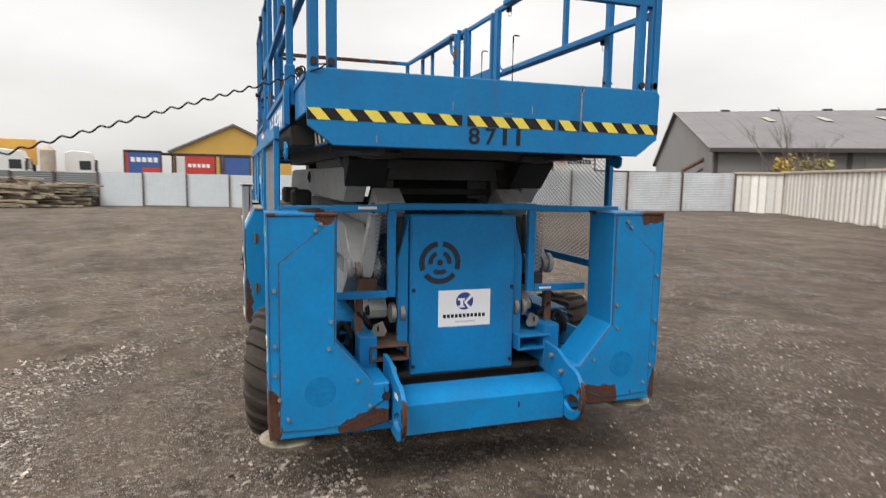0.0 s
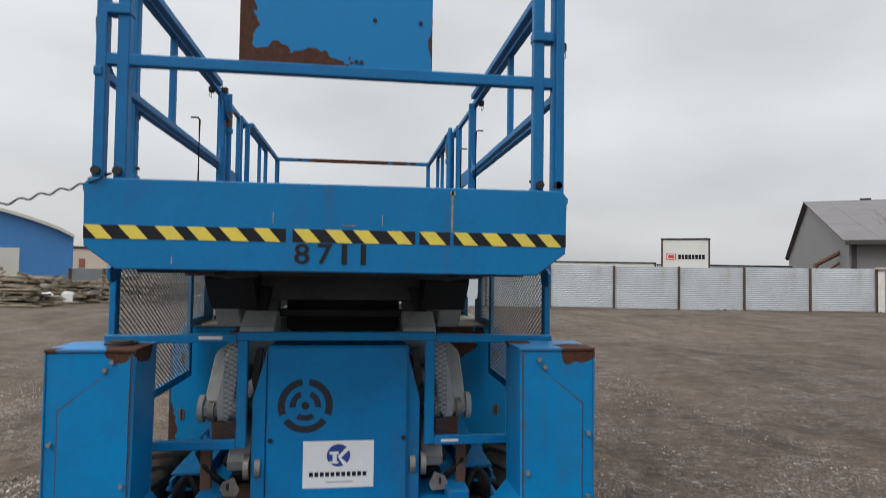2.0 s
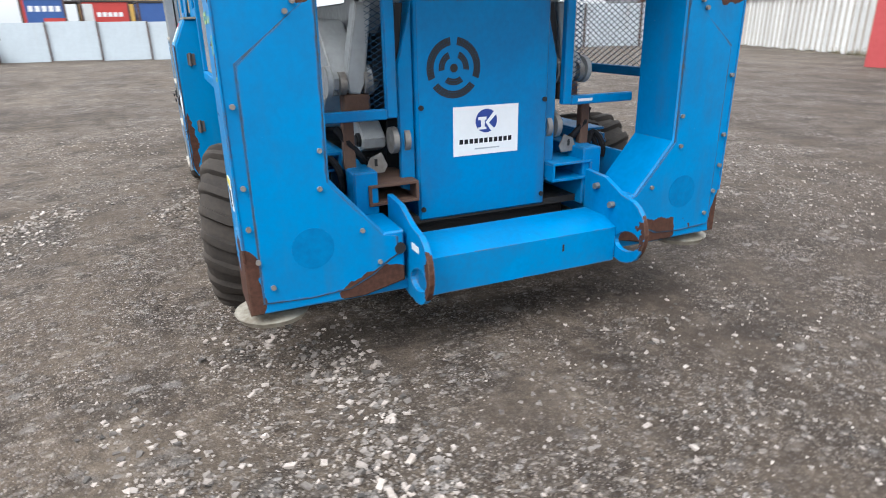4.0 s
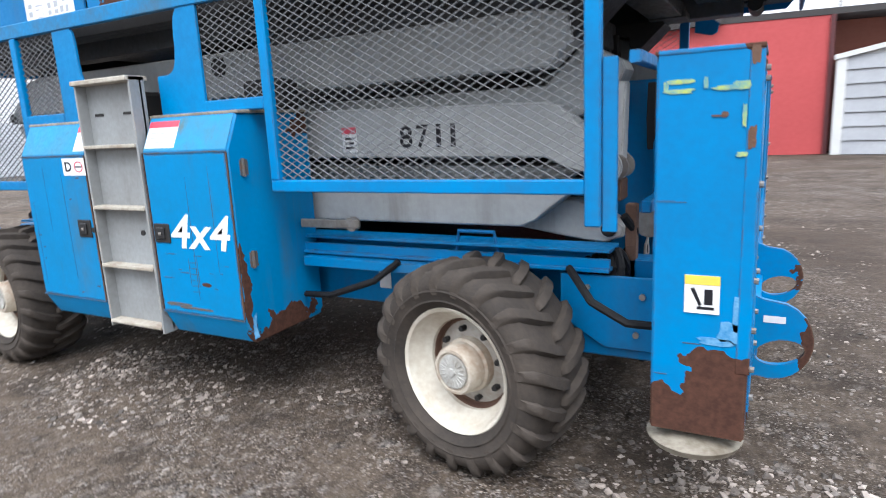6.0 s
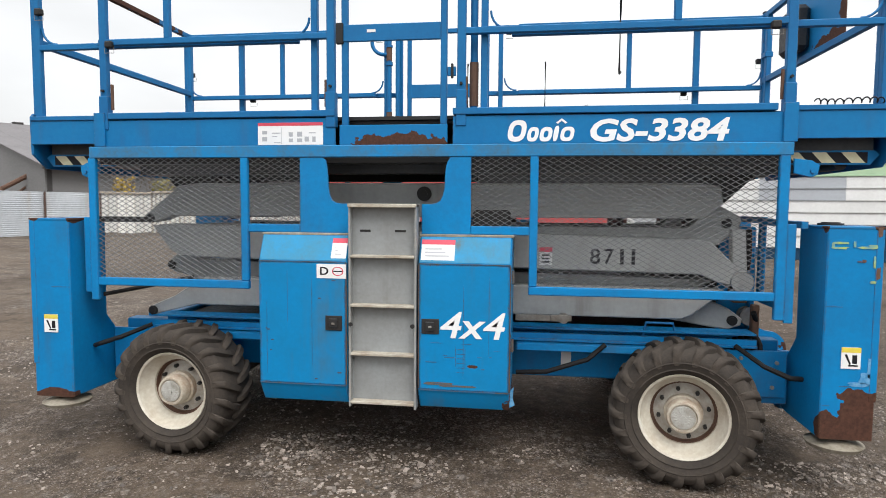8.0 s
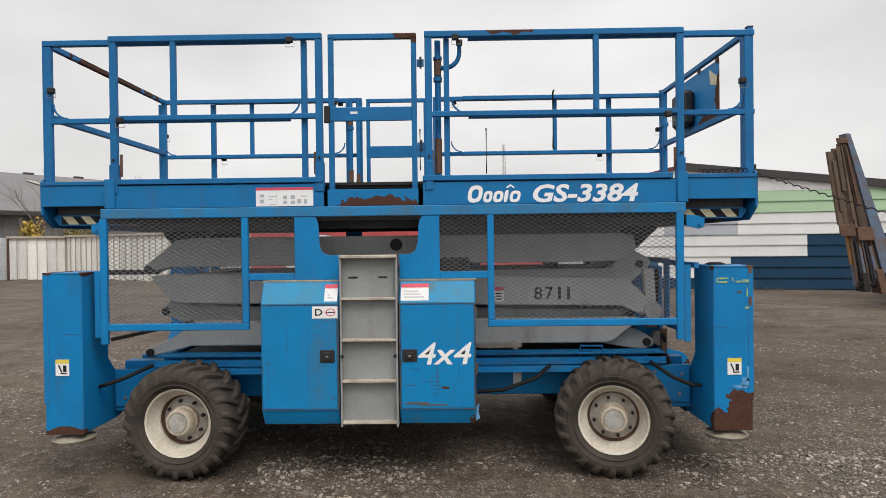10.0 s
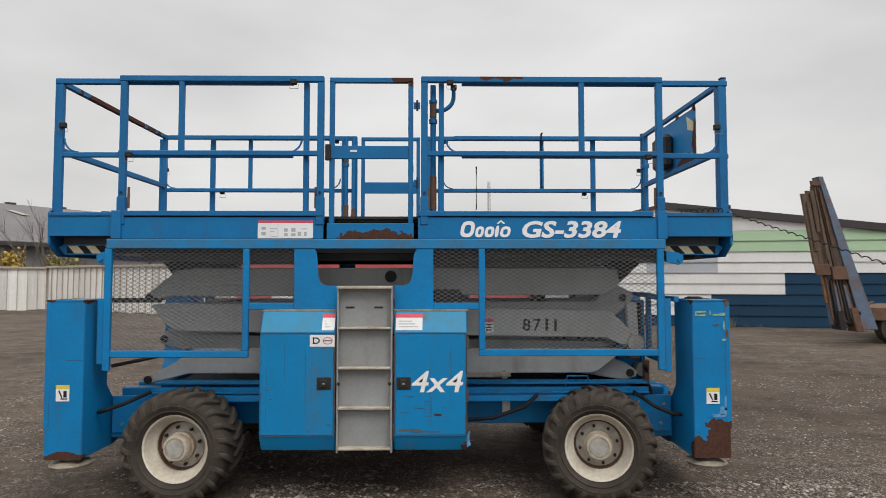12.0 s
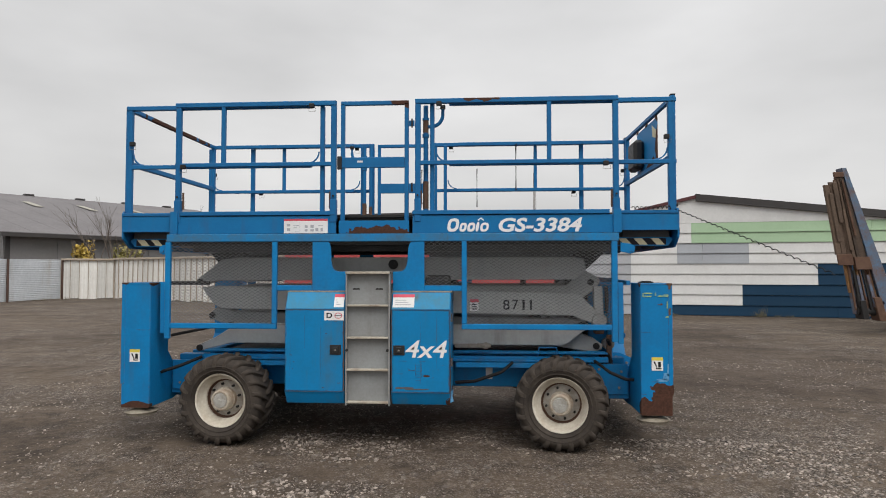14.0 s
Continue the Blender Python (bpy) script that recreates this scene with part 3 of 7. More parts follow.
def box_part(name, x0, x1, y0, y1, z0, z1, material, parent, bev=0.003, label=""):
    return part(name, bx(bmesh.new(), x0, x1, y0, y1, z0, z1, bev), material, parent, label)


def lettering(name, body, material, parent, origin, u, v, width, height, shear=0.0, fat=0.0, depth=0.002, label=""):
    """Words in the built-in font, fitted to a width and height, standing on the plane of u and v at origin."""
    cu = bpy.data.curves.new(name, "FONT")
    cu.body, cu.shear, cu.offset, cu.extrude, cu.resolution_u = body, shear, fat, 0.02, 3
    tmp = bpy.data.objects.new(name, cu)
    me = bpy.data.meshes.new_from_object(tmp)
    bpy.data.objects.remove(tmp)
    co = np.array([vt.co[:] for vt in me.vertices])
    lo, hi = co.min(0), co.max(0)
    U, V = Vector(u), Vector(v)
    W = U.cross(V)
    for vt, c in zip(me.vertices, (co - lo) / (hi - lo)):
        vt.co = Vector(origin) + U * float(c[0]) * width + V * float(c[1]) * height + W * float(c[2]) * depth
    me.materials.clear()
    me.materials.append(material)
    ob = new(name, me)
    ob.parent = parent
    if label:
        ob["label"] = label
    return ob


# ---- ground ----
def build_ground():
    radii = [0.0] + [0.35 * i for i in range(1, 46)] + [16.5 * 1.13 ** i for i in range(1, 42)]
    n = 120
    verts, faces = [(0.0, 0.0, 0.0)], []
    for r in radii[1:]:
        for k in range(n):
            a = 2 * math.pi * k / n
            x, y = r * math.cos(a), r * math.sin(a)
            h = 0.012 * noise.noise(Vector((x * 0.8, y * 0.8, 0))) + 0.010 * noise.noise(Vector((x * 2.7, y * 2.7, 3))) - 0.010
            verts.append((x, y, h if r < 40 else -0.01))
    for k in range(n):
        faces.append((0, 1 + k, 1 + (k + 1) % n))
    for j in range(len(radii) - 2):
        a, b = 1 + j * n, 1 + (j + 1) * n
        for k in range(n):
            faces.append((a + k, b + k, b + (k + 1) % n, a + (k + 1) % n))
    me = bpy.data.meshes.new("ground")
    me.from_pydata(verts, [], faces)
    me.materials.append(M_GROUND)
    me.shade_smooth()
    return tagged(new("ground", me), "dark muddy gravel yard with scattered light stones", "ground", kind="structure")


build_ground()


# ---- the scissor lift ----
lift = thing("scissor_lift", "blue rough-terrain scissor lift, folded down, with rust patches and cream wheels", "scissor lift")


def lug_mesh(out):
    """One worn slanted tread bar, from the tread's middle over the shoulder on the side of out."""
    t = bmesh.new()
    sec = []
    for o, rr, da, hw in ((-0.014, 0.370, -0.02, 0.036), (0.000, 0.383, 0.0, 0.050), (0.05, 0.386, 0.045, 0.053), (0.105, 0.384, 0.12, 0.056), (0.142, 0.374, 0.18, 0.058), (0.160, 0.352, 0.205, 0.052),
                          (0.167, 0.330, 0.215, 0.044), (0.165, 0.314, 0.218, 0.030)):
        row = []
        for dw, rad in ((-hw * 0.82, rr), (hw * 0.82, rr), (hw, rr - 0.009), (hw * 1.25, rr - 0.034), (-hw * 1.25, rr - 0.034), (-hw, rr - 0.009)):
            row.append(t.verts.new((rad * math.cos(da + dw), out * o, rad * math.sin(da + dw))))
        sec.append(row)
    fs = []
    for A, B in zip(sec, sec[1:]):
        for q in range(6):
            fs.append(t.faces.new((A[q], A[(q + 1) % 6], B[(q + 1) % 6], B[q])))
    fs += [t.faces.new(sec[0]), t.faces.new(sec[-1][::-1])]
    bmesh.ops.recalc_face_normals(t, faces=fs)
    return mesh_of("tread_lug", t, M_RUBBER, 50)


LUGS = {out: lug_mesh(out) for out in (-1, 1)}


def wheel(cx, sy, steer):
    w = sub("wheel", lift, (cx, sy * 0.95, 0.372), steer)
    # o: outward from the wheel's middle plane
    t = bmesh.new()
    prof = [(0.212, -0.12), (0.240, -0.15), (0.305, -0.165), (0.340, -0.150), (0.358, -0.125), (0.362, 0.0), (0.358, 0.125), (0.340, 0.150), (0.322, 0.160), (0.308, 0.165), (0.298, 0.164), (0.293, 0.168), (0.287, 0.164),
            (0.262, 0.158), (0.257, 0.162), (0.251, 0.156), (0.234, 0.140), (0.224, 0.128), (0.214, 0.10), (0.212, -0.12)]
    revolve(t, prof, 56, sy)
    tyre = part("tyre", t, M_RUBBER, w, "worn black lugged tyre brown with dust", 38)
    k = 21
    for side in (-1, 1):
        for i in range(k):
            ob = new("tread_lug", LUGS[side])
            ob.parent = tyre
            ob.matrix_basis = pose(0, 0, 0, 0, 360 * (i + (0.5 if side > 0 else 0.0)) / k, 0)
    r = bmesh.new()
    revolve(r, [(0.198, -0.10), (0.224, 0.122), (0.230, 0.132), (0.226, 0.138), (0.215, 0.132), (0.207, 0.104), (0.194, 0.072), (0.170, 0.050), (0.166, 0.0)], 44, sy)
    part("rim", r, M_RIM, w, "dirty cream steel rim", 40)
    r = bmesh.new()
    revolve(r, [(0.166, 0.0), (0.160, 0.012), (0.148, 0.010), (0.112, 0.028), (0.0, 0.028)], 40, sy)
    part("rim_disc", r, M_RIMD, w, "rusty brown inner disc of the rim", 40)
    r = bmesh.new()
    revolve(r, [(0.1685, 0.036), (0.1645, 0.034), (0.1615, 0.013), (0.153, 0.0125)], 40, sy)
    part("rust_line", r, M_RUST, w, "rust line round the rim seat", 40)
    h = bmesh.new()
    revolve(h, [(0.100, 0.025), (0.098, 0.06), (0.090, 0.068), (0.088, 0.12), (0.080, 0.135), (0.070, 0.136), (0.066, 0.128), (0.0, 0.128)], 32, sy)
    part("hub", h, M_HUB, w, "cream planetary hub stained with rust", 40)
    h = bmesh.new()
    cyl(h, (0, sy * 0.127, 0), (0, sy * 0.137, 0), 0.062, 28, 0.060)
    part("hub_cap", h, M_HUBCAP, w, "grey ribbed cast hub cap", 40)
    h = bmesh.new()
    cyl(h, (0, sy * 0.136, 0), (0, sy * 0.144, 0), 0.014, 6)
    part("hub_nut", h, M_HUBCAP, w)
    for i in range(18):
        a = 2 * math.pi * i / 18
        r0, r1 = 0.030, 0.056
        h = bmesh.new()
        cyl(h, (r0 * math.cos(a), sy * 0.137, r0 * math.sin(a)), (r1 * math.cos(a), sy * 0.137, r1 * math.sin(a)), 0.0026, 5)
        part("cap_rib", h, M_HUBCAP, w)
    for i in range(8):
        a = 2 * math.pi * (i + 0.3) / 8
        b = bmesh.new()
        cyl(b, (0.128 * math.cos(a), sy * 0.02, 0.128 * math.sin(a)), (0.128 * math.cos(a), sy * 0.046, 0.128 * math.sin(a)), 0.011, 6)
        part("wheel_nut", b, M_DARK, w)
    return w


for wx in (-1.435, 1.450):
    for wy in (-1, 1):
        wheel(wx, wy, -4.0 if wx < 0 else -13.0)


def outrigger(sx, sy):
    o = sub("outrigger", lift)
    xi, xo = sx * 2.075, sx * 2.328
    out = [(-1.075, 0.30), (-1.075, 1.365), (-0.755, 1.365), (-0.762, 0.755), (-0.575, 0.535), (-0.50, 0.535), (-0.50, 0.335), (-0.66, 0.30)]
    b = bmesh.new()
    prism(b, [(-sy * u, v) for u, v in out], "x", xi, xo, 0.006)
    part("housing", b, M_OUT, o, "chipped blue box housing with rusty corners")
    # cover plate on the end face, standing proud of it
    c = bmesh.new()
    seam = bmesh.new()
    plate = [(-0.77, 1.352), (-0.825, 1.305), (-1.022, 1.14), (-1.022, 0.345), (-0.86, 0.335), (-0.72, 0.345), (-0.63, 0.385), (-0.56, 0.435), (-0.53, 0.45), (-0.53, 0.52), (-0.585, 0.530), (-0.775, 0.75)]
    prism(c, [(-sy * u, v) for u, v in plate], "x", xo, xo + sx * 0.006)
    ctr = (-0.86, 0.80)
    prism(seam, [(-sy * (u + math.copysign(0.007, u - ctr[0])), v + math.copysign(0.006, v - ctr[1])) for u, v in plate], "x", xo, xo + sx * 0.0015)
    part("seam", seam, M_SEAMB, o)
    part("cover_plate", c, M_OUT, o, "blue cover plate with a worn lower edge")
    for u, v in ((-0.86, 1.295), (-0.835, 1.325), (-1.048, 1.02), (-0.79, 0.86), (-0.80, 0.73), (-1.048, 0.76), (-0.66, 0.56), (-1.03, 0.50), (-0.60, 0.43), (-1.048, 0.62), (-0.99, 0.40)):
        q = bmesh.new()
        cyl(q, (xo + sx * 0.004, -sy * u, v), (xo + sx * 0.016, -sy * u, v), 0.009, 7)
        part("bolt", q, M_STEEL, o)
    g = bmesh.new()
    cyl(g, (xo + sx * 0.0058, sy * 0.84, 0.52), (xo + sx * 0.0072, sy * 0.84, 0.52), 0.075, 26)
    part("rubbed_patch", g, M_RUBBED, o, "round rubbed darker patch of paint")
    # folded lip along the outer edge
    f = bmesh.new()
    bx(f, xo - sx * 0.03, xo + sx * 0.005, sy * 1.070, sy * 1.0775, 0.50, 1.36, 0.002)
    part("edge_lip", f, M_OUT, o)
    t = bmesh.new()
    bx(t, xi - sx * 0.004, xo + sx * 0.006, sy * 0.75, sy * 1.078, 1.362, 1.374, 0.002)
    part("top_plate", t, M_OUT, o, "rusty blue top plate")
    g = bmesh.new()
    px, py = sx * 2.19, sy * 0.985
    cyl(g, (px, py, 0.265), (px, py, 0.42), 0.035, 16)
    cyl(g, (px, py, 0.258), (px, py, 0.280), 0.130, 30, 0.06)
    cyl(g, (px, py, 0.236), (px, py, 0.258), 0.124, 30, 0.137)
    part("foot_pad", g, M_PAD, o, "muddy cream round foot pad")
    # safety sticker on the long side, black shape under a yellow head
    if sy < 0:
        s0 = sx * 2.207
        z0 = 0.665 if sx > 0 else 0.692
        box_part("sticker", s0 - 0.045, s0 + 0.045, -1.0765, -1.079, z0, z0 + 0.108, M_WHITE, o, 0, "white sticker with a yellow head and a black pictogram")
        box_part("sticker_head", s0 - 0.045, s0 + 0.045, -1.079, -1.0800, z0 + 0.082, z0 + 0.108, M_YEL, o, 0)
        k = bmesh.new()
        prism(k, [(s0 - 0.03, z0 + 0.07), (s0 - 0.02, z0 + 0.074), (s0 + 0.0, z0 + 0.026), (s0 - 0.006, z0 + 0.02)], "y", -1.079, -1.0802)
        prism(k, [(s0 + 0.006, z0 + 0.07), (s0 + 0.028, z0 + 0.07), (s0 + 0.028, z0 + 0.026), (s0 + 0.006, z0 + 0.026)], "y", -1.079, -1.0802)
        prism(k, [(s0 - 0.012, z0 + 0.02), (s0 + 0.032, z0 + 0.02), (s0 + 0.032, z0 + 0.012), (s0 - 0.012, z0 + 0.012)], "y", -1.079, -1.0802)
        part("pictogram", k, M_INK, o)
    return o


for ox in (-1, 1):
    for oy in (-1, 1):
        outrigger(ox, oy)

# smears of yellow chalk, a weld seam and scuffed paint on the outriggers
def blot(name, cx, cz, rx, rz, y0, material, label, seed, parent):
    rnd = random.Random(seed)
    bm = bmesh.new()
    k = 14
    pts = []
    for i in range(k):
        a = 2 * math.pi * i / k
        q = rnd.uniform(0.75, 1.1) / max(abs(math.cos(a)), abs(math.sin(a)))
        pts.append((cx + rx * q * math.cos(a), cz + rz * q * math.sin(a)))
    prism(bm, pts, "y", y0 + 0.002, y0 - 0.0012)
    return part(name, bm, material, parent, label, 0)


for i, (cx, cz, rx, rz) in enumerate(((2.135, 1.292, 0.036, 0.006), (2.132, 1.267, 0.040, 0.006), (2.100, 1.278, 0.006, 0.014), (2.252, 1.270, 0.040, 0.006), (2.285, 1.274, 0.022, 0.012), (2.290, 1.10, 0.014, 0.006), (2.292, 1.20, 0.005, 0.030), (2.198, 1.285, 0.006, 0.016))):
    blot("chalk_mark", cx, cz, rx, rz, -1.076 - i * 0.0004, M_CHALK, "smeared faint yellow chalk mark", i, lift)
for i, (cx, cz, rx, rz) in enumerate(((2.285, 0.615, 0.035, 0.030), (2.30, 0.67, 0.014, 0.05), (2.25, 0.585, 0.05, 0.012), (2.31, 0.56, 0.008, 0.03))):
    blot("scuff_mark", cx, cz, rx, rz, -1.076, M_SCUFF, "pale scuffed patch of paint", 40 + i, lift)
for i, (cx, cz, rx, rz) in enumerate(((2.246, 1.203, 0.009, 0.008), (2.226, 1.200, 0.014, 0.0025), (2.312, 1.143, 0.010, 0.030), (2.312, 1.345, 0.012, 0.024))):
    blot("rust_spot", cx, cz, rx, rz, -1.0766 - i * 0.0004, M_RUST, "brown rust spot broken through the paint", 70 + i, lift)
for x0, x1, z0 in ((2.080, 2.16, 0.972), (2.080, 2.13, 0.975), (2.085, 2.12, 0.470), (-2.20, -2.08, 0.965), (2.16, 2.21, 0.572)):
    box_part("weld_seam", x0, x1, -1.0745, -1.0762, z0, z0 + 0.003, M_SEAMB, lift, 0)

# battery terminal cap left on top of one outrigger
g = bmesh.new()
cyl(g, (2.18, -0.86, 1.374), (2.18, -0.86, 1.384), 0.062, 22)
cyl(g, (2.18, -0.86, 1.384), (2.18, -0.86, 1.390), 0.045, 22)
part("grommet", g, M_DARK, lift, "black round rubber grommet")


def chassis():
    c = sub("chassis", lift)
    for s in (-1, 1):
        b = bmesh.new()
        bx(b, -2.05, 2.05, s * 0.50, s * 0.60, 0.43, 0.70, 0.006)
        part("side_beam", b, M_BLUE, c)
        b = bmesh.new()
        bx(b, -1.75, 1.88, s * 0.60, s * 0.74, 0.745, 0.757, 0.002)
        bx(b, -1.75, 1.88, s * 0.60, s * 0.612, 0.69, 0.745, 0.0)
        bx(b, -1.75, 1.88, s * 0.60, s * 0.76, 0.678, 0.691, 0.002)
        bx(b, -1.75, 1.88, s * 0.735, s * 0.747, 0.690, 0.725, 0.0)
        part("slide_track", b, M_BLUE, c, "blue slide track under the arms")
        for xa, xb in ((0.55, 1.5), (-1.7, -0.9)):
            b = bmesh.new()
            bx(b, xa, xb, s * 0.75, s * 0.80, 0.63, 0.672, 0.003)
            part("conduit", b, M_BLUE, c)
        for x in (-1.42, 1.42):
            b = bmesh.new()
            cyl(b, (x, s * 0.30, 0.39), (x, s * 0.86, 0.39), 0.085, 16)
            part("axle", b, M_DARK, c)
        for x in (-1.9, 1.9):
            b = bmesh.new()
            bx(b, x - 0.16, x + 0.16, s * 0.56, s * 0.72, 0.36, 0.53, 0.005)
            part("bracket", b, M_BLUE, c)
            b = bmesh.new()
            e = math.copysign(1, x)
            prism(b, [(e * 1.70, 0.665), (e * 2.045, 0.665), (e * 2.045, 0.40), (e * 1.86, 0.40), (e * 1.70, 0.50)], "y", s * 0.725, s * 0.740, 0.003)
            part("axle_cheek", b, M_BLUE, c, "blue cheek plate beside the axle")
            for xb, zb in ((1.80, 0.62), (1.99, 0.60), (1.97, 0.46)):
                b = bmesh.new()
                cyl(b, (e * xb, s * 0.738, zb), (e * xb, s * 0.752, zb), 0.011, 7)
                part("bolt", b, M_STEEL, c)
    b = bmesh.new()
    bx(b, -2.0, 2.0, -0.50, 0.50, 0.44, 0.47, 0)
    part("belly_plate", b, M_DARK, c)
    b = bmesh.new()
    bx(b, -1.95, 1.72, -0.5, 0.5, 0.66, 0.69, 0)
    part("deck_plate", b, M_DARK, c)
    for x in (-1.42, 1.42):
        b = bmesh.new()
        bx(b, x - 0.11, x + 0.11, -0.42, 0.42, 0.30, 0.50, 0.01)
        part("axle_beam", b, M_DARK, c)
    # lifting loop above the wheel
    for x in (1.36,):
        b = bmesh.new()
        tube(b, [(x - 0.09, -0.72, 0.72), (x - 0.075, -0.72, 0.80), (x + 0.075, -0.72, 0.80), (x + 0.09, -0.72, 0.72)], 0.008, 8)
        part("tie_loop", b, M_RAIL, c)
    # hydraulic hoses
    for pts in ([(0.55, -0.80, 0.50), (0.72, -0.84, 0.52), (0.95, -0.84, 0.60), (1.05, -0.80, 0.68)],
                [(1.75, -0.80, 0.70), (1.86, -0.92, 0.62), (1.98, -0.95, 0.57), (2.05, -0.92, 0.56)],
                [(-1.75, -0.78, 0.70), (-1.88, -0.90, 0.64), (-2.0, -0.93, 0.60), (-2.06, -0.9, 0.58)]):
        fine = []
        for i in range(len(pts) - 1):
            for k in range(4):
                fine.append(tuple(pts[i][j] + (pts[i + 1][j] - pts[i][j]) * k / 4 for j in range(3)))
        fine.append(pts[-1])
        b = bmesh.new()
        tube(b, fine, 0.014, 8)
        part("hose", b, M_HOSE, c, "black hydraulic hose")
    box_part("data_plate", 0.815, 0.875, -0.601, -0.604, 0.50, 0.60, M_LABEL, c, 0, "small white data plate")
    return c


chassis()


def arm(poly, s, y0, y1, material=M_GREY, name="scissor_arm"):
    b = bmesh.new()
    prism(b, poly, "y", s * y0, s * y1, 0.006)
    return part(name, b, material, lift, "grey painted scissor arm")


for s in (-1, 1):
    arm([(-1.50, 1.600), (-1.66, 1.580), (-1.725, 1.522), (-1.892, 1.392), (-1.885, 1.360), (-1.82, 1.347), (-1.70, 1.385), (1.62, 1.398), (1.717, 1.488), (1.70, 1.585), (1.60, 1.602)], s, 0.49, 0.61)
    arm([(-1.55, 1.335), (1.56, 1.342), (1.70, 1.478), (1.73, 1.482), (1.855, 1.412), (1.868, 1.38), (1.838, 1.317), (1.70, 1.217), (-1.55, 1.21)], s, 0.30, 0.46)
    arm([(-1.845, 1.322), (-1.72, 1.335), (-0.2, 1.312), (1.20, 1.285), (1.60, 1.276), (1.66, 1.260), (1.83, 1.092), (1.878, 1.050), (1.868, 1.008), (1.82, 1.0), (1.70, 1.028), (1.60, 1.072), (-1.66, 1.122), (-1.73, 1.172)], s, 0.49, 0.61)
    arm([(-1.72, 1.165), (-1.825, 1.075), (-1.828, 1.02), (-1.60, 0.95), (1.60, 0.95), (1.72, 1.02), (1.60, 1.028), (-1.6, 1.090)], s, 0.30, 0.46)
    b = bmesh.new()
    prism(b, [(1.60, 1.604), (1.70, 1.587), (1.719, 1.490), (1.87, 1.635), (1.86, 1.654), (1.60, 1.654)], "y", s * 0.40, s * 0.62, 0.003)
    part("slider", b, M_DARK, lift)
    # end of the slider below the deck
    b = bmesh.new()
    prism(b, [(-1.83, 1.648), (-1.735, 1.53), (-1.5, 1.53), (-1.5, 1.653), (-1.60, 1.655)], "y", s * 0.32, s * 0.45, 0.003)
    part("slider", b, M_DARK, lift)
    arm([(-1.50, 0.985), (-1.70, 0.86), (-1.885, 0.78), (-1.88, 0.735), (-1.83, 0.735), (-1.55, 0.805), (1.50, 0.805), (1.56, 0.83), (1.74, 0.972), (1.72, 0.985)], s, 0.49, 0.61)
    arm([(1.30, 0.81), (1.55, 0.77), (1.70, 0.745), (1.80, 0.735), (1.87, 0.76), (1.88, 0.80), (1.80, 0.86), (1.70, 0.90), (1.45, 0.90)], s, 0.40, 0.50, name="pivot_arm")
    for x, z, y in ((-0.03, 1.535, 0.61), (1.82, 0.79, 0.50), (1.83, 1.035, 0.61), (-1.855, 1.372, 0.61), (-1.80, 1.05, 0.46), (-1.85, 0.76, 0.61), (1.78, 1.37, 0.46)):
        b = bmesh.new()
        cyl(b, (x, s * (y - 0.1), z), (x, s * (y + 0.012), z), 0.045 if abs(x) < 1 else 0.03, 20)
        cyl(b, (x, s * y, z), (x, s * (y + 0.02), z), 0.022, 10)
        part("pivot_pin", b, M_DARK, lift)
    for u in (0.458, 0.622):
        b = bmesh.new()
        cyl(b, (1.83, s * (u - 0.012), 1.035), (1.83, s * (u + 0.012), 1.035), 0.062, 20)
        part("roller", b, M_GREY, lift)
    # slanted struts below the deck, flat block above them
    b = bmesh.new()
    prism(b, [(-s * u, v) for u, v in ((-0.40, 1.60), (-0.46, 1.40), (-0.40, 1.36), (-0.34, 1.60))], "x", 1.55, 1.66, 0.004)
    part("strut", b, M_DARK, lift)
box_part("warning_label", 0.674, 0.751, -0.6105, -0.613, 1.111, 1.218, M_LABEL, lift, 0, "white warning label with a red head")
box_part("warning_head", 0.674, 0.751, -0.613, -0.6136, 1.19, 1.218, M_PINK, lift, 0)
for z0 in (1.125, 1.145, 1.165):
    box_part("label_line", 0.69, 0.735, -0.613, -0.6136, z0, z0 + 0.010, M_INK, lift, 0)
for ch, off, wide in (("8", 0.0, 0.060), ("7", 0.082, 0.056), ("1", 0.174, 0.021), ("1", 0.240, 0.021)):
    lettering("fleet_digit", ch, M_INK, lift, (0.972 + off, -0.6105, 1.123), (1, 0, 0), (0, 0, 1), wide, 0.092, fat=0.010 if ch in "87" else 0.0, label="black stencilled digit %s of the fleet number 8711" % ch)
for z in (1.27, 1.02, 0.88):
    for x in (-1.35, -0.5, 0.4, 1.3):
        b = bmesh.new()
        cyl(b, (x, -0.31, z), (x, 0.31, z), 0.045, 12)
        part("cross_tube", b, M_DARK, lift)
# added black plates block light through the arms to keep the middle dark
for x0, x1, z0, z1 in ((-1.5, -1.44, 1.10, 1.33), (0.9, 0.96, 1.10, 1.33), (-0.6, -0.54, 1.0, 1.32), (1.45, 1.5, 0.75, 1.0)):
    box_part("cross_plate", x0, x1, -0.30, 0.30, z0, z1, M_DARK, lift, 0.004)
# lift cylinder between the arms
b = bmesh.new()
cyl(b, (-1.1, 0.0, 0.95), (1.0, 0.0, 1.22), 0.075, 18)
cyl(b, (1.0, 0.0, 1.22), (1.5, 0.0, 1.28), 0.04, 14)
part("lift_cylinder", b, M_DARK, lift)


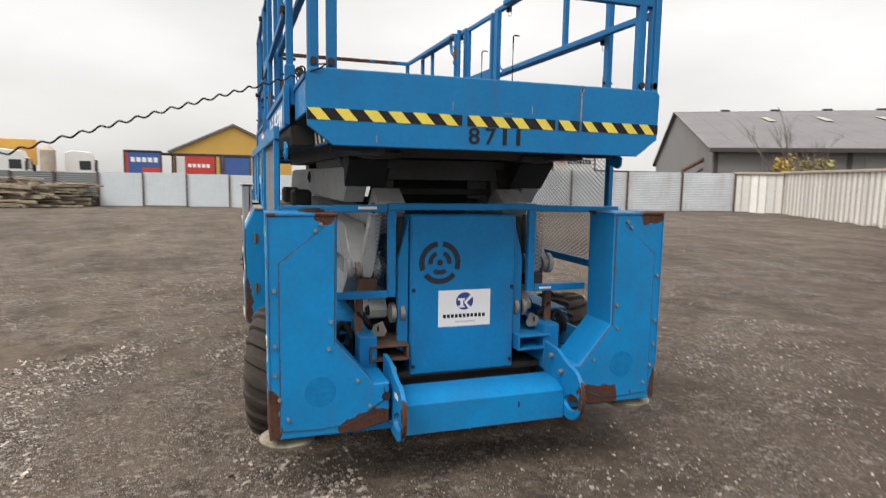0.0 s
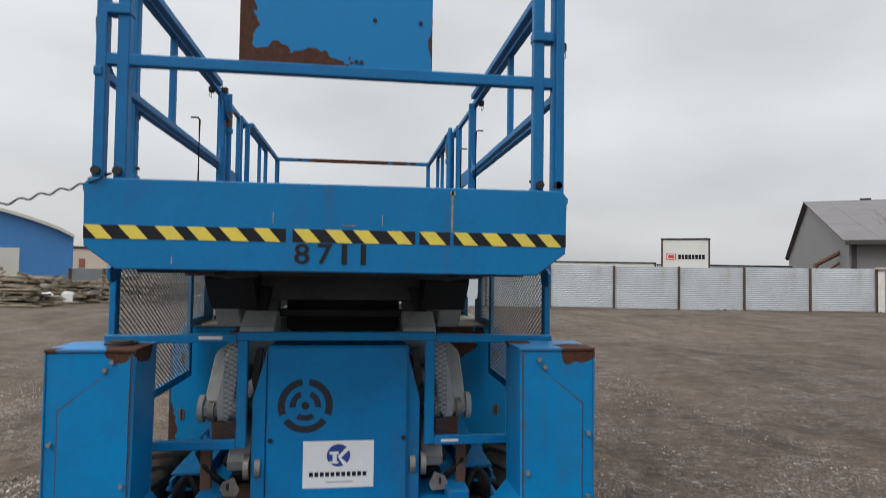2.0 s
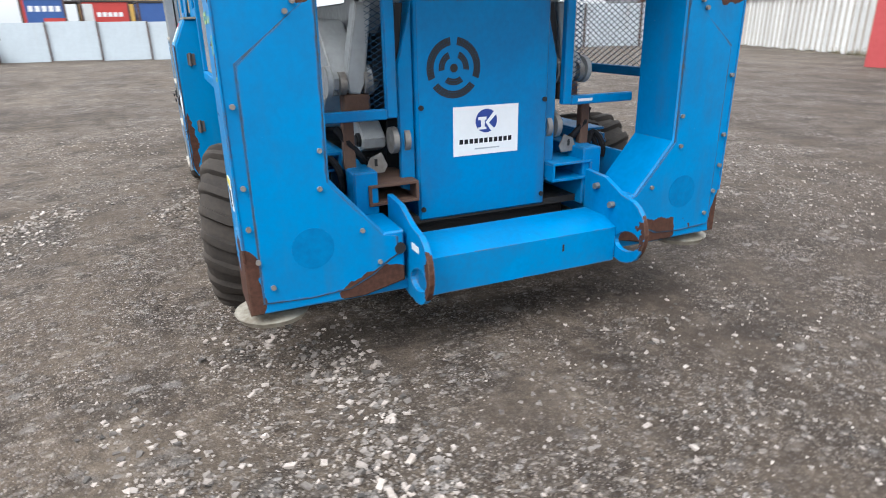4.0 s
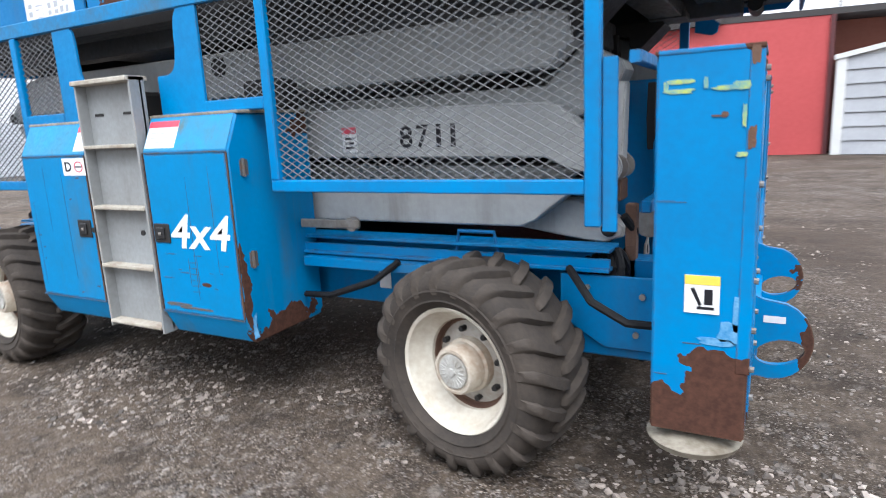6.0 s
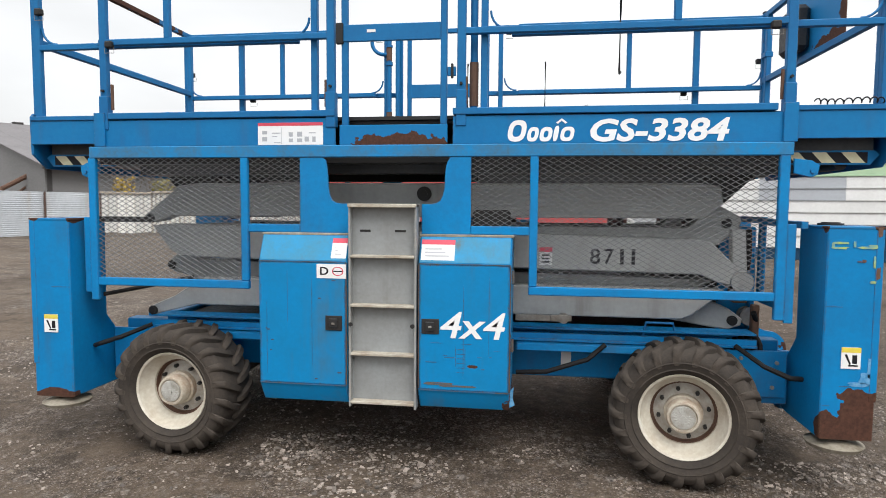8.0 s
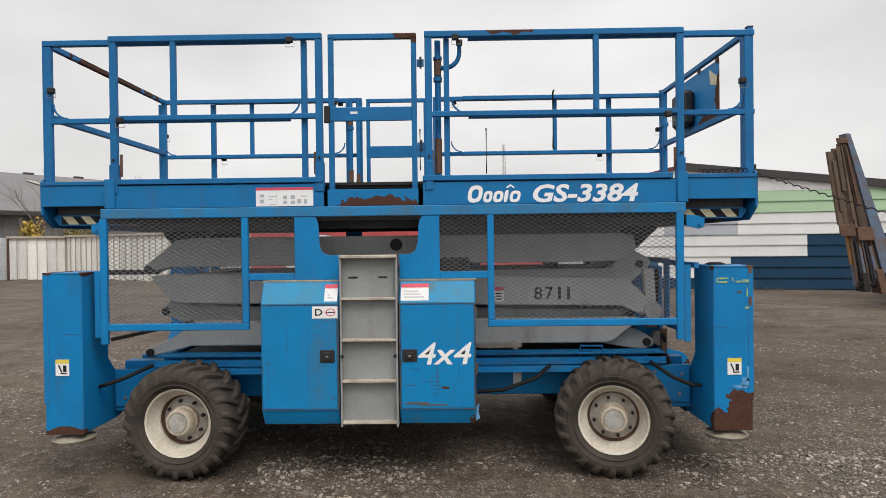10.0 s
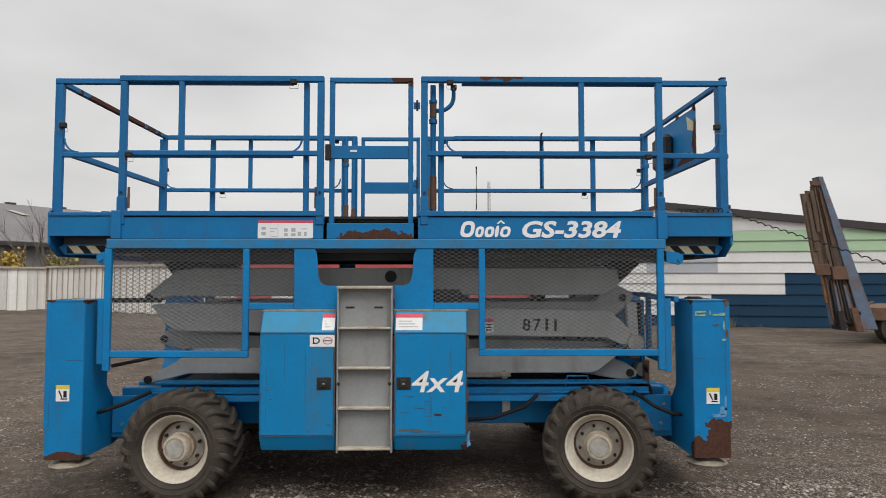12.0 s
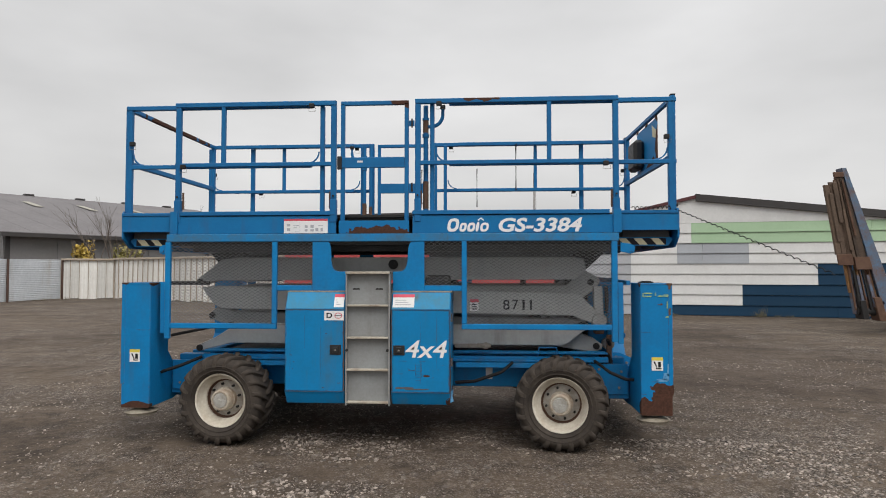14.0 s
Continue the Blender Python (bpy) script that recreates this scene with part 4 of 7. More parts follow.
def cabinet(x0, x1, s, label):
    c = sub("cabinet", lift)
    yo, yi = 1.14, 0.66
    prof = [(-yi, 0.37), (-1.085, 0.365), (-yo, 0.47), (-yo, 1.155), (-1.075, 1.295), (-yi, 1.295)]
    b = bmesh.new()
    prism(b, [(-s * u, v) for u, v in prof], "x", x0, x1, 0.008)
    part("body", b, M_CAB, c, label)
    b = bmesh.new()
    bx(b, x0 - 0.006, x1 + 0.010, s * 0.64, s * 1.075, 1.294, 1.306, 0.002)
    part("top_cover", b, M_PAD, c, "dusty cream top cover")
    b = bmesh.new()
    bx(b, x1 - 0.24, x1 - 0.02, s * 0.66, s * 0.80, 1.306, 1.44, 0.02)
    part("filler_box", b, M_DARK, c)
    # shoulder above the door: sky reflection and fading put into a lighter colour
    b = bmesh.new()
    pts = [(x0 + 0.008, -1.1385, 1.1605), (x1 - 0.008, -1.1385, 1.1605), (x1 - 0.008, -1.0785, 1.2895), (x0 + 0.008, -1.0785, 1.2895)]
    q = [b.verts.new((x, s * -y + s * 0.0011, z + 0.0006)) for x, y, z in pts]
    b.faces.new(q)
    bmesh.ops.recalc_face_normals(b, faces=b.faces)
    part("shoulder", b, M_SHEENFADE, c, "lighter blue shoulder, painted sky sheen over faded, drip-stained paint")
    # seam of the door round the front
    b = bmesh.new()
    bx(b, x0 + 0.012, x1 - 0.012, s * (yo - 0.002), s * (yo + 0.004), 0.478, 1.148, 0.002)
    part("door", b, M_CAB, c)
    return c


cab_a = cabinet(-0.868, -0.362, -1, "blue steel cabinet with rust streaks")
cab_b = cabinet(0.030, 0.524, -1, "blue steel cabinet with rust chips along its edge")
cabinet(-0.868, 0.524, 1, "blue steel cabinet with a rusty top")
for cab, x in ((cab_a, -0.433), (cab_b, 0.100)):
    box_part("latch_plate", x - 0.050, x + 0.045, -1.143, -1.150, 0.778, 0.860, M_DARK, cab, 0.003, "black recessed latch")
    box_part("latch_handle", x - 0.028, x + 0.020, -1.150, -1.158, 0.795, 0.845, M_BLACK, cab, 0.003)
    box_part("latch_button", x - 0.012, x + 0.006, -1.158, -1.162, 0.812, 0.824, M_STEEL, cab, 0.002)
for z in (1.03, 0.66):
    for s in (-1, 1):
        b = bmesh.new()
        cyl(b, (0.530, s * 1.07, z + 0.02), (0.530, s * 1.07, z + 0.09), 0.008, 8)
        bx(b, 0.523, 0.528, s * 1.045, s * 1.085, z + 0.025, z + 0.085)
        part("hinge", b, M_STAIN, cab_b)
# stickers on the cabinets; text too small to read stays as bars
box_part("white_label", -0.531, -0.366, -1.1445, -1.146, 1.064, 1.142, M_WHITE, cab_a, 0, "white label with a black frame")
lettering("label_letter", "D", M_INK, cab_a, (-0.512, -1.146, 1.082), (1, 0, 0), (0, 0, 1), 0.048, 0.044, fat=0.02, depth=0.001, label="black letter D")
b = bmesh.new()
for i in range(20):
    a0, a1 = 2 * math.pi * i / 20, 2 * math.pi * (i + 1) / 20
    b.faces.new([b.verts.new((-0.412 + r * 1.25 * math.cos(a), -1.1466, 1.103 + r * 0.95 * math.sin(a))) for r, a in ((0.026, a0), (0.026, a1), (0.021, a1), (0.021, a0))])
bmesh.ops.recalc_face_normals(b, faces=b.faces)
part("warning_ring", b, M_PINK, cab_a, "red oval warning ring", 0)
box_part("label_dash", -0.438, -0.386, -1.146, -1.1464, 1.100, 1.106, M_INK, cab_a, 0)


def shoulder_label(cab, x0, x1):
    """A label on the slanted shoulder, white with a red head."""
    for name, u0, u1, material in (("shoulder_label", 0.12, 0.88, M_LABEL), ("label_head", 0.70, 0.88, M_PINK)):
        lift_by = 0.0025 if name == "shoulder_label" else 0.0032
        pts = [(-1.14 + 0.065 * u, 1.155 + 0.14 * u) for u in (u0, u1)]
        off = (-0.907 * lift_by, 0.421 * lift_by)
        b = bmesh.new()
        q = [b.verts.new((x, y + off[0], z + off[1])) for x, (y, z) in ((x0, pts[0]), (x1, pts[0]), (x1, pts[1]), (x0, pts[1]))]
        b.faces.new(q)
        part(name, b, material, cab, "white warning label with a red head" if name == "shoulder_label" else "")
    for k in range(3):
        u = 0.25 + 0.13 * k
        pts = [(-1.14 + 0.065 * v, 1.155 + 0.14 * v) for v in (u, u + 0.05)]
        b = bmesh.new()
        q = [b.verts.new((x, y - 0.003, z + 0.0014)) for x, (y, z) in ((x0 + 0.02, pts[0]), (x1 - 0.03 - 0.02 * k, pts[0]), (x1 - 0.03 - 0.02 * k, pts[1]), (x0 + 0.02, pts[1]))]
        b.faces.new(q)
        part("label_line", b, M_GINK, cab)


for cab, x0, x1 in ((cab_a, -0.370, -0.363), (cab_b, 0.031, 0.037), (cab_b, 0.517, 0.523)):
    box_part("edge_seam", x0, x1, -1.1405, -1.1455, 0.48, 1.15, M_SEAM, cab, 0, "grimy dark door seam")
for cab, x0, x1 in ((cab_a, -0.868, -0.362), (cab_b, 0.030, 0.524)):
    for z0, z1 in ((1.150, 1.156), (0.470, 0.476)):
        box_part("edge_seam", x0 + 0.004, x1 - 0.004, -1.1385, -1.1455, z0, z1, M_SEAMB, cab, 0)
rs = random.Random(77)
for k in range(12):
    cx, cz = rs.uniform(0.06, 0.46), rs.choice((0.50, 0.515, 0.60, 0.625, 0.66, 0.70, 0.735)) + rs.uniform(-0.006, 0.006)
    blot("scrape", cx, cz, rs.uniform(0.006, 0.035), rs.uniform(0.0008, 0.002), -1.1442, M_SEAMB, "thin dark scrape in the paint", 100 + k, cab_b)
blot("scrape", 0.15, 0.510, 0.085, 0.008, -1.1441, M_STAIN, "rusty scrape in the paint", 160, cab_b)
blot("scrape", 0.25, 0.500, 0.10, 0.005, -1.1441, M_STAIN, "rusty scrape in the paint", 161, cab_b)
for k in range(9):
    blot("scrape", rs.uniform(-0.84, -0.40), rs.uniform(0.47, 1.1), rs.uniform(0.004, 0.014), rs.uniform(0.001, 0.003), -1.1441, M_SEAM, "thin dark scrape in the paint", 140 + k, cab_a)
for cab, x, z, h in ((cab_b, 0.275, 0.80, 0.27), (cab_b, 0.41, 0.88, 0.20), (cab_b, 0.235, 0.66, 0.06), (cab_b, 0.285, 0.66, 0.06), (cab_a, -0.56, 0.80, 0.25), (cab_a, -0.70, 0.95, 0.15), (cab_a, -0.82, 0.72, 0.2)):
    blot("crease", x, z, 0.0012, h, -1.1438, M_SEAMB, "thin vertical crease in the door", int(abs(x) * 1000), cab)
for z in (0.575, 0.600, 0.625, 0.650, 0.675, 0.700):
    blot("crease", 0.262, z, 0.024, 0.0012, -1.1439, M_SEAMB, "thin crease in the door", int(z * 1000), cab_b)
b = bmesh.new()
prism(b, [(0.520, 0.47), (0.545, 0.50), (0.538, 0.44), (0.550, 0.40), (0.522, 0.385)], "y", -1.10, -1.104)
part("bent_flap", b, M_SCUFF, cab_b, "bent pale flap of sheet at the corner")
# locking bar below the lowest arm
b = bmesh.new()
bx(b, 0.54, 0.80, -0.785, -0.765, 0.800, 0.836, 0.003)
cyl(b, (0.815, -0.79, 0.820), (0.815, -0.76, 0.820), 0.030, 14)
bx(b, 0.74, 0.86, -0.795, -0.785, 0.806, 0.840, 0.003)
part("locking_bar", b, M_STEEL, lift, "dull grey locking bar below the arms")
shoulder_label(cab_a, -0.455, -0.37)
shoulder_label(cab_b, 0.042, 0.222)
lettering("drive_mark", "4x4", M_WHITE, cab_b, (0.150, -1.1445, 0.760), (1, 0, 0), (0, 0, 1), 0.346, 0.142, shear=0.20, fat=0.012, label="white bold italic lettering 4x4")


def ladder():
    c = sub("ladder", lift)
    x0, x1 = -0.352, 0.021
    b = bmesh.new()
    bx(b, x0, x1, -1.092, -1.100, 0.37, 1.465, 0.0)
    part("back_panel", b, M_LADDER, c, "worn grey ladder panel")
    for xa, xb in ((x0, x0 + 0.012), (x1 - 0.012, x1)):
        b = bmesh.new()
        bx(b, xa, xb, -1.075, -1.148, 0.36, 1.470, 0.002)
        part("stringer", b, M_LADDER, c)
    for z in (1.188, 0.921, 0.655, 0.388):
        b = bmesh.new()
        bx(b, x0 + 0.012, x1 - 0.012, -1.100, -1.156, z - 0.008, z + 0.006, 0.002)
        part("rung", b, M_TREAD, c, "worn bare metal step edge")
    b = bmesh.new()
    bx(b, x0, x1, -1.058, -1.165, 1.450, 1.470, 0.003)
    part("top_lip", b, M_TREAD, c)
    for x in (-0.27, -0.075):
        b = bmesh.new()
        bx(b, x - 0.03, x + 0.03, -1.100, -1.103, 1.318, 1.330, 0.001)
        part("slot", b, M_DARK, c)
    for x in (-0.335, 0.005):
        b = bmesh.new()
        cyl(b, (x, -1.165, 0.82), (x, -1.172, 0.82), 0.012, 10)
        part("bolt", b, M_DARK, c)


ladder()


def lattice(bm, x0, x1, z0, z1, y, pitch=0.050, slope=0.56, w=0.0015, d=0.004):
    """Crossing strands of expanded metal in the plane of y, cut at a rectangle."""
    for sg in (-1, 1):
        rise = (x1 - x0) * slope
        lo, hi = (z0 - rise, z1) if sg > 0 else (z0, z1 + rise)
        step = pitch * slope
        c = lo + step * 0.3
        while c < hi:
            # z = c + sg * slope * (x - x0)
            xs = sorted((x0 + (zz - c) / (sg * slope)) for zz in (z0, z1))
            a, b = max(x0, xs[0]), min(x1, xs[1])
            if b - a > 0.01:
                za, zb = c + sg * slope * (a - x0), c + sg * slope * (b - x0)
                yy = y + sg * 0.001
                v = [bm.verts.new(p) for p in ((a, yy - d / 2, za - w), (b, yy - d / 2, zb - w), (b, yy - d / 2, zb + w), (a, yy - d / 2, za + w),
                                               (a, yy + d / 2, za - w), (b, yy + d / 2, zb - w), (b, yy + d / 2, zb + w), (a, yy + d / 2, za + w))]
                for q in ((0, 1, 2, 3), (7, 6, 5, 4), (0, 4, 5, 1), (3, 2, 6, 7)):
                    bm.faces.new([v[i] for i in q])
            c += step


def lattice_x(bm, y0, y1, z0, z1, x):
    """The same strands in a plane of x."""
    t = bmesh.new()
    lattice(t, min(y0, y1), max(y0, y1), z0, z1, 0.0, pitch=0.04, w=0.0009)
    vm = [bm.verts.new((x + v.co.y, v.co.x, v.co.z)) for v in t.verts]
    t.verts.index_update()
    for f in t.faces:
        bm.faces.new([vm[v.index] for v in f.verts])
    t.free()


def side_guard(s):
    g = sub("side_guard", lift)
    y0, y1 = s * 0.985, s * 1.015

    def bar(name, x0, x1, z0, z1):
        return box_part(name, x0, x1, y0, y1, z0, z1, M_DIRTY if name == "top_bar" else M_BLUE, g, 0.004)

    bar("top_bar", -1.975, 1.925, 1.728, 1.795)
    bar("upright", -1.985, -1.937, 0.885, 1.728)
    bar("bottom_bar", -1.937, -0.985, 0.975, 1.022)
    bar("upright", -1.030, -0.985, 1.022, 1.728)
    bar("bottom_bar", -0.985, -0.675, 1.305, 1.352)
    bar("bottom_bar", 0.295, 0.612, 1.305, 1.352)
    bar("upright", 0.612, 0.656, 1.028, 1.728)
    bar("bottom_bar", 0.612, 1.862, 0.982, 1.028)
    bar("upright", 1.862, 1.912, 0.885, 1.728)
    for x0, x1 in ((1.914, 1.958), (-2.03, -1.988)):
        b = bmesh.new()
        bx(b, x0, x1, s * 0.99, s * 1.003, 0.87 if x0 > 0 else 0.93, 1.38, 0.002)
        part("angle_leg", b, M_BLUE, g)
    for poly in ([(-0.675, 1.728), (-0.540, 1.728), (-0.522, 1.71), (-0.512, 1.66), (-0.508, 1.565), (-0.502, 1.52), (-0.488, 1.489), (-0.462, 1.474), (-0.43, 1.470), (-0.355, 1.470), (-0.355, 1.305), (-0.675, 1.305)],
                 [(0.295, 1.728), (0.182, 1.728), (0.164, 1.70), (0.155, 1.66), (0.149, 1.565), (0.141, 1.52), (0.127, 1.491), (0.102, 1.475), (0.07, 1.470), (0.024, 1.470), (0.024, 1.305), (0.295, 1.305)]):
        b = bmesh.new()
        prism(b, poly, "y", s * 0.996, s * 1.010, 0.002)
        part("gusset_plate", b, M_BLUE, g, "bright blue plate cut out for the ladder")
    for x0, x1, z0, z1 in ((-1.937, -1.03, 1.022, 1.728), (-0.985, -0.675, 1.352, 1.728), (0.295, 0.612, 1.352, 1.728), (0.656, 1.862, 1.028, 1.728)):
        b = bmesh.new()
        lattice(b, x0, x1, z0, z1, s * 0.992)
        part("expanded_mesh", b, M_MESHM, g, "dark expanded metal mesh", 0)
    # flat brace behind the end of the guard
    b = bmesh.new()
    bx(b, -1.95, -1.60, s * 0.96, s * 0.975, 1.352, 1.385, 0.002)
    part("brace", b, M_DARK, g)
    b = bmesh.new()
    tube(b, [(-1.95, s * 0.95, 0.91), (-1.45, s * 0.8, 1.01)], 0.014, 6)
    part("brace", b, M_DARK, g)
    return g


side_guard(-1)
side_guard(1)


# ---- platform ----
def hazard(name, parent, p0, u, v, n_out, length, height, count, yellow, black=M_INK, lean=1.0, gaps=()):
    """A strip of hazard tape: black ground, slanted light stripes."""
    U, V, N = Vector(u), Vector(v), Vector(n_out)
    P = Vector(p0)

    def quad(bm, pts, off):
        bm.faces.new([bm.verts.new(P + U * a + V * b + N * off) for a, b in pts])

    b = bmesh.new()
    quad(b, ((0, 0), (length, 0), (length, height), (0, height)), 0.001)
    bmesh.ops.recalc_face_normals(b, faces=b.faces)
    tape = part(name, b, black, parent, "worn striped hazard tape")
    step = length / count
    for i in range(count):
        if i in gaps:
            continue
        b = bmesh.new()
        a = i * step + random.uniform(-0.06, 0.06) * step
        k = 0.5 * step + random.uniform(-0.04, 0.04) * step
        lo, hi = (a + lean * height * 0.9, a) if lean > 0 else (a, a + abs(lean) * height * 0.9)
        pts = [(lo, 0), (lo + k, 0), (hi + k, height), (hi, height)]
        pts = [(min(max(x, 0.0), length), y) for x, y in pts]
        quad(b, pts, 0.0018)
        part("stripe", b, yellow, tape)
    return tape


plat = sub("platform", lift)
# main deck: floor, toe boards and their lips
box_part("floor_plate", -1.97, 1.95, -0.90, 0.90, 1.945, 1.965, M_DARK, plat, 0)
box_part("extension_floor", -2.43, 2.43, -0.88, 0.88, 1.925, 1.943, M_DARK, plat, 0)
for s in (-1, 1):
    x_gate = (-0.485, 0.185)
    for x0, x1 in ((-1.975, x_gate[0]), (x_gate[1], 1.952)):
        b = bmesh.new()
        bx(b, x0, x1, s * 0.938, s * 0.950, 1.800, 1.955, 0.002)
        part("toe_board", b, M_DECK, plat, "blue steel toe board")
        b = bmesh.new()
        bx(b, x0 + (0.09 if x0 < 0 else 0.0), x1 - (0.0 if x0 < 0 else 0.09), s * 0.90, s * 0.962, 1.962, 1.998, 0.003)
        part("lip", b, M_RAIL, plat)
    b = bmesh.new()
    bx(b, -0.46, 0.155, s * 0.938, s * 0.952, 1.800, 1.912, 0.002)
    part("gate_sill", b, M_GATE, plat, "blue gate sill flaked to brown rust")
    # channel that carries the deck
    b = bmesh.new()
    bx(b, -1.97, 1.94, s * 0.80, s * 0.93, 1.70, 1.80, 0.003)
    part("deck_channel", b, M_DARK, plat)
    for x in (-1.94, 1.925):
        b = bmesh.new()
        bx(b, x - 0.035, x + 0.035, s * 0.935, s * 0.965, 1.80, 2.00, 0.003)
        part("corner_plate", b, M_DECK, plat)
    # side beams of the extensions
    for e in (-1, 1):
        b = bmesh.new()
        bx(b, e * 1.95, e * 2.44, s * 0.895, s * 0.910, 1.822, 1.965, 0.002)
        part("extension_beam", b, M_DECK, plat)
        b = bmesh.new()
        bx(b, e * 1.95, e * 2.44, s * 0.86, s * 0.918, 1.965, 1.992, 0.003)
        part("extension_lip", b, M_RAIL, plat)
        b = bmesh.new()
        prism(b, [(e * 1.95, 1.692), (e * 1.95, 1.768), (e * 2.40, 1.768), (e * 2.425, 1.745), (e * 2.38, 1.692)], "y", s * 0.800, s * 0.812, 0.002)
        part("extension_skirt", b, M_DECK, plat)
        hz = 1.702
        hazard("hazard_tape", plat, (e * 2.16 - 0.205, s * 0.813, hz), (1, 0, 0), (0, 0, 1), (0, s, 0), 0.41, 0.056, 3, M_CREAMT)
        b = bmesh.new()
        prism(b, [(e * 1.945, 1.715), (e * 2.03, 1.705), (e * 2.068, 1.68), (e * 2.06, 1.632), (e * 2.03, 1.618), (e * 1.945, 1.64)], "y", s * 0.955, s * 0.968, 0.002)
        cyl(b, (e * 2.035, s * 0.968, 1.65), (e * 2.035, s * 0.976, 1.65), 0.012, 8)
        part("hook_bracket", b, M_BLUE, plat)
        b = bmesh.new()
        bx(b, e * 1.95, e * 2.40, s * 0.70, s * 0.79, 1.77, 1.90, 0.002)
        part("inner_beam", b, M_DARK, plat)
# end plates with chamfered lower corners
for e in (-1, 1):
    b = bmesh.new()
    prism(b, [(-0.89, 2.012), (-0.91, 1.99), (-0.905, 1.764), (-0.795, 1.68), (0.785, 1.674), (0.905, 1.764), (0.91, 1.99), (0.89, 2.016)], "x", e * 2.435, e * 2.452, 0.004)
    part("end_plate", b, M_DECK, plat, "blue end plate scratched and dented")
for y0, y1, count in ((-0.905, -0.190, 6), (-0.165, 0.300, 4), (0.316, 0.436, 1), (0.450, 0.905, 4)):
    hazard("hazard_tape", plat, (2.4525, y0, 1.790), (0, 1, 0), (0, 0, 1), (1, 0, 0), y1 - y0, 0.050, count, M_YEL)
for ch, off, wide in (("8", 0.0, 0.056), ("7", 0.086, 0.054), ("1", 0.176, 0.020), ("1", 0.248, 0.020)):
    lettering("fleet_digit", ch, M_INK, plat, (2.4525, -0.157 + off, 1.708), (0, 1, 0), (0, 0, 1), wide, 0.078, fat=0.010 if ch in "87" else 0.0, label="black stencilled digit %s of the fleet number 8711" % ch)
# drip and scrapes on the end plate
for y0, y1, z0, z1 in ((0.440, 0.448, 1.84, 2.0), (0.435, 0.456, 1.985, 2.0), (-0.24, -0.236, 1.86, 1.90), (0.17, 0.174, 1.86, 1.90), (0.02, 0.07, 1.855, 1.859), (-0.60, -0.596, 1.70, 1.73)):
    box_part("paint_scrape", 2.4525, 2.4535, y0, y1, z0, z1, M_PAD, plat, 0)
# dark undercarriage of the deck
for x0, x1, y0, y1, z0, z1 in ((-1.8, 2.2, -0.62, -0.50, 1.655, 1.80), (-1.8, 2.2, 0.50, 0.62, 1.655, 1.80), (2.0, 2.40, -0.80, 0.80, 1.72, 1.92), (-2.40, -2.0, -0.80, 0.80, 1.72, 1.92),
                               (1.80, 1.95, -0.57, 0.57, 1.655, 1.72), (-1.95, -1.80, -0.57, 0.57, 1.655, 1.72), (1.2, 1.3, -0.55, 0.55, 1.66, 1.8), (-1.9, 1.9, -0.50, 0.50, 1.78, 1.90),
                               (0.30, 1.72, -0.60, -0.52, 1.604, 1.654), (0.30, 1.72, 0.52, 0.60, 1.604, 1.654)):
    box_part("deck_frame", x0, x1, y0, y1, z0, z1, M_SLATE, plat, 0.004)
for s in (-1, 1):
    b = bmesh.new()
    prism(b, [(-s * u, v) for u, v in ((-0.58, 1.68), (-0.57, 1.65), (-0.50, 1.64), (-0.42, 1.645), (-0.36, 1.65), (-0.36, 1.68))], "x", 1.80, 1.97, 0.004)
    part("slide_block", b, M_SLATE, plat)
    b = bmesh.new()
    cyl(b, (2.25, s * 0.56, 1.70), (2.25, s * 0.78, 1.70), 0.034, 14)
    bx(b, 2.20, 2.30, s * 0.60, s * 0.74, 1.71, 1.76, 0.006)
    part("bump_stop", b, M_DARK, plat)
b = bmesh.new()
prism(b, [(-0.64, 1.654), (-0.52, 1.53), (0.52, 1.53), (0.64, 1.654)], "x", 1.48, 1.64, 0.006)
part("slider_frame", b, M_SLATE, plat, "dark tapered slider frame below the deck")
for s in (-1, 1):
    b = bmesh.new()
    prism(b, [(s * 0.31, 1.53), (s * 0.44, 1.53), (s * 0.43, 1.30), (s * 0.33, 1.30)], "x", 1.55, 1.63, 0.004)
    part("slider_post", b, M_SLATE, plat)
# black sheet added behind the slider, standing in for the unlit interior
box_part("slider_back", 1.18, 1.20, -0.32, 0.32, 1.10, 1.53, M_DARK, plat, 0)
box_part("slider_bar", 1.50, 1.56, -0.33, 0.33, 1.44, 1.48, M_DARK, plat, 0.004)
# sign with a red head on the toe board
box_part("instruction_sign", -0.946, -0.557, -0.9505, -0.953, 1.804, 1.930, M_WHITE, plat, 0, "white instruction sign with a red head")
box_part("sign_head", -0.946, -0.557, -0.953, -0.9538, 1.912, 1.930, M_PINK, plat, 0)
for i, (x0, x1, z0, z1) in enumerate([(-0.92, -0.89, 1.865, 1.885), (-0.92, -0.89, 1.825, 1.85), (-0.86, -0.81, 1.868, 1.874), (-0.86, -0.83, 1.85, 1.855), (-0.85, -0.81, 1.815, 1.819), (-0.76, -0.735, 1.85, 1.875),
                                      (-0.76, -0.735, 1.82, 1.84), (-0.71, -0.68, 1.85, 1.878), (-0.71, -0.68, 1.82, 1.84), (-0.665, -0.64, 1.822, 1.85), (-0.64, -0.60, 1.868, 1.874), (-0.62, -0.60, 1.82, 1.85),
                                      (-0.805, -0.803, 1.81, 1.905)]):
    box_part("sign_print", x0, x1, -0.953, -0.9538, z0, z1, M_GINK, plat, 0)
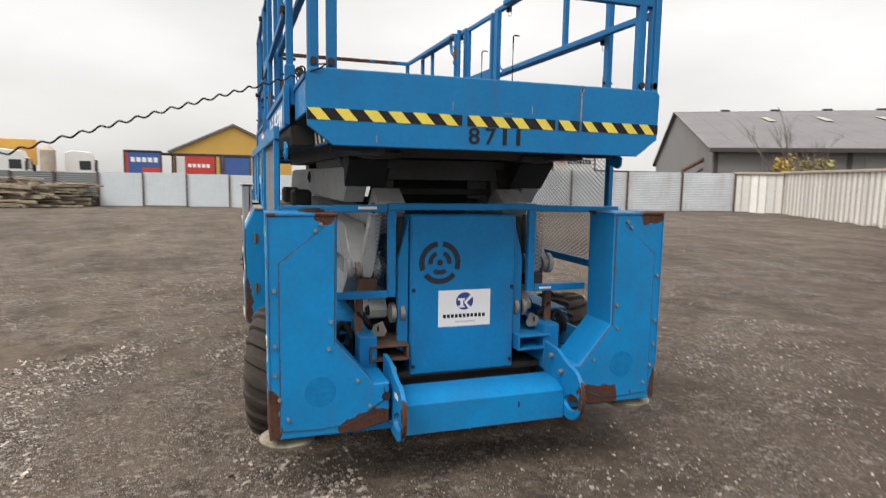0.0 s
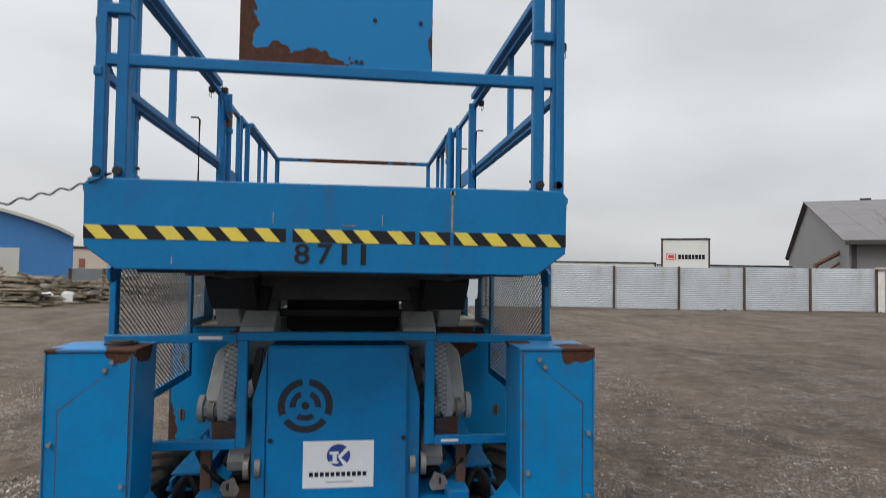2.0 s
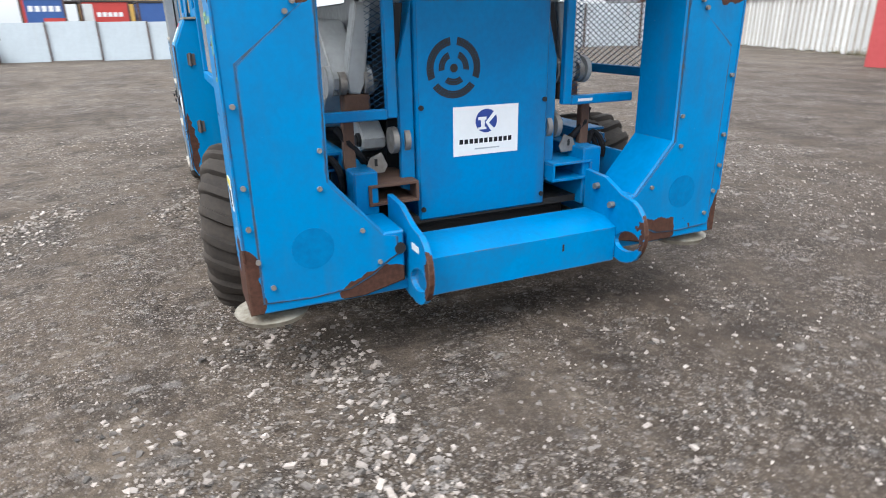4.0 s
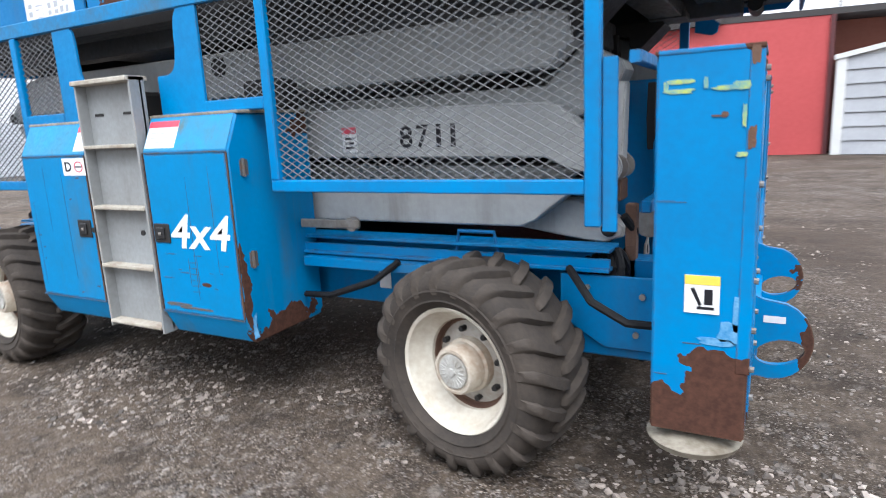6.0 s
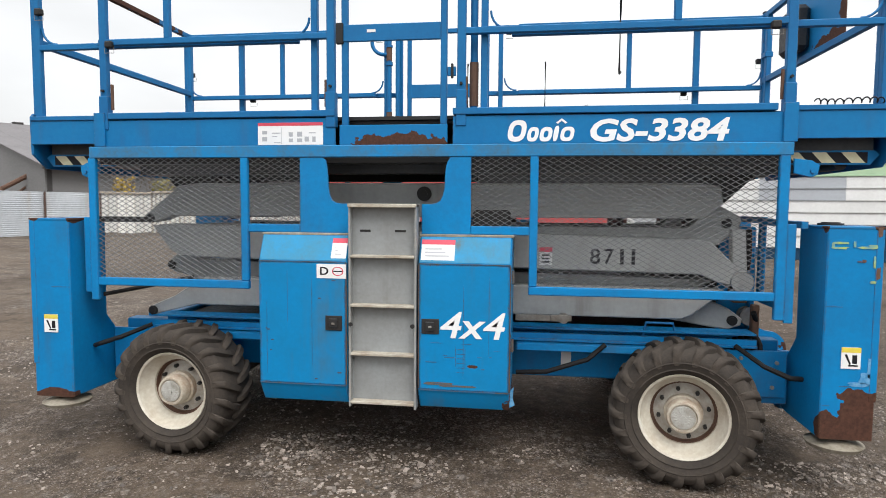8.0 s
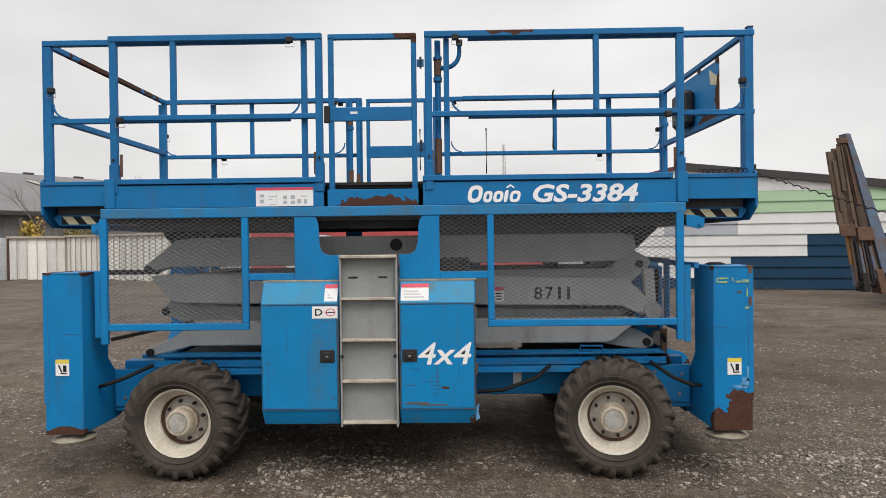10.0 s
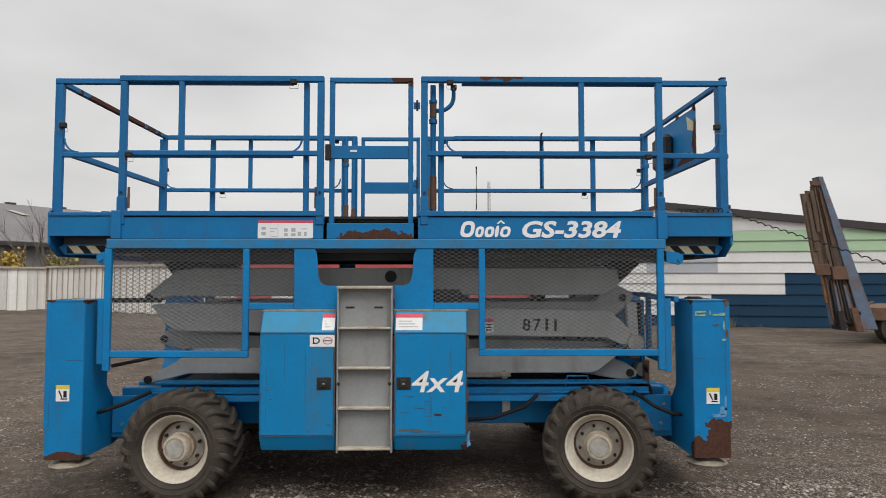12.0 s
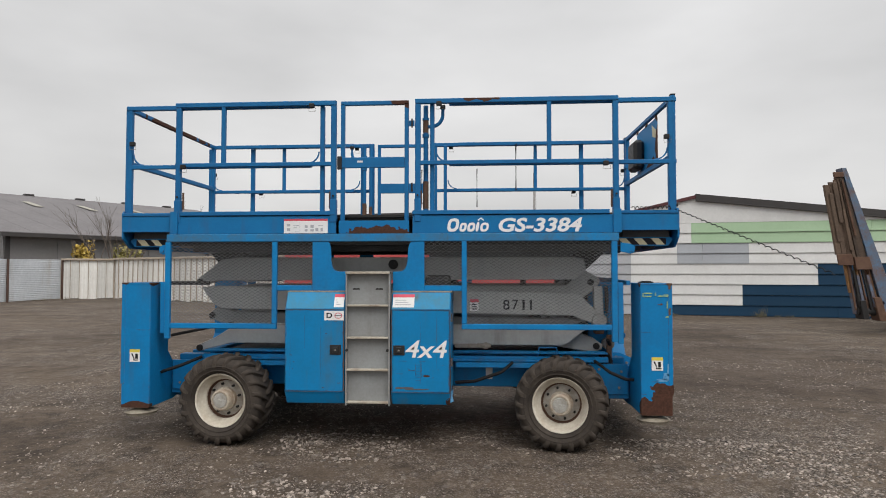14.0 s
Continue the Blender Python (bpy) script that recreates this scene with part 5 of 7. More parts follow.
# maker's mark drawn as plain rounded shapes, then the model number
for x, w_, h, stroke in ((0.489, 0.098, 0.116, 0.026), (0.593, 0.060, 0.078, 0.020), (0.660, 0.066, 0.078, 0.021), (0.733, 0.026, 0.084, 0.0), (0.770, 0.072, 0.078, 0.020)):
    b = bmesh.new()
    z, k = 1.812, 20
    rings = []
    for inset in ((0.0, stroke) if stroke else (0.0,)):
        row = []
        for i in range(k):
            a = 2 * math.pi * i / k
            ca, sa = math.cos(a), math.sin(a)
            u = (w_ / 2 - inset) * math.copysign(abs(ca) ** 0.75, ca)
            v = (h / 2 - inset) * math.copysign(abs(sa) ** 0.75, sa)
            row.append(b.verts.new((x + w_ / 2 + u + 0.18 * v, -0.9522, z + h / 2 + v)))
        rings.append(row)
    if stroke:
        for i in range(k):
            j = (i + 1) % k
            b.faces.new((rings[0][i], rings[0][j], rings[1][j], rings[1][i]))
    else:
        b.faces.new(rings[0])
    bmesh.ops.recalc_face_normals(b, faces=b.faces)
    part("maker_mark", b, M_WHITE, plat, "white plain rounded maker's mark", 0)
b = bmesh.new()
prism(b, [(0.745, 1.912), (0.775, 1.935), (0.805, 1.912), (0.795, 1.906), (0.775, 1.922), (0.755, 1.906)], "y", -0.9505, -0.9525)
part("maker_mark", b, M_WHITE, plat)
lettering("model_number", "GS-3384", M_WHITE, plat, (0.926, -0.9505, 1.808), (1, 0, 0), (0, 0, 1), 0.706, 0.122, shear=0.2, fat=0.03, label="white bold italic lettering GS-3384")


# ---- guard rails ----
def rail(name, x0, x1, y0, y1, z0, z1, material=M_RAIL, label=""):
    return box_part(name, x0, x1, y0, y1, z0, z1, material, plat, 0.004, label)


R = 0.019
for s in (-1, 1):
    ym, ye = s * 0.932, s * 0.880
    # main rails: top, middle
    for x0, x1 in ((-1.945, -0.49), (0.205, 1.945)):
        rail("top_rail", x0, x1, ym - R, ym + R, 2.930, 2.972)
        rail("mid_rail", x0, x1, ym - 0.016, ym + 0.016, 2.396, 2.432)
    for x0, x1 in ((-2.425, -0.72), (0.50, 2.44)):
        rail("top_rail", x0, x1, ye - R, ye + R, 2.925, 2.965)
        rail("mid_rail", x0, x1, ye - 0.016, ye + 0.016, 2.392, 2.428)
    for x in (-1.915 if s < 0 else -1.955, -0.512, 0.230, 1.92):
        rail("post", x - 0.024, x + 0.024, ym - R + 0.002, ym + R - 0.002, 2.00, 2.9295)
        rail("post_socket", x - 0.029, x + 0.029, ym - 0.025, ym + 0.025, 1.90, 2.10)
        b = bmesh.new()
        cyl(b, (x, ym - s * 0.03, 2.13), (x, ym + s * 0.034, 2.13), 0.008, 8)
        part("bolt", b, M_DARK, plat)
    for x in (-0.622, 0.352):
        rail("post", x - R, x + R, ym - R - s * 0.04, ym + R - s * 0.04, 1.97, 2.935)
    for x in (-1.505 if s < 0 else -1.575, 1.360 if s < 0 else 1.395):
        rail("half_post", x - R, x + R, ym - 0.016, ym + 0.016, 2.43, 2.935)
    for x in (-2.395 if s < 0 else -2.445, 2.395 if s < 0 else 2.425):
        rail("post", x - 0.024, x + 0.024, ye - R + 0.002, ye + R - 0.002, 1.99, 2.924)
    # gate
    for x in (-0.430, 0.132):
        rail("gate_post", x - 0.018, x + 0.018, ym - 0.016, ym + 0.016, 1.91, 2.94)
    rail("gate_top", -0.448, 0.150, ym - 0.016, ym + 0.016, 2.925, 2.962)
    if s < 0:
        b = bmesh.new()
        bx(b, -0.46, 0.115, s * 0.935, s * 0.952, 2.372, 2.466, 0.004)
        part("gate_plate", b, M_RAIL, plat, "blue gate bar plate")
        box_part("gate_catch", -0.475, -0.435, s * 0.94, s * 0.965, 2.36, 2.475, M_DARK, plat, 0.004)
        box_part("gate_label", -0.30, -0.25, s * 0.9525, s * 0.9535, 2.42, 2.436, M_LABEL, plat, 0)
        for z in (2.72, 2.16):
            box_part("hinge", 0.152, 0.200, s * 0.928, s * 0.940, z + 0.015, z + 0.065, M_RAIL, plat, 0.002)
            box_part("hinge_pin", 0.172, 0.186, s * 0.938, s * 0.950, z, z + 0.08, M_DARK, plat, 0.003)
    else:
        b = bmesh.new()
        bx(b, -0.45, 0.115, s * 0.92, s * 0.937, 2.385, 2.50, 0.004)
        part("gate_plate", b, M_RAIL, plat)
    # rubber-capped locking pins and little wire clips
    for x, z in ((-1.86, 2.378), (-0.70, 2.905), (1.84, 2.37), (0.42, 2.905), (-2.36 if s < 0 else -2.41, 2.60), (2.36 if s < 0 else 2.392, 2.60)):
        yy = ym if abs(x) < 2 else ye
        box_part("clip", x - 0.028, x + 0.018, yy + s * 0.005, yy + s * 0.04, z, z + 0.04, M_DARK, plat, 0.006)
        b = bmesh.new()
        tube(b, [(x - 0.03, yy + s * 0.03, z), (x - 0.03, yy + s * 0.03, z - 0.03), (x + 0.03, yy + s * 0.03, z - 0.03), (x + 0.03, yy + s * 0.03, z)], 0.0022, 5)
        part("wire_clip", b, M_STEEL, plat)
    for x in (-1.87, -0.545, 0.255, 1.885):
        b = bmesh.new()
        cyl(b, (x, ym, 2.02), (x, ym, 2.17), 0.009, 8)
        part("lock_rod", b, M_RUST, plat, "rusty locking rod")
    # curved braces from posts to middle rail
    for x, d in ((-0.655, -1), (0.385, 1), (-2.365 if s < 0 else -2.415, 1), (2.365 if s < 0 else 2.395, -1)):
        yy = ym - s * 0.04 if abs(x) < 2 else ye
        pts = [(x + d * 0.10 * (1 - math.cos(a)), yy, 2.53 - 0.10 * math.sin(a)) for a in [i * math.pi / 2 / 6 for i in range(7)]]
        b = bmesh.new()
        tube(b, pts, 0.007, 6)
        part("curved_brace", b, M_RAIL, plat)
# ends of the platform
for e in (-1, 1):
    xe = e * 2.415
    up = 0.014 if e > 0 else 0.0
    for y in (-0.872, 0.872):
        rail("end_post", xe - 0.02, xe + 0.02, y - 0.02, y + 0.02, 2.0, 2.968 + up)
        if e > 0:
            yy = math.copysign(0.795, y)
            rail("end_post", xe - 0.02, xe + 0.02, yy - 0.022, yy + 0.022, 2.0, 2.965 + up)
            box_part("post_clamp", xe - 0.03, xe + 0.03, math.copysign(0.770, y), math.copysign(0.855, y), 2.625, 2.665, M_RAIL, plat, 0.004)
            for yb in (0.80, 0.875):
                b = bmesh.new()
                cyl(b, (xe + 0.015, math.copysign(yb, y), 2.04), (xe + 0.034, math.copysign(yb, y), 2.04), 0.017, 8)
                part("bolt", b, M_DARK, plat)
            box_part("post_cap", xe - 0.021, xe + 0.021, y - 0.021, y + 0.021, 2.968 + up, 2.978 + up, M_BLACK, plat, 0.002, "black plastic end cap")
    rail("end_top_rail", xe - 0.018, xe + 0.018, -0.86, 0.86, 2.926 + up, 2.9655 + up)
    rail("end_mid_rail", xe - 0.018, xe + 0.018, -0.86, 0.86, 2.425 + up * 0.8, 2.470 + up * 0.8)
b = bmesh.new()
bx(b, 2.418, 2.426, -0.382, 0.358, 2.465, 2.915, 0.0)
part("control_panel_plate", b, M_PANEL, plat, "blue plate flaking to brown rust on two edges")
for y in (-0.36, -0.02, 0.34):
    box_part("plate_tab", 2.41, 2.425, y - 0.02, y + 0.02, 2.905, 2.935, M_RUST, plat, 0.002)
for y, z in ((0.13, 2.82), (0.31, 2.82), (0.13, 2.67), (0.31, 2.67), (0.06, 2.50), (0.08, 2.50)):
    b = bmesh.new()
    cyl(b, (2.424, y, z), (2.430, y, z), 0.008, 8)
    part("rivet", b, M_DARK, plat)
box_part("plate_sticker", 2.4262, 2.4272, -0.26, -0.235, 2.845, 2.862, M_CREAMT, plat, 0)
b = bmesh.new()
bx(b, 2.31, 2.415, 0.05, 0.33, 2.50, 2.80, 0.03)
part("control_box", b, M_BLACK, plat, "black rounded control box hung inside the rail")
b = bmesh.new()
prism(b, [(-0.36, 2.80), (-0.22, 2.88), (-0.24, 2.76), (-0.35, 2.73)], "x", 2.4145, 2.4160)
part("yellow_sticker", b, M_CREAMT, plat)
# folding mast pipe and bent handle beside the gates, the far one mirrored
for s, xm, dx in ((-1, 0.292, 1), (1, -0.592, -1)):
    y = s * 0.86
    b = bmesh.new()
    cyl(b, (xm, y, 1.97), (xm, y, 2.93), 0.021, 14)
    cyl(b, (xm, y, 2.65), (xm, y, 2.68), 0.030, 14)
    cyl(b, (xm, y, 2.80), (xm, y, 2.82), 0.030, 14)
    part("mast_pipe", b, M_RAIL, plat)
    for za, zb in ((2.02, 2.26), (2.69, 2.80)):
        b = bmesh.new()
        cyl(b, (xm, y, za), (xm, y, zb), 0.025, 14)
        part("pipe_sleeve", b, M_RUST, plat, "rusty pipe sleeve")
    pts = [(xm + dx * 0.008, y, 2.745), (xm + dx * 0.045, y, 2.745)] + [(xm + dx * (0.045 + 0.105 * math.sin(a)), y, 2.85 - 0.105 * math.cos(a)) for a in [i * math.pi / 2 / 7 for i in range(1, 8)]] + [(xm + dx * 0.150, y, 2.93)]
    b = bmesh.new()
    tube(b, pts, 0.016, 10)
    part("bent_handle", b, M_RAIL, plat)
    box_part("handle_clamp", xm + dx * 0.128, xm + dx * 0.172, y - 0.02, y + 0.02, 2.90, 2.935, M_DARK, plat, 0.004)
# thin black bent rods on the inner side of the rails
for x, y, z0, z1 in ((1.08, -0.86, 2.18, 2.57), (0.72, 0.86, 2.22, 2.65), (0.08, 0.86, 2.26, 2.65)):
    b = bmesh.new()
    e = math.copysign(0.05, y)
    tube(b, [(x, y + e, z0), (x, y + e * 0.2, z0), (x, y, z0 + 0.015), (x, y, z1 - 0.015), (x, y + e * 0.2, z1), (x, y + e, z1)], 0.006, 6)
    part("bent_rod", b, M_HOSE, plat, "thin black bent rod")
for x, z0, z1, m in ((-0.519, 1.98, 2.95, M_RAIL), (-0.515, 2.0, 2.22, M_RUST)):
    b = bmesh.new()
    cyl(b, (x, 0.86 if z1 > 2.4 else 0.83, z0), (x, 0.86 if z1 > 2.4 else 0.83, z1), 0.019, 12)
    part("folded_rod", b, m, plat)


# ---- engine end ----
def engine_end():
    c = sub("engine_end", lift)
    b = bmesh.new()
    bx(b, 1.78, 2.008, -0.308, 0.320, 0.448, 1.345, 0.010)
    part("engine_cover", b, M_BLUE, c, "bright blue engine cover with a round vent")
    # vent: dark slots in rings with a perforated back
    cy, cz = -0.140, 1.080
    b = bmesh.new()
    def ring_slot(r0, r1, a0, a1):
        k = 9
        A, B = [], []
        for i in range(k + 1):
            a = radians(a0 + (a1 - a0) * i / k)
            A.append(b.verts.new((2.0088, cy + r1 * math.sin(a), cz + r1 * math.cos(a))))
            B.append(b.verts.new((2.0088, cy + r0 * math.sin(a), cz + r0 * math.cos(a))))
        for i in range(k):
            b.faces.new((A[i], A[i + 1], B[i + 1], B[i]))
    for k in range(3):
        ring_slot(0.090, 0.121, 8 + 120 * k, 112 + 120 * k)
        ring_slot(0.042, 0.068, 22 + 120 * k, 98 + 120 * k)
    ring_slot(0.0, 0.018, 0, 360)
    vent = part("vent", b, M_DARK, c, "round vent of dark ring slots", 0)
    b = bmesh.new()
    for k in range(3):
        for r, cnt in ((0.097, 16), (0.107, 17), (0.115, 18)):
            for i in range(cnt):
                a = radians(12 + 120 * k + 96 * i / (cnt - 1))
                y, z = cy + r * math.sin(a), cz + r * math.cos(a)
                b.faces.new([b.verts.new((2.0093, y + dy, z + dz)) for dy, dz in ((-0.0018, 0), (0, -0.0018), (0.0018, 0), (0, 0.0018))])
        for r, cnt in ((0.050, 8), (0.060, 9)):
            for i in range(cnt):
                a = radians(27 + 120 * k + 66 * i / (cnt - 1))
                y, z = cy + r * math.sin(a), cz + r * math.cos(a)
                b.faces.new([b.verts.new((2.0093, y + dy, z + dz)) for dy, dz in ((-0.0018, 0), (0, -0.0018), (0.0018, 0), (0, 0.0018))])
    tagged(part("perforation", b, M_RAIL, vent, "", 0), kind="stuff")
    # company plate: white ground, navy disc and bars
    box_part("company_plate", 2.0085, 2.0105, -0.146, 0.167, 0.715, 0.922, M_WHITE, c, 0, "white company plate with a navy disc")
    b = bmesh.new()
    k = 28
    b.faces.new([b.verts.new((2.0112, 0.010 + 0.052 * math.cos(2 * math.pi * i / k), 0.858 + 0.050 * math.sin(2 * math.pi * i / k))) for i in range(k)])
    part("logo_disc", b, M_NAVY, c)
    b = bmesh.new()
    for pts in (((-0.030, 0.875), (-0.030, 0.862), (-0.016, 0.862), (-0.016, 0.832), (-0.030, 0.832), (-0.030, 0.822), (0.010, 0.822), (0.010, 0.832), (0.002, 0.832), (0.002, 0.862), (0.010, 0.862), (0.010, 0.875)),
                ((0.006, 0.852), (0.048, 0.898), (0.060, 0.885), (0.022, 0.848), (0.050, 0.822), (0.032, 0.814))):
        b.faces.new([b.verts.new((2.0118, y, z)) for y, z in pts])
    bmesh.ops.recalc_face_normals(b, faces=b.faces)
    part("logo_shape", b, M_WHITE, c)
    for i in range(11):
        y = -0.118 + 0.0236 * i
        box_part("name_bar", 2.0106, 2.0112, y, y + 0.017, 0.765, 0.785, M_INK, c, 0)
    box_part("small_bar", 2.0106, 2.0112, -0.045, 0.075, 0.738, 0.744, M_GINK, c, 0)
    for y in (-0.29, 0.30):
        for z in (0.93, 0.50):
            b = bmesh.new()
            cyl(b, (2.005, y, z), (2.016, y, z), 0.011, 8)
            part("bolt", b, M_DARK, c)
    # guard tubes round the cover
    for s in (-1, 1):
        box_part("guard_upright", 1.985, 2.02, s * 0.393, s * 0.437, 0.90, 1.372, M_BLUE, c, 0.004)
        box_part("guard_low_bar", 1.985, 2.02, s * 0.437, s * 0.78, 0.896, 0.936, M_BLUE, c, 0.004)
        b = bmesh.new()
        prism(b, [(s * 0.44, 1.362), (s * 0.44, 1.402), (s * 0.78, 1.394), (s * 0.99, 1.394), (s * 0.99, 1.358), (s * 0.78, 1.358)], "x", 1.985, 2.02, 0.004)
        part("guard_top_bar", b, M_BLUE, c)
        # swung hinge plate and its rollers
        b = bmesh.new()
        prism(b, [(-s * u, v) for u, v in ((-0.312, 1.33), (-0.375, 1.10), (-0.375, 0.60), (-0.33, 0.58), (-0.312, 0.60))], "x", 1.955, 1.985, 0.004)
        part("hinge_plate", b, M_BLUE, c)
        for u in (0.395, 0.345):
            b = bmesh.new()
            cyl(b, (1.95, s * (u - 0.012), 0.80), (1.95, s * (u + 0.012), 0.80), 0.055, 18)
            part("roller", b, M_STEEL, c)
        b = bmesh.new()
        prism(b, [(-s * u, v) for u, v in ((-0.335, 1.33), (-0.365, 1.33), (-0.385, 1.20), (-0.365, 1.08))], "x", 1.93, 1.96, 0.003)
        part("hinge_arm", b, M_DARK, c)
        # fork pocket: a rectangular tube, open at its end
        b = bmesh.new()
        y0, y1, z0, z1, t = 0.328, 0.543, 0.558, 0.645, 0.012
        bx(b, 1.30, 2.06, s * y0, s * y1, z0, z0 + t, 0.002)
        bx(b, 1.30, 2.06, s * y0, s * y1, z1 - t, z1, 0.002)
        bx(b, 1.30, 2.06, s * y0, s * (y0 + t), z0 + t, z1 - t, 0)
        bx(b, 1.30, 2.06, s * (y1 - t), s * y1, z0 + t, z1 - t, 0)
        bx(b, 1.30, 1.32, s * y0, s * y1, z0 + t, z1 - t, 0)
        part("fork_pocket", b, M_RUST if s < 0 else M_BAR, c, "rusty rectangular fork pocket" if s < 0 else "blue rectangular fork pocket")
        # rusty upright stub, and bracket with loose bits above the pocket
        box_part("upright_stub", 1.90, 1.94, s * 0.555, s * 0.60, 0.55, 0.90, M_RUST, c, 0.004, "rusty upright stub")
        b = bmesh.new()
        prism(b, [(-s * u, v) for u, v in ((-0.525, 0.675), (-0.500, 0.735), (-0.450, 0.755), (-0.425, 0.70), (-0.44, 0.67))], "x", 1.95, 1.958, 0.001)
        part("latch_plate", b, M_STEEL, c, "small grey latch plate with a dark slot")
        b = bmesh.new()
        bx(b, 1.958, 1.960, s * 0.470, s * 0.482, 0.700, 0.730)
        part("latch_slot", b, M_DARK, c)
        # end of the lowest arm: tapered link with two discs on its pin, over a rusty stop
        b = bmesh.new()
        prism(b, [(-s * u, v) for u, v in ((-0.435, 1.335), (-0.500, 1.335), (-0.556, 1.05), (-0.545, 0.99), (-0.500, 0.985), (-0.478, 1.03))], "x", 1.80, 1.88, 0.006)
        part("link_arm", b, M_GREY, c, "grey tapered link arm")
        for u in (0.470, 0.572):
            b = bmesh.new()
            cyl(b, (1.86, s * (u - 0.013), 1.03), (1.86, s * (u + 0.013), 1.03), 0.046, 18)
            part("pin_disc", b, M_STEEL, c)
        box_part("arm_stop", 1.80, 1.88, s * 0.46, s * 0.57, 0.905, 0.985, M_RUST, c, 0.006, "rusty stop block")
        b = bmesh.new()
        tube(b, [(1.90, s * 0.62, 0.86), (1.93, s * 0.58, 0.80), (1.92, s * 0.53, 0.74), (1.88, s * 0.50, 0.70)], 0.016, 8)
        part("hose", b, M_HOSE, c, "black hydraulic hose")
        box_part("valve_block", 1.80, 1.86, s * 0.62, s * 0.70, 0.50, 0.60, M_DARK, c, 0.01)
        for k in range(5):
            b = bmesh.new()
            yc = s * (0.665 - 0.014 * k)
            pts = [(1.90 - 0.03 * k + 0.012 * math.sin(3 * a), yc + s * (0.055 - 0.004 * k) * math.cos(a), 0.60 + (0.14 - 0.012 * k) * math.sin(a)) for a in [2 * math.pi * (0.02 + 0.9 * i / 20) for i in range(21)]]
            tube(b, pts, 0.015, 7)
            part("hose", b, M_HOSE, c, "black looped hydraulic hose")
    for s in (-1, 1):
        bm2 = bmesh.new()
        lattice_x(bm2, s * 0.435, s * 0.50, 0.935, 1.36, 1.985)
        part("expanded_mesh", bm2, M_MESHD, c, "dark expanded metal mesh", 0)
    box_part("guard_top_middle", 1.985, 2.025, -0.44, 0.44, 1.370, 1.408, M_BLUE, c, 0.004)
    box_part("bar_label", 2.0255, 2.0265, -0.60, -0.50, 1.376, 1.390, M_LABEL, c, 0)
    box_part("bar_label", 2.0205, 2.0215, 0.47, 0.55, 0.910, 0.922, M_LABEL, c, 0)
    # added black box and sheet: shade of the engine recess put into colour
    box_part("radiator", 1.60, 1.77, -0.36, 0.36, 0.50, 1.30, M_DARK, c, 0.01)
    box_part("front_plate", 1.93, 1.95, -0.46, 0.46, 0.25, 0.46, M_DARK, c, 0.003, "black sheet standing in for the shaded gap below the cover")
    # lower cross bar with chamfered top
    b = bmesh.new()
    prism(b, [(2.12, 0.255), (2.12, 0.440), (2.27, 0.440), (2.345, 0.408), (2.345, 0.255)], "y", -0.462, 0.478, 0.006)
    part("cross_bar", b, M_BAR, c, "blue cross bar with scraped paint")
    box_part("lower_bar", 2.22, 2.30, -0.80, 0.80, 0.285, 0.325, M_BAR, c, 0.004)
    box_part("drain_slot", 2.3455, 2.347, 0.20, 0.208, 0.34, 0.37, M_DARK, c, 0)
    for y in (-0.47, 0.49):
        # tie-down eye plate, round nosed, with a long hole
        outer = [(2.10, 0.615), (2.24, 0.605), (2.36, 0.553)] + [(2.385 + 0.135 * math.cos(a), 0.405 + 0.145 * math.sin(a)) for a in [radians(70 - 16 * i) for i in range(12)]] + [(2.33, 0.262), (2.20, 0.28), (2.10, 0.30)]
        inner = [(2.415 + 0.078 * math.cos(a), 0.362 + 0.048 * math.sin(a + 0.3)) for a in [2 * math.pi * i / 20 for i in range(20)]]
        b = bmesh.new()
        for yy, flip in ((y - 0.011, False), (y + 0.011, True)):
            vo = [b.verts.new((u, yy, v)) for u, v in outer]
            vi = [b.verts.new((u, yy, v)) for u, v in inner]
            es = [b.edges.new((vs[i], vs[(i + 1) % len(vs)])) for vs in (vo, vi) for i in range(len(vs))]
            bmesh.ops.triangle_fill(b, use_beauty=True, edges=es)
        b.verts.ensure_lookup_table()
        ko, ki = len(outer), len(inner)
        for base, k in ((0, ko), (ko, ki)):
            for i in range(k):
                j = (i + 1) % k
                b.faces.new([b.verts[q] for q in (base + i, base + j, ko + ki + base + j, ko + ki + base + i)])
        bmesh.ops.recalc_face_normals(b, faces=b.faces)
        part("tie_down_eye", b, M_BAR, c, "blue tie-down eye plate with a worn hole", 0)
        s = math.copysign(1, y)
        for x, z in ((2.20, 0.56), (2.31, 0.50), (2.20, 0.42)):
            b = bmesh.new()
            cyl(b, (x, y - s * 0.012, z), (x, y - s * 0.035, z), 0.014, 7)
            part("bolt", b, M_STEEL, c)
    box_part("eye_label", 2.36, 2.43, -0.4815, -0.4830, 0.47, 0.495, M_LABEL, c, 0)
    # dark hole in the outrigger's inner arm
    for s in (-1, 1):
        b = bmesh.new()
        cyl(b, (2.322, s * 0.518, 0.468), (2.3345, s * 0.518, 0.468), 0.022, 18)
        part("lock_hole", b, M_DARK, c)
    # far end: matching cross bar
    box_part("cross_bar", -2.34, -2.10, -0.47, 0.47, 0.29, 0.51, M_BAR, c, 0.006)
    box_part("rear_cover", -2.0, -1.80, -0.45, 0.45, 0.46, 0.72, M_BLUE, c, 0.008)
    return c


engine_end()

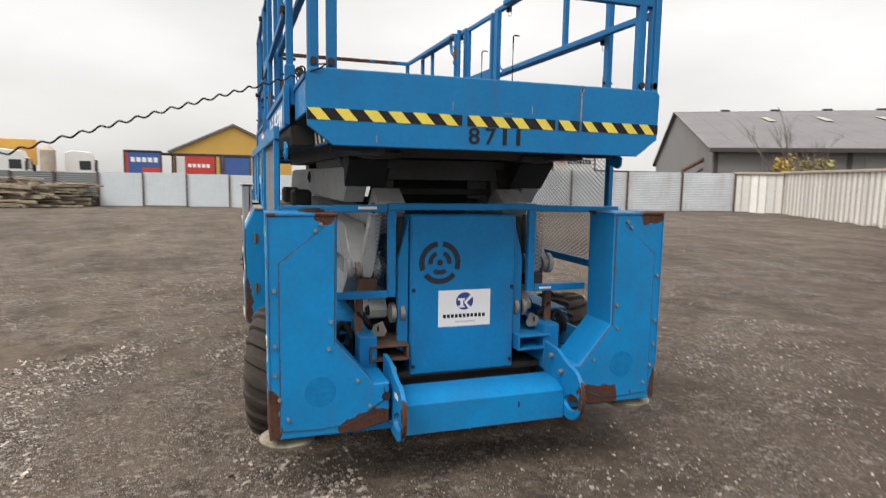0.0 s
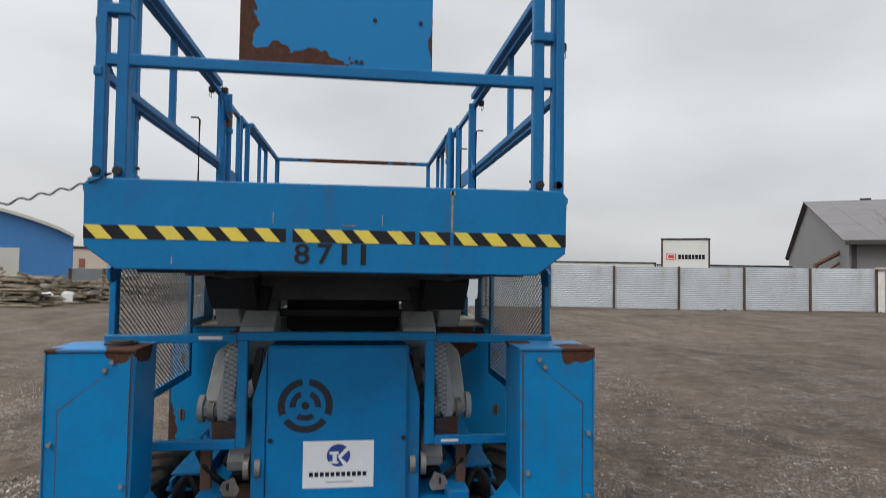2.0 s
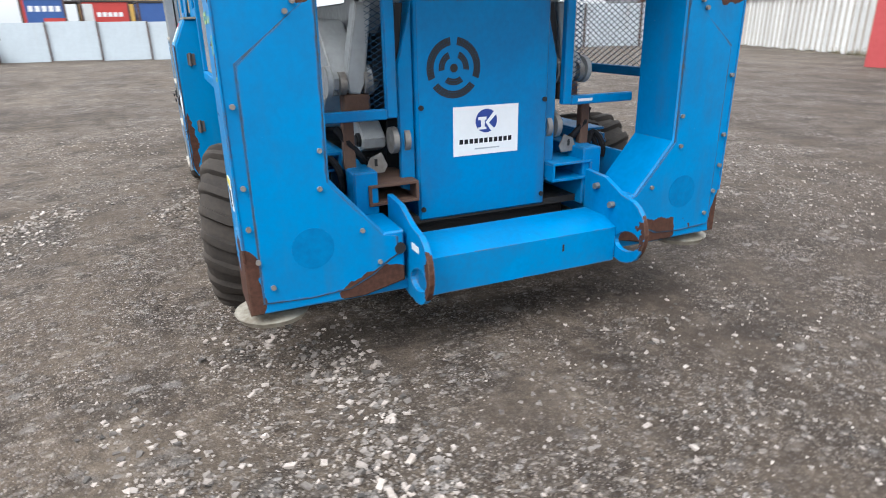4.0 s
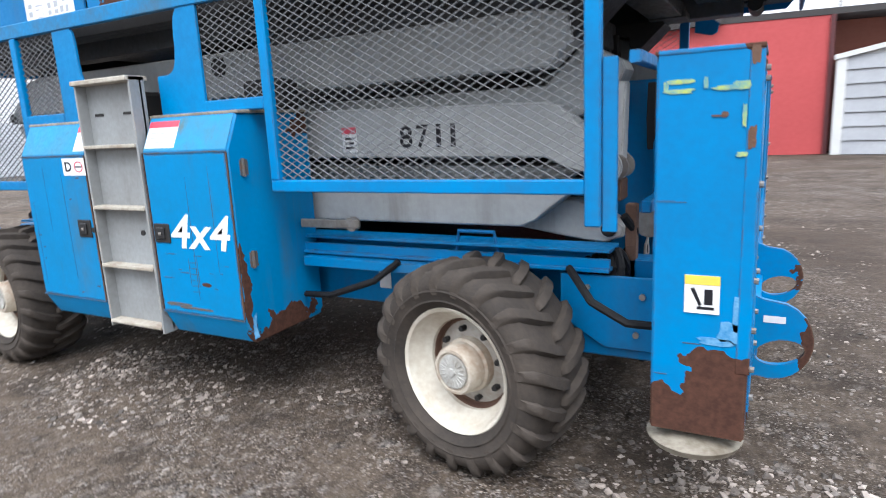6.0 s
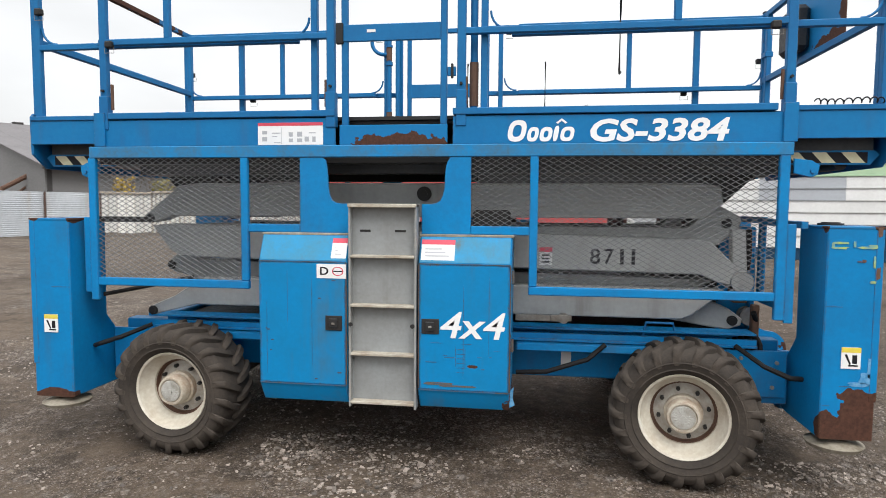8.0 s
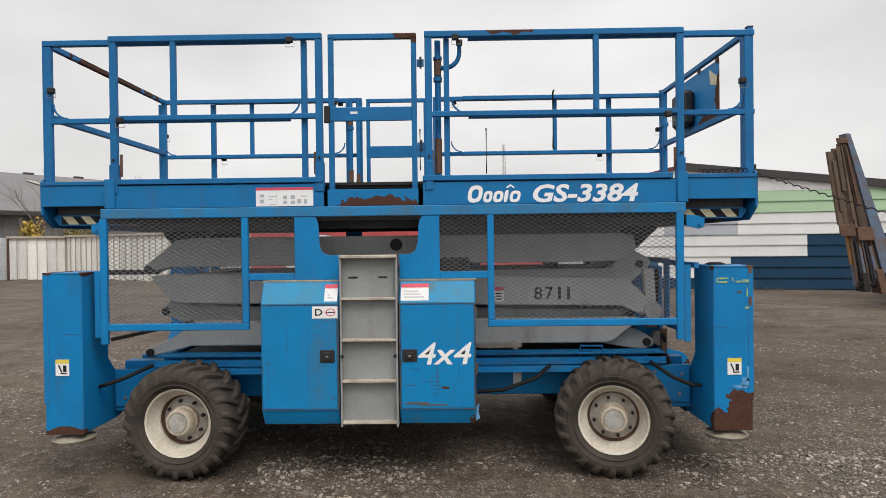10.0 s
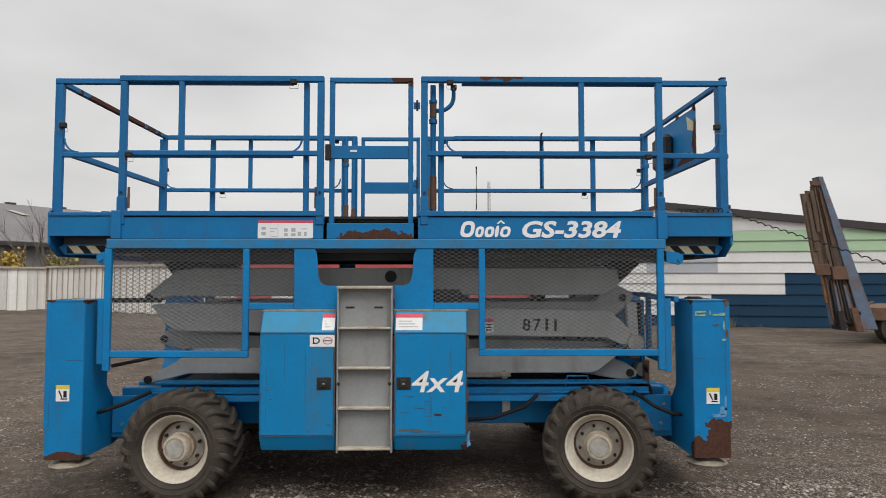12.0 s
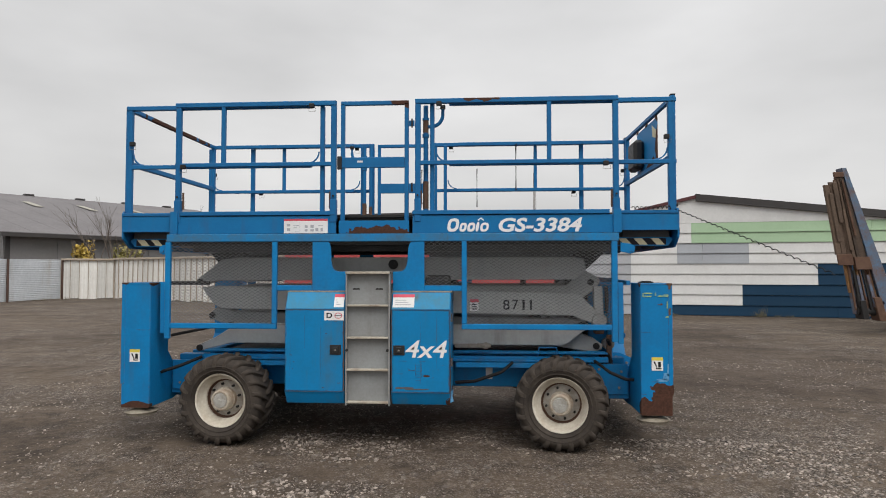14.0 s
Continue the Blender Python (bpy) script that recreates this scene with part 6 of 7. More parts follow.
# ---- coiled cable from the corner of the platform ----
b = bmesh.new()
pts = []
ph = radians(-71)
L = 1.50
for i in range(0, 241):
    u = i / 240
    sd = L * u
    z = 1.985 - 0.355 * sd
    a = 2 * math.pi * 25 * u
    amp = 0.0065
    pts.append((2.45 + sd * math.cos(ph) + amp * math.cos(a) * math.sin(ph), -0.905 + sd * math.sin(ph) - amp * math.cos(a) * math.cos(ph), z + amp * math.sin(a)))
coil = [(2.06 + 0.33 * i / 120, -0.905 + 0.016 * math.cos(2 * math.pi * 9 * i / 120) + 0.02 * math.sin(i / 19), 2.012 + 0.013 * math.sin(2 * math.pi * 9 * i / 120)) for i in range(121)]
tube(b, coil + [(2.41, -0.86, 2.03), (2.44, -0.82, 2.03), (2.465, -0.85, 2.005)] + pts, 0.0036, 6)
cable = new("coiled_cable", mesh_of("coiled_cable", b, M_HOSE, 60))
tagged(cable, "black coiled control cable strung from the platform corner", "cable")


# ---- yard fences ----
def wave_sheet(name, width, height, waves, depth, upright):
    """One corrugated sheet, waves running up or across; its foot on z = 0, its middle at the origin, facing -y."""
    bm = bmesh.new()
    k = waves * 4
    rows = []
    for i in range(k + 1):
        o = depth * math.sin(2 * math.pi * waves * i / k)
        if upright:
            x = -width / 2 + width * i / k
            rows.append([bm.verts.new((x, o, 0)), bm.verts.new((x, o, height))])
        else:
            z = height * i / k
            rows.append([bm.verts.new((-width / 2, o, z)), bm.verts.new((width / 2, o, z))])
    for a, b_ in zip(rows, rows[1:]):
        bm.faces.new((a[0], b_[0], b_[1], a[1]) if upright else (a[0], a[1], b_[1], b_[0]))
    bmesh.ops.recalc_face_normals(bm, faces=bm.faces)
    me = bpy.data.meshes.new(name)
    bm.to_mesh(me)
    bm.free()
    me.shade_smooth()
    return me


def run_of_fence(name, label, p0, p1, pitch, height, waves, depth, upright, material, post_mat, post_w, cap=None):
    f = thing(name, label, "fence", kind="structure")
    a, b_ = Vector((*p0, 0)), Vector((*p1, 0))
    d = (b_ - a).normalized()
    yaw = math.degrees(math.atan2(d.y, d.x))
    count = max(1, round((b_ - a).length / pitch))
    pitch = (b_ - a).length / count
    me = wave_sheet("sheet", pitch - (0.0 if cap else 0.01), height, waves, depth, upright)
    me.materials.append(material)
    pb = bmesh.new()
    bx(pb, -post_w / 2, post_w / 2, -0.09, -0.04, -0.05, height + 0.04, 0.004)
    pm = mesh_of("post", pb, post_mat)
    for i in range(count):
        c = a + d * pitch * (i + 0.5)
        ob = new("sheet", me)
        ob.parent = f
        ob.matrix_basis = pose(c.x, c.y, 0.02 + 0.03 * math.sin(i * 1.7), 0, 0.25 * math.sin(i * 2.3), yaw)
    for i in range(count + 1):
        c = a + d * pitch * i
        ob = new("post", pm)
        ob.parent = f
        ob.matrix_basis = pose(c.x, c.y, 0, 0, 0, yaw)
    if cap:
        bm = bmesh.new()
        bx(bm, 0, (b_ - a).length, -0.12, 0.10, height + 0.02, height + 0.12, 0.01)
        ob = part("capping", bm, cap, f, "weathered timber capping")
        ob.matrix_basis = pose(a.x, a.y, 0, 0, 0, yaw)
    return f


run_of_fence("fence_west", "pale galvanised corrugated sheet fence with dark posts", (-23.95, 6.05), (-20.83, 23.89), 3.02, 1.98, 22, 0.010, False, M_FENCE, M_POST, 0.10)
run_of_fence("fence_west_low", "low pale blue sheet fence with dark posts", (-26.23, -7.0), (-23.95, 6.05), 1.87, 1.50, 6, 0.006, True, M_FENCEL, M_POST, 0.06)
run_of_fence("fence_south_west", "dark grey corrugated sheet fence", (-28.8, -14.55), (-26.23, -7.0), 1.85, 1.5, 16, 0.012, False, M_FENCED, M_POST, 0.10)
run_of_fence("fence_corner", "weathered cream sheet fence panel at the corner", (-20.83, 23.89), (-18.6, 24.9), 0.41, 1.98, 3, 0.012, True, M_FENCEN, M_CAP, 0.02, M_CAP)
run_of_fence("fence_north", "weathered cream vertical sheet fence with timber capping", (-18.6, 24.9), (-7.5, 19.3), 0.41, 2.02, 3, 0.012, True, M_FENCEN, M_CAP, 0.02, M_CAP)


# ---- buildings ----
def local_building(name, label, p0, d, kind="structure"):
    """An empty at p0 whose x runs along d."""
    return thing(name, label, "building", (*p0, 0), math.degrees(math.atan2(d[1], d[0])), kind=kind)


def white_hall():
    h = local_building("white_hall", "low hall clad in white, green and dark blue boards", (9.1, 14.45), (0.98, -0.2), "")
    row = 0.3405
    right = 9.0

    def board(x0, x1, r, material):
        bm = bmesh.new()
        z0, z1 = r * row, (r + 1) * row
        v = [(-0.045, z0 + 0.004), (-0.045, z0 + 0.03), (-0.012, z1 - 0.004), (0.02, z1 - 0.004), (0.02, z0 + 0.004)]
        prism(bm, v, "x", x0, x1)
        return part("board", bm, material, h, "", 0)

    def split(r, stops):
        for (x0, material), (x1, _) in zip(stops, stops[1:]):
            n_seg = max(1, round((x1 - x0) / 6.0))
            for i in range(n_seg):
                board(x0 + (x1 - x0) * i / n_seg + 0.002, x0 + (x1 - x0) * (i + 1) / n_seg - 0.002, r, material)

    L = -5.50
    split(0, [(L, M_BDDULL), (-3.38, M_BDBLUE), (right, None)])
    for r in (1, 2):
        split(r, [(L, M_BDDULL), (-3.38, M_BDWHITE), (0.08, M_BDBLUE), (right, None)])
    for r in (3, 4):
        split(r, [(L, M_BDDULL), (-3.38, M_BDWHITE), (2.27, M_BDBLUE), (right, None)])
    for r in (5, 6):
        split(r, [(L, M_BDDULL), (-3.38, M_BDWHITE), (-1.9, M_BDGREY), (-1.11, M_BDGREY), (0.29, M_BDWHITE), (right, None)])
    for r in (7, 8):
        split(r, [(-3.38, M_BDWHITE), (-1.45, M_BDGREEN), (right, None)])
    # gable above the boards, its roof edge and the side walls
    bm = bmesh.new()
    prism(bm, [(-3.38, 3.06), (4.9, 3.06), (4.06, 3.24), (-1.28, 3.90), (-3.38, 3.42)], "y", -0.02, 0.15)
    part("gable_wall", bm, M_BDWHITE, h)
    bm = bmesh.new()
    prism(bm, [(-3.38, 0), (-5.5, 0), (-5.5, 2.36), (-3.38, 2.76), (-3.38, 3.42), (-1.28, 3.88), (4.9, 3.06), (right, 2.6), (right, 0)], "y", 0.03, 0.20)
    part("back_wall", bm, M_BDWHITE, h)
    bm = bmesh.new()
    prism(bm, [(-1.30, 3.79), (-1.30, 4.02), (9.1, 2.72), (9.1, 2.49)], "y", -0.12, 14.0)
    part("roof", bm, M_ROOFD, h, "black felt roof with a ragged edge")
    bm = bmesh.new()
    prism(bm, [(-3.45, 3.40), (-3.45, 3.50), (-1.28, 3.99), (-1.28, 3.88)], "y", -0.10, 14.0)
    part("roof", bm, M_TRIMR, h, "dark red roof trim")
    bm = bmesh.new()
    prism(bm, [(-5.62, 2.30), (-5.62, 2.42), (-3.38, 2.84), (-3.38, 2.72)], "y", -0.10, 6.0)
    part("lean_to_roof", bm, M_BDWHITE, h, "white lean-to roof edge")
    box_part("corner_trim", -5.58, -5.36, -0.07, 0.03, 0, 2.36, M_BDWHITE, h, 0.006)
    box_part("side_wall", -5.52, -5.36, 0.05, 6.0, 0, 2.3, M_BDWHITE, h, 0)
    box_part("side_wall", -3.5, -3.36, 0.2, 14.0, 2.3, 3.4, M_BDWHITE, h, 0)
    return h


white_hall()


def red_building():
    h = thing("red_building", "low building with a red painted wall and dark roof edge", "building", (0, 15.7, 0), 1.5)
    bm = bmesh.new()
    prism(bm, [(-6.4, 0), (-6.4, 3.28), (1.0, 3.44), (3.55, 3.40), (3.55, 0)], "y", 0.0, 0.25)
    part("front_wall", bm, M_REDW, h, "flat red painted wall")
    bm = bmesh.new()
    prism(bm, [(-6.7, 3.27), (-6.7, 3.42), (1.0, 3.60), (1.0, 3.44)], "y", -0.25, 9.0)
    part("roof", bm, M_ROOFD, h, "dark felt roof")
    bm = bmesh.new()
    prism(bm, [(1.0, 3.44), (1.0, 3.60), (7.6, 3.50), (7.6, 3.36)], "y", -0.02, 9.0)
    part("roof", bm, M_ROOFD, h)
    bm = bmesh.new()
    prism(bm, [(3.55, 0), (3.55, 3.40), (7.4, 3.36), (7.4, 0)], "y", 1.4, 1.6)
    part("rear_wall", bm, M_BRICK, h, "brown-red rear wall above the lean-to")
    box_part("down_pipe", 3.45, 3.56, -0.08, 0.0, 0, 3.4, M_TRIMR, h, 0.01)
    box_part("side_wall", -6.4, -6.2, 0.25, 9.0, 0, 3.2, M_REDW, h, 0)
    return h


red_building()


def wrapped_goods():
    """Goods wrapped in pale film, stacked on a pallet against the red wall."""
    g = thing("wrapped_pallet", "pale film-wrapped goods stacked on a yellowish pallet", "pallet", (-4.0, 15.2, 0), 1.5)
    for y in (-0.36, 0.0, 0.36):
        box_part("runner", -1.08, 1.08, y - 0.05, y + 0.05, 0.0, 0.10, M_CREAMT, g, 0.006)
    for i in range(7):
        box_part("deck_board", -1.08 + i * 0.315, -0.81 + i * 0.315, -0.42, 0.42, 0.10, 0.125, M_CREAMT, g, 0.004)
    for i, (x0, x1, z1) in enumerate(((-1.05, -0.36, 1.72), (-0.33, 0.34, 1.86), (0.37, 1.05, 1.78))):
        box_part("wrapped_block", x0, x1, -0.38, 0.38, 0.125, z1, M_BDDULL if i == 1 else M_BDWHITE, g, 0.05)
        box_part("strap", x0 - 0.004, x1 + 0.004, -0.384, 0.384, 0.62, 0.65, M_BLACK, g, 0.05)
    return g


wrapped_goods()


def grey_barn():
    th = 57.0
    h = thing("grey_barn", "long grey sheet-metal barn with a pitched roof", "building", (-46.8, 41.1, 0), th)
    W, zr, ze, ln = 22.0, 8.45, 3.88, 26.0
    bm = bmesh.new()
    prism(bm, [(-W, 0), (-W, ze), (0, zr - 0.05), (W, ze), (W, 0)], "x", 0.0, 0.3)
    part("gable_wall", bm, M_WALLG, h, "grey sheet gable")
    for s in (-1, 1):
        bm = bmesh.new()
        bx(bm, 0.3, ln, s * (W - 0.3), s * W, 0, ze - 0.05)
        part("side_wall", bm, M_WALLG, h)
        k = 14
        for i in range(k):
            x0, x1 = -0.4 + (ln + 0.4) * i / k, -0.4 + (ln + 0.4) * (i + 1) / k
            bm = bmesh.new()
            prism(bm, [(s * (W + 0.7), ze - 0.14), (s * (W + 0.7), ze - 0.06), (0, zr + 0.06), (0, zr - 0.02)], "x", x0, x1 - 0.015)
            part("roof_sheet", bm, M_ROOFG, h)
        box_part("eave_board", -0.3, ln, s * (W + 0.68), s * (W + 0.74), ze - 0.34, ze - 0.10, M_ROOFD, h, 0)
    for x in (4.0, 8.5, 13.0, 17.5, 22.0):
        box_part("ridge_vent", x, x + 0.8, -0.25, 0.25, zr + 0.02, zr + 0.20, M_ROOFD, h, 0.02)
    for x in (6.3, 10.6, 15.2, 19.8):
        bm = bmesh.new()
        dz = (zr - ze) / (W + 0.7)
        prism(bm, [(-9.0, zr + 0.09 - 9.0 * dz), (-9.0, zr + 0.11 - 9.0 * dz), (-6.0, zr + 0.11 - 6.0 * dz), (-6.0, zr + 0.09 - 6.0 * dz)], "x", x, x + 0.6)
        part("skylight", bm, M_SKYL, h, "pale plastic skylight strip")
    # doors along the side towards the yard
    for x, w_ in ((3.0, 2.6), (9.0, 2.8), (15.0, 2.4)):
        box_part("sliding_door", x, x + w_, -W - 0.06, -W - 0.01, 0, 3.3, M_WALLG, h, 0)
    for x in (0.1, 8.0, 13.5, 20.0):
        box_part("wall_post", x, x + 0.25, -W - 0.12, -W - 0.0, 0, ze - 0.2, M_ROOFD, h, 0)
    return h


grey_barn()


def arch_hall():
    h = thing("arch_hall", "blue and cream round-roofed membrane hall", "building", (-33.8, -16.6, 0), 300.0)
    # x runs along the front, y towards the yard
    W, hs, hc, ln = 16.0, 3.30, 5.2, 20.0
    k = 22
    arc = [(W * i / k, hs + (hc - hs) * math.sin(math.pi * i / k) ** 0.8) for i in range(k + 1)]
    bm = bmesh.new()
    prism(bm, [(0, 0)] + arc + [(W, 0)], "y", -0.2, 0.0)
    part("front_wall", bm, M_HALLB, h, "blue membrane front")
    for (xa, za), (xb, zb) in zip(arc, arc[1:]):
        bm = bmesh.new()
        prism(bm, [(xa, za - 0.02), (xa, za + 0.16), (xb, zb + 0.16), (xb, zb - 0.02)], "y", 0.35, -ln)
        part("roof_strip", bm, M_HALLW, h)
    box_part("side_wall", 0, 0.2, -ln, -0.2, 0, hs, M_HALLB, h, 0)
    box_part("gate_leaf", 2.6, 8.5, 0.01, 0.08, 0.0, 2.6, M_HALLW, h, 0.01, "cream roller gate")
    box_part("hall_window", 4.0, 5.2, 0.01, 0.06, 3.6, 4.1, M_GLASS, h, 0.01)
    return h


arch_hall()


def far_box(name, label, category, at, rz, sx, sy, sz, material, z0=0.0):
    t = thing(name, label, category, at, rz)
    box_part("body", -sx / 2, sx / 2, -sy / 2, sy / 2, z0, z0 + sz, material, t, 0.03)
    return t


def trailer(at, rz, ln, body, label, z0=1.1, hgt=2.8):
    t = thing("box_trailer", label, "trailer", at, rz)
    box_part("body", -ln / 2, ln / 2, -1.25, 1.25, z0, z0 + hgt, body, t, 0.03)
    for x in (-ln / 2, ln / 2):
        for y in (-1.22, 1.22):
            box_part("corner_post", x - 0.06, x + 0.06, y - 0.06, y + 0.06, z0 - 0.02, z0 + hgt + 0.04, M_POST, t, 0.01)
    box_part("roof_edge", -ln / 2 - 0.05, ln / 2 + 0.05, -1.3, 1.3, z0 + hgt, z0 + hgt + 0.10, M_ROOFD, t, 0.01)
    box_part("frame_rail", -ln / 2 + 0.2, ln / 2 - 0.2, -0.5, 0.5, z0 - 0.3, z0, M_DARK, t, 0.02)
    for x in (ln * 0.22, ln * 0.34):
        for y in (-1.05, 1.05):
            bm = bmesh.new()
            cyl(bm, (x, y - 0.15, 0.5), (x, y + 0.15, 0.5), 0.5, 20)
            part("wheel", bm, M_RUBBER, t)
    for x in (-ln * 0.3,):
        box_part("landing_leg", x - 0.08, x + 0.08, -0.6, 0.6, 0, z0 - 0.2, M_DARK, t, 0.01)
    return t


def truck(at, rz, body, label):
    t = thing("truck_tractor", label, "truck", at, rz)
    bm = bmesh.new()
    prism(bm, [(-1.1, 0.9), (-1.1, 3.4), (-0.6, 3.6), (0.7, 3.5), (1.05, 2.5), (1.15, 0.9)], "y", -1.2, 1.2, 0.05)
    part("cab", bm, body, t)
    box_part("windscreen", 0.86, 1.12, -1.0, 1.0, 2.1, 2.9, M_GLASS, t, 0.03)
    for y in (-1.21, 1.19):
        box_part("side_window", -0.1, 0.7, y, y + 0.02, 2.1, 2.8, M_GLASS, t, 0)
    box_part("chassis_rail", -4.0, 1.0, -0.45, 0.45, 0.6, 0.9, M_DARK, t, 0.02)
    for x in (0.3, -3.2):
        for y in (-1.05, 1.05):
            bm = bmesh.new()
            cyl(bm, (x, y - 0.15, 0.5), (x, y + 0.15, 0.5), 0.5, 20)
            part("wheel", bm, M_RUBBER, t)
    for y in (-1.35, 1.35):
        box_part("mirror", 0.95, 1.1, y - 0.12, y + 0.12, 2.0, 2.7, M_BLACK, t, 0.02)
    return t


# freight trailer behind the west fence; its lettering is drawn as plain shapes
tr = thing("freight_trailer", "white box trailer seen from its closed end", "trailer", (-30.05, 19.6, 0), 61.6)
box_part("body", -1.36, 1.36, 0, 9.0, 1.0, 3.75, M_TRWHITE, tr, 0.03)
box_part("roof_edge", -1.40, 1.40, -0.04, 9.05, 3.72, 3.84, M_ROOFD, tr, 0.02)
for x in (-1.33, 1.33):
    box_part("corner_post", x - 0.05, x + 0.05, -0.03, 0.03, 0.9, 3.75, M_POST, tr, 0.01)
box_part("frame_rail", -0.5, 0.5, 0.3, 8.8, 0.7, 1.0, M_DARK, tr, 0.02)
for y in (1.4, 2.6):
    for x in (-1.05, 1.05):
        bm = bmesh.new()
        cyl(bm, (x - 0.15, y, 0.5), (x + 0.15, y, 0.5), 0.5, 20)
        part("wheel", bm, M_RUBBER, tr)
box_part("landing_leg", -0.8, 0.8, 7.3, 7.5, 0, 0.8, M_DARK, tr, 0.01)
box_part("red_mark", -1.08, -0.52, -0.012, -0.003, 2.52, 2.90, M_TRRED, tr, 0)
box_part("mark_gap", -1.03, -0.57, -0.014, -0.012, 2.56, 2.86, M_TRWHITE, tr, 0)
box_part("mark_core", -0.98, -0.62, -0.016, -0.014, 2.62, 2.80, M_TRRED, tr, 0)
for i in range(8):
    box_part("mark_bar", -0.40 + 0.19 * i, -0.25 + 0.19 * i, -0.012, -0.003, 2.56, 2.84, M_INK, tr, 0)
trailer((-40.0, 18.0, 0), 84.0, 8.0, M_TRWHITE, "low white trailer body behind the fence", 0.9, 1.5)
trailer((-52.0, 36.0, 0), 92.0, 13.0, M_BDGREY, "pale grey flat trailer far behind the fence", 0.9, 1.6)
# lorries and bright bodies behind the fence to the south west
rb = trailer((-39.6, -6.85, 0), 98.0, 2.1, M_TRBLUE, "blue and red curtain trailer", 0.9, 1.95)
box_part("red_panel", -1.05, -0.85, -1.262, -1.252, 1.0, 2.8, M_TRRED, rb, 0)
box_part("red_panel", -0.05, 1.05, -1.262, -1.252, 0.95, 1.85, M_TRRED, rb, 0)
for i in range(5):
    box_part("mark_bar", -0.7 + 0.33 * i, -0.47 + 0.33 * i, -1.262, -1.252, 2.2, 2.5, M_WHITE, rb, 0)
rb2 = trailer((-42.7, -3.85, 0), 96.0, 2.6, M_TRRED, "red curtain trailer with a pale stripe", 0.9, 1.9)
box_part("pale_panel", -1.3, -0.7, -1.262, -1.252, 1.2, 2.7, M_TRWHITE, rb2, 0)
for i in range(5):
    box_part("mark_bar", -0.5 + 0.3 * i, -0.28 + 0.3 * i, -1.262, -1.252, 1.95, 2.2, M_WHITE, rb2, 0)
trailer((-42.9, -1.1, 0), 96.0, 1.8, M_TRBLUE, "blue and red trailer beside the ochre building", 0.9, 1.85)
truck((-38.8, -10.2, 0), 98.0, M_TRWHITE, "white truck cab with a dark windscreen").scale = (0.78, 0.78, 0.78)
truck((-38.5, -13.8, 0), 98.0, M_TRWHITE, "white truck cab parked by the fence").scale = (0.78, 0.78, 0.78)
depot = thing("depot_office", "white office block with red framed panels", "building", (-56.2, -22.3, 0), 108.0)
box_part("wall", -6, 4.6, 0, 8, 0, 3.2, M_PEACH, depot, 0.05)
box_part("roof_edge", -6.1, 4.7, -0.1, 8.2, 3.2, 3.42, M_ROOFD, depot, 0.02)
for x in (-0.7, 4.2):
    box_part("red_frame", x, x + 0.22, -0.06, 0.0, 0, 3.2, M_TRRED, depot, 0)
box_part("red_frame", -0.7, 4.5, -0.12, -0.1, 3.26, 3.40, M_TRRED, depot, 0)
for x in (-4.6, -3.2, 1.2):
    box_part("window_strip", x, x + (2.4 if x > 0 else 0.5), -0.05, 0.0, 1.5, 2.3, M_BRICK, depot, 0)
far_box("site_container", "orange steel site container behind the fence", "container", (-41.0, -14.2, 0), 15.0, 2.0, 2.0, 1.6, M_ORANGE, 1.9)
box_part("leg", -0.9, 0.9, -0.9, 0.9, 0, 1.9, M_DARK, bpy.data.objects["site_container"], 0.02)
tank = thing("storage_tank", "beige upright storage tank behind the fence", "tank", (-37.0, -11.6, 0))
bm = bmesh.new()
cyl(bm, (0, 0, 0), (0, 0, 2.75), 0.42, 20)
cyl(bm, (0, 0, 2.75), (0, 0, 3.0), 0.42, 20, 0.15)
part("shell", bm, M_CAP, tank)
loader = thing("loader_arm", "rusty red folded loader arm behind the fence", "machine", (-31.5, 31.0, 0), 60.0)
for name, pts, r in (("boom", [(-1.6, 0, 0.2), (-1.2, 0, 2.4), (0.3, 0, 3.3)], 0.16), ("stick", [(0.3, 0, 3.3), (1.5, 0, 2.6), (1.7, 0, 1.6)], 0.14), ("ram", [(-1.0, 0.2, 1.6), (0.5, 0.2, 2.8)], 0.08)):
    bm = bmesh.new()
    tube(bm, pts, r, 8)
    part(name, bm, M_RUST, loader)
ochre = thing("ochre_warehouse", "ochre sheet warehouse with a low gable", "building", (-70.0, -1.2, 0), 92.0)
bm = bmesh.new()
prism(bm, [(-6.5, 0), (-6.5, 3.85), (0, 6.95), (6.5, 3.85), (6.5, 0)], "y", -0.2, 14.0)
part("wall", bm, M_OCHREW, ochre)
for x0, z0, x1, z1 in ((-6.9, 3.70, 0, 6.95), (0, 6.95, 6.9, 3.70)):
    bm = bmesh.new()
    prism(bm, [(x0, z0), (x0, z0 + 0.25), (x1, z1 + 0.25), (x1, z1)], "y", -0.5, 14.5)
    part("roof", bm, M_ROOFG, ochre)
shed = thing("long_canopy", "long low canopy with a thin dark roof line", "building", (-45.2, -8.7, 0), 93.0)
box_part("roof", 0.0, 9.6, -0.5, 3.0, 2.90, 3.02, M_ROOFD, shed, 0.02)
for x in (0.1, 3.1, 6.1, 9.3):
    box_part("column", x, x + 0.12, -0.4, -0.28, 0, 2.90, M_DARK, shed, 0.01)
mastt = thing("lattice_mast", "thin grey lattice mast far behind the yard", "mast", (9.0, 95.0, 0))
for dx, dy in ((-0.25, -0.25), (0.25, -0.25), (0.0, 0.25)):
    bm = bmesh.new()
    cyl(bm, (dx, dy, 0), (dx * 0.7, dy * 0.7, 17.5), 0.045, 6)
    part("leg", bm, M_STEEL, mastt)
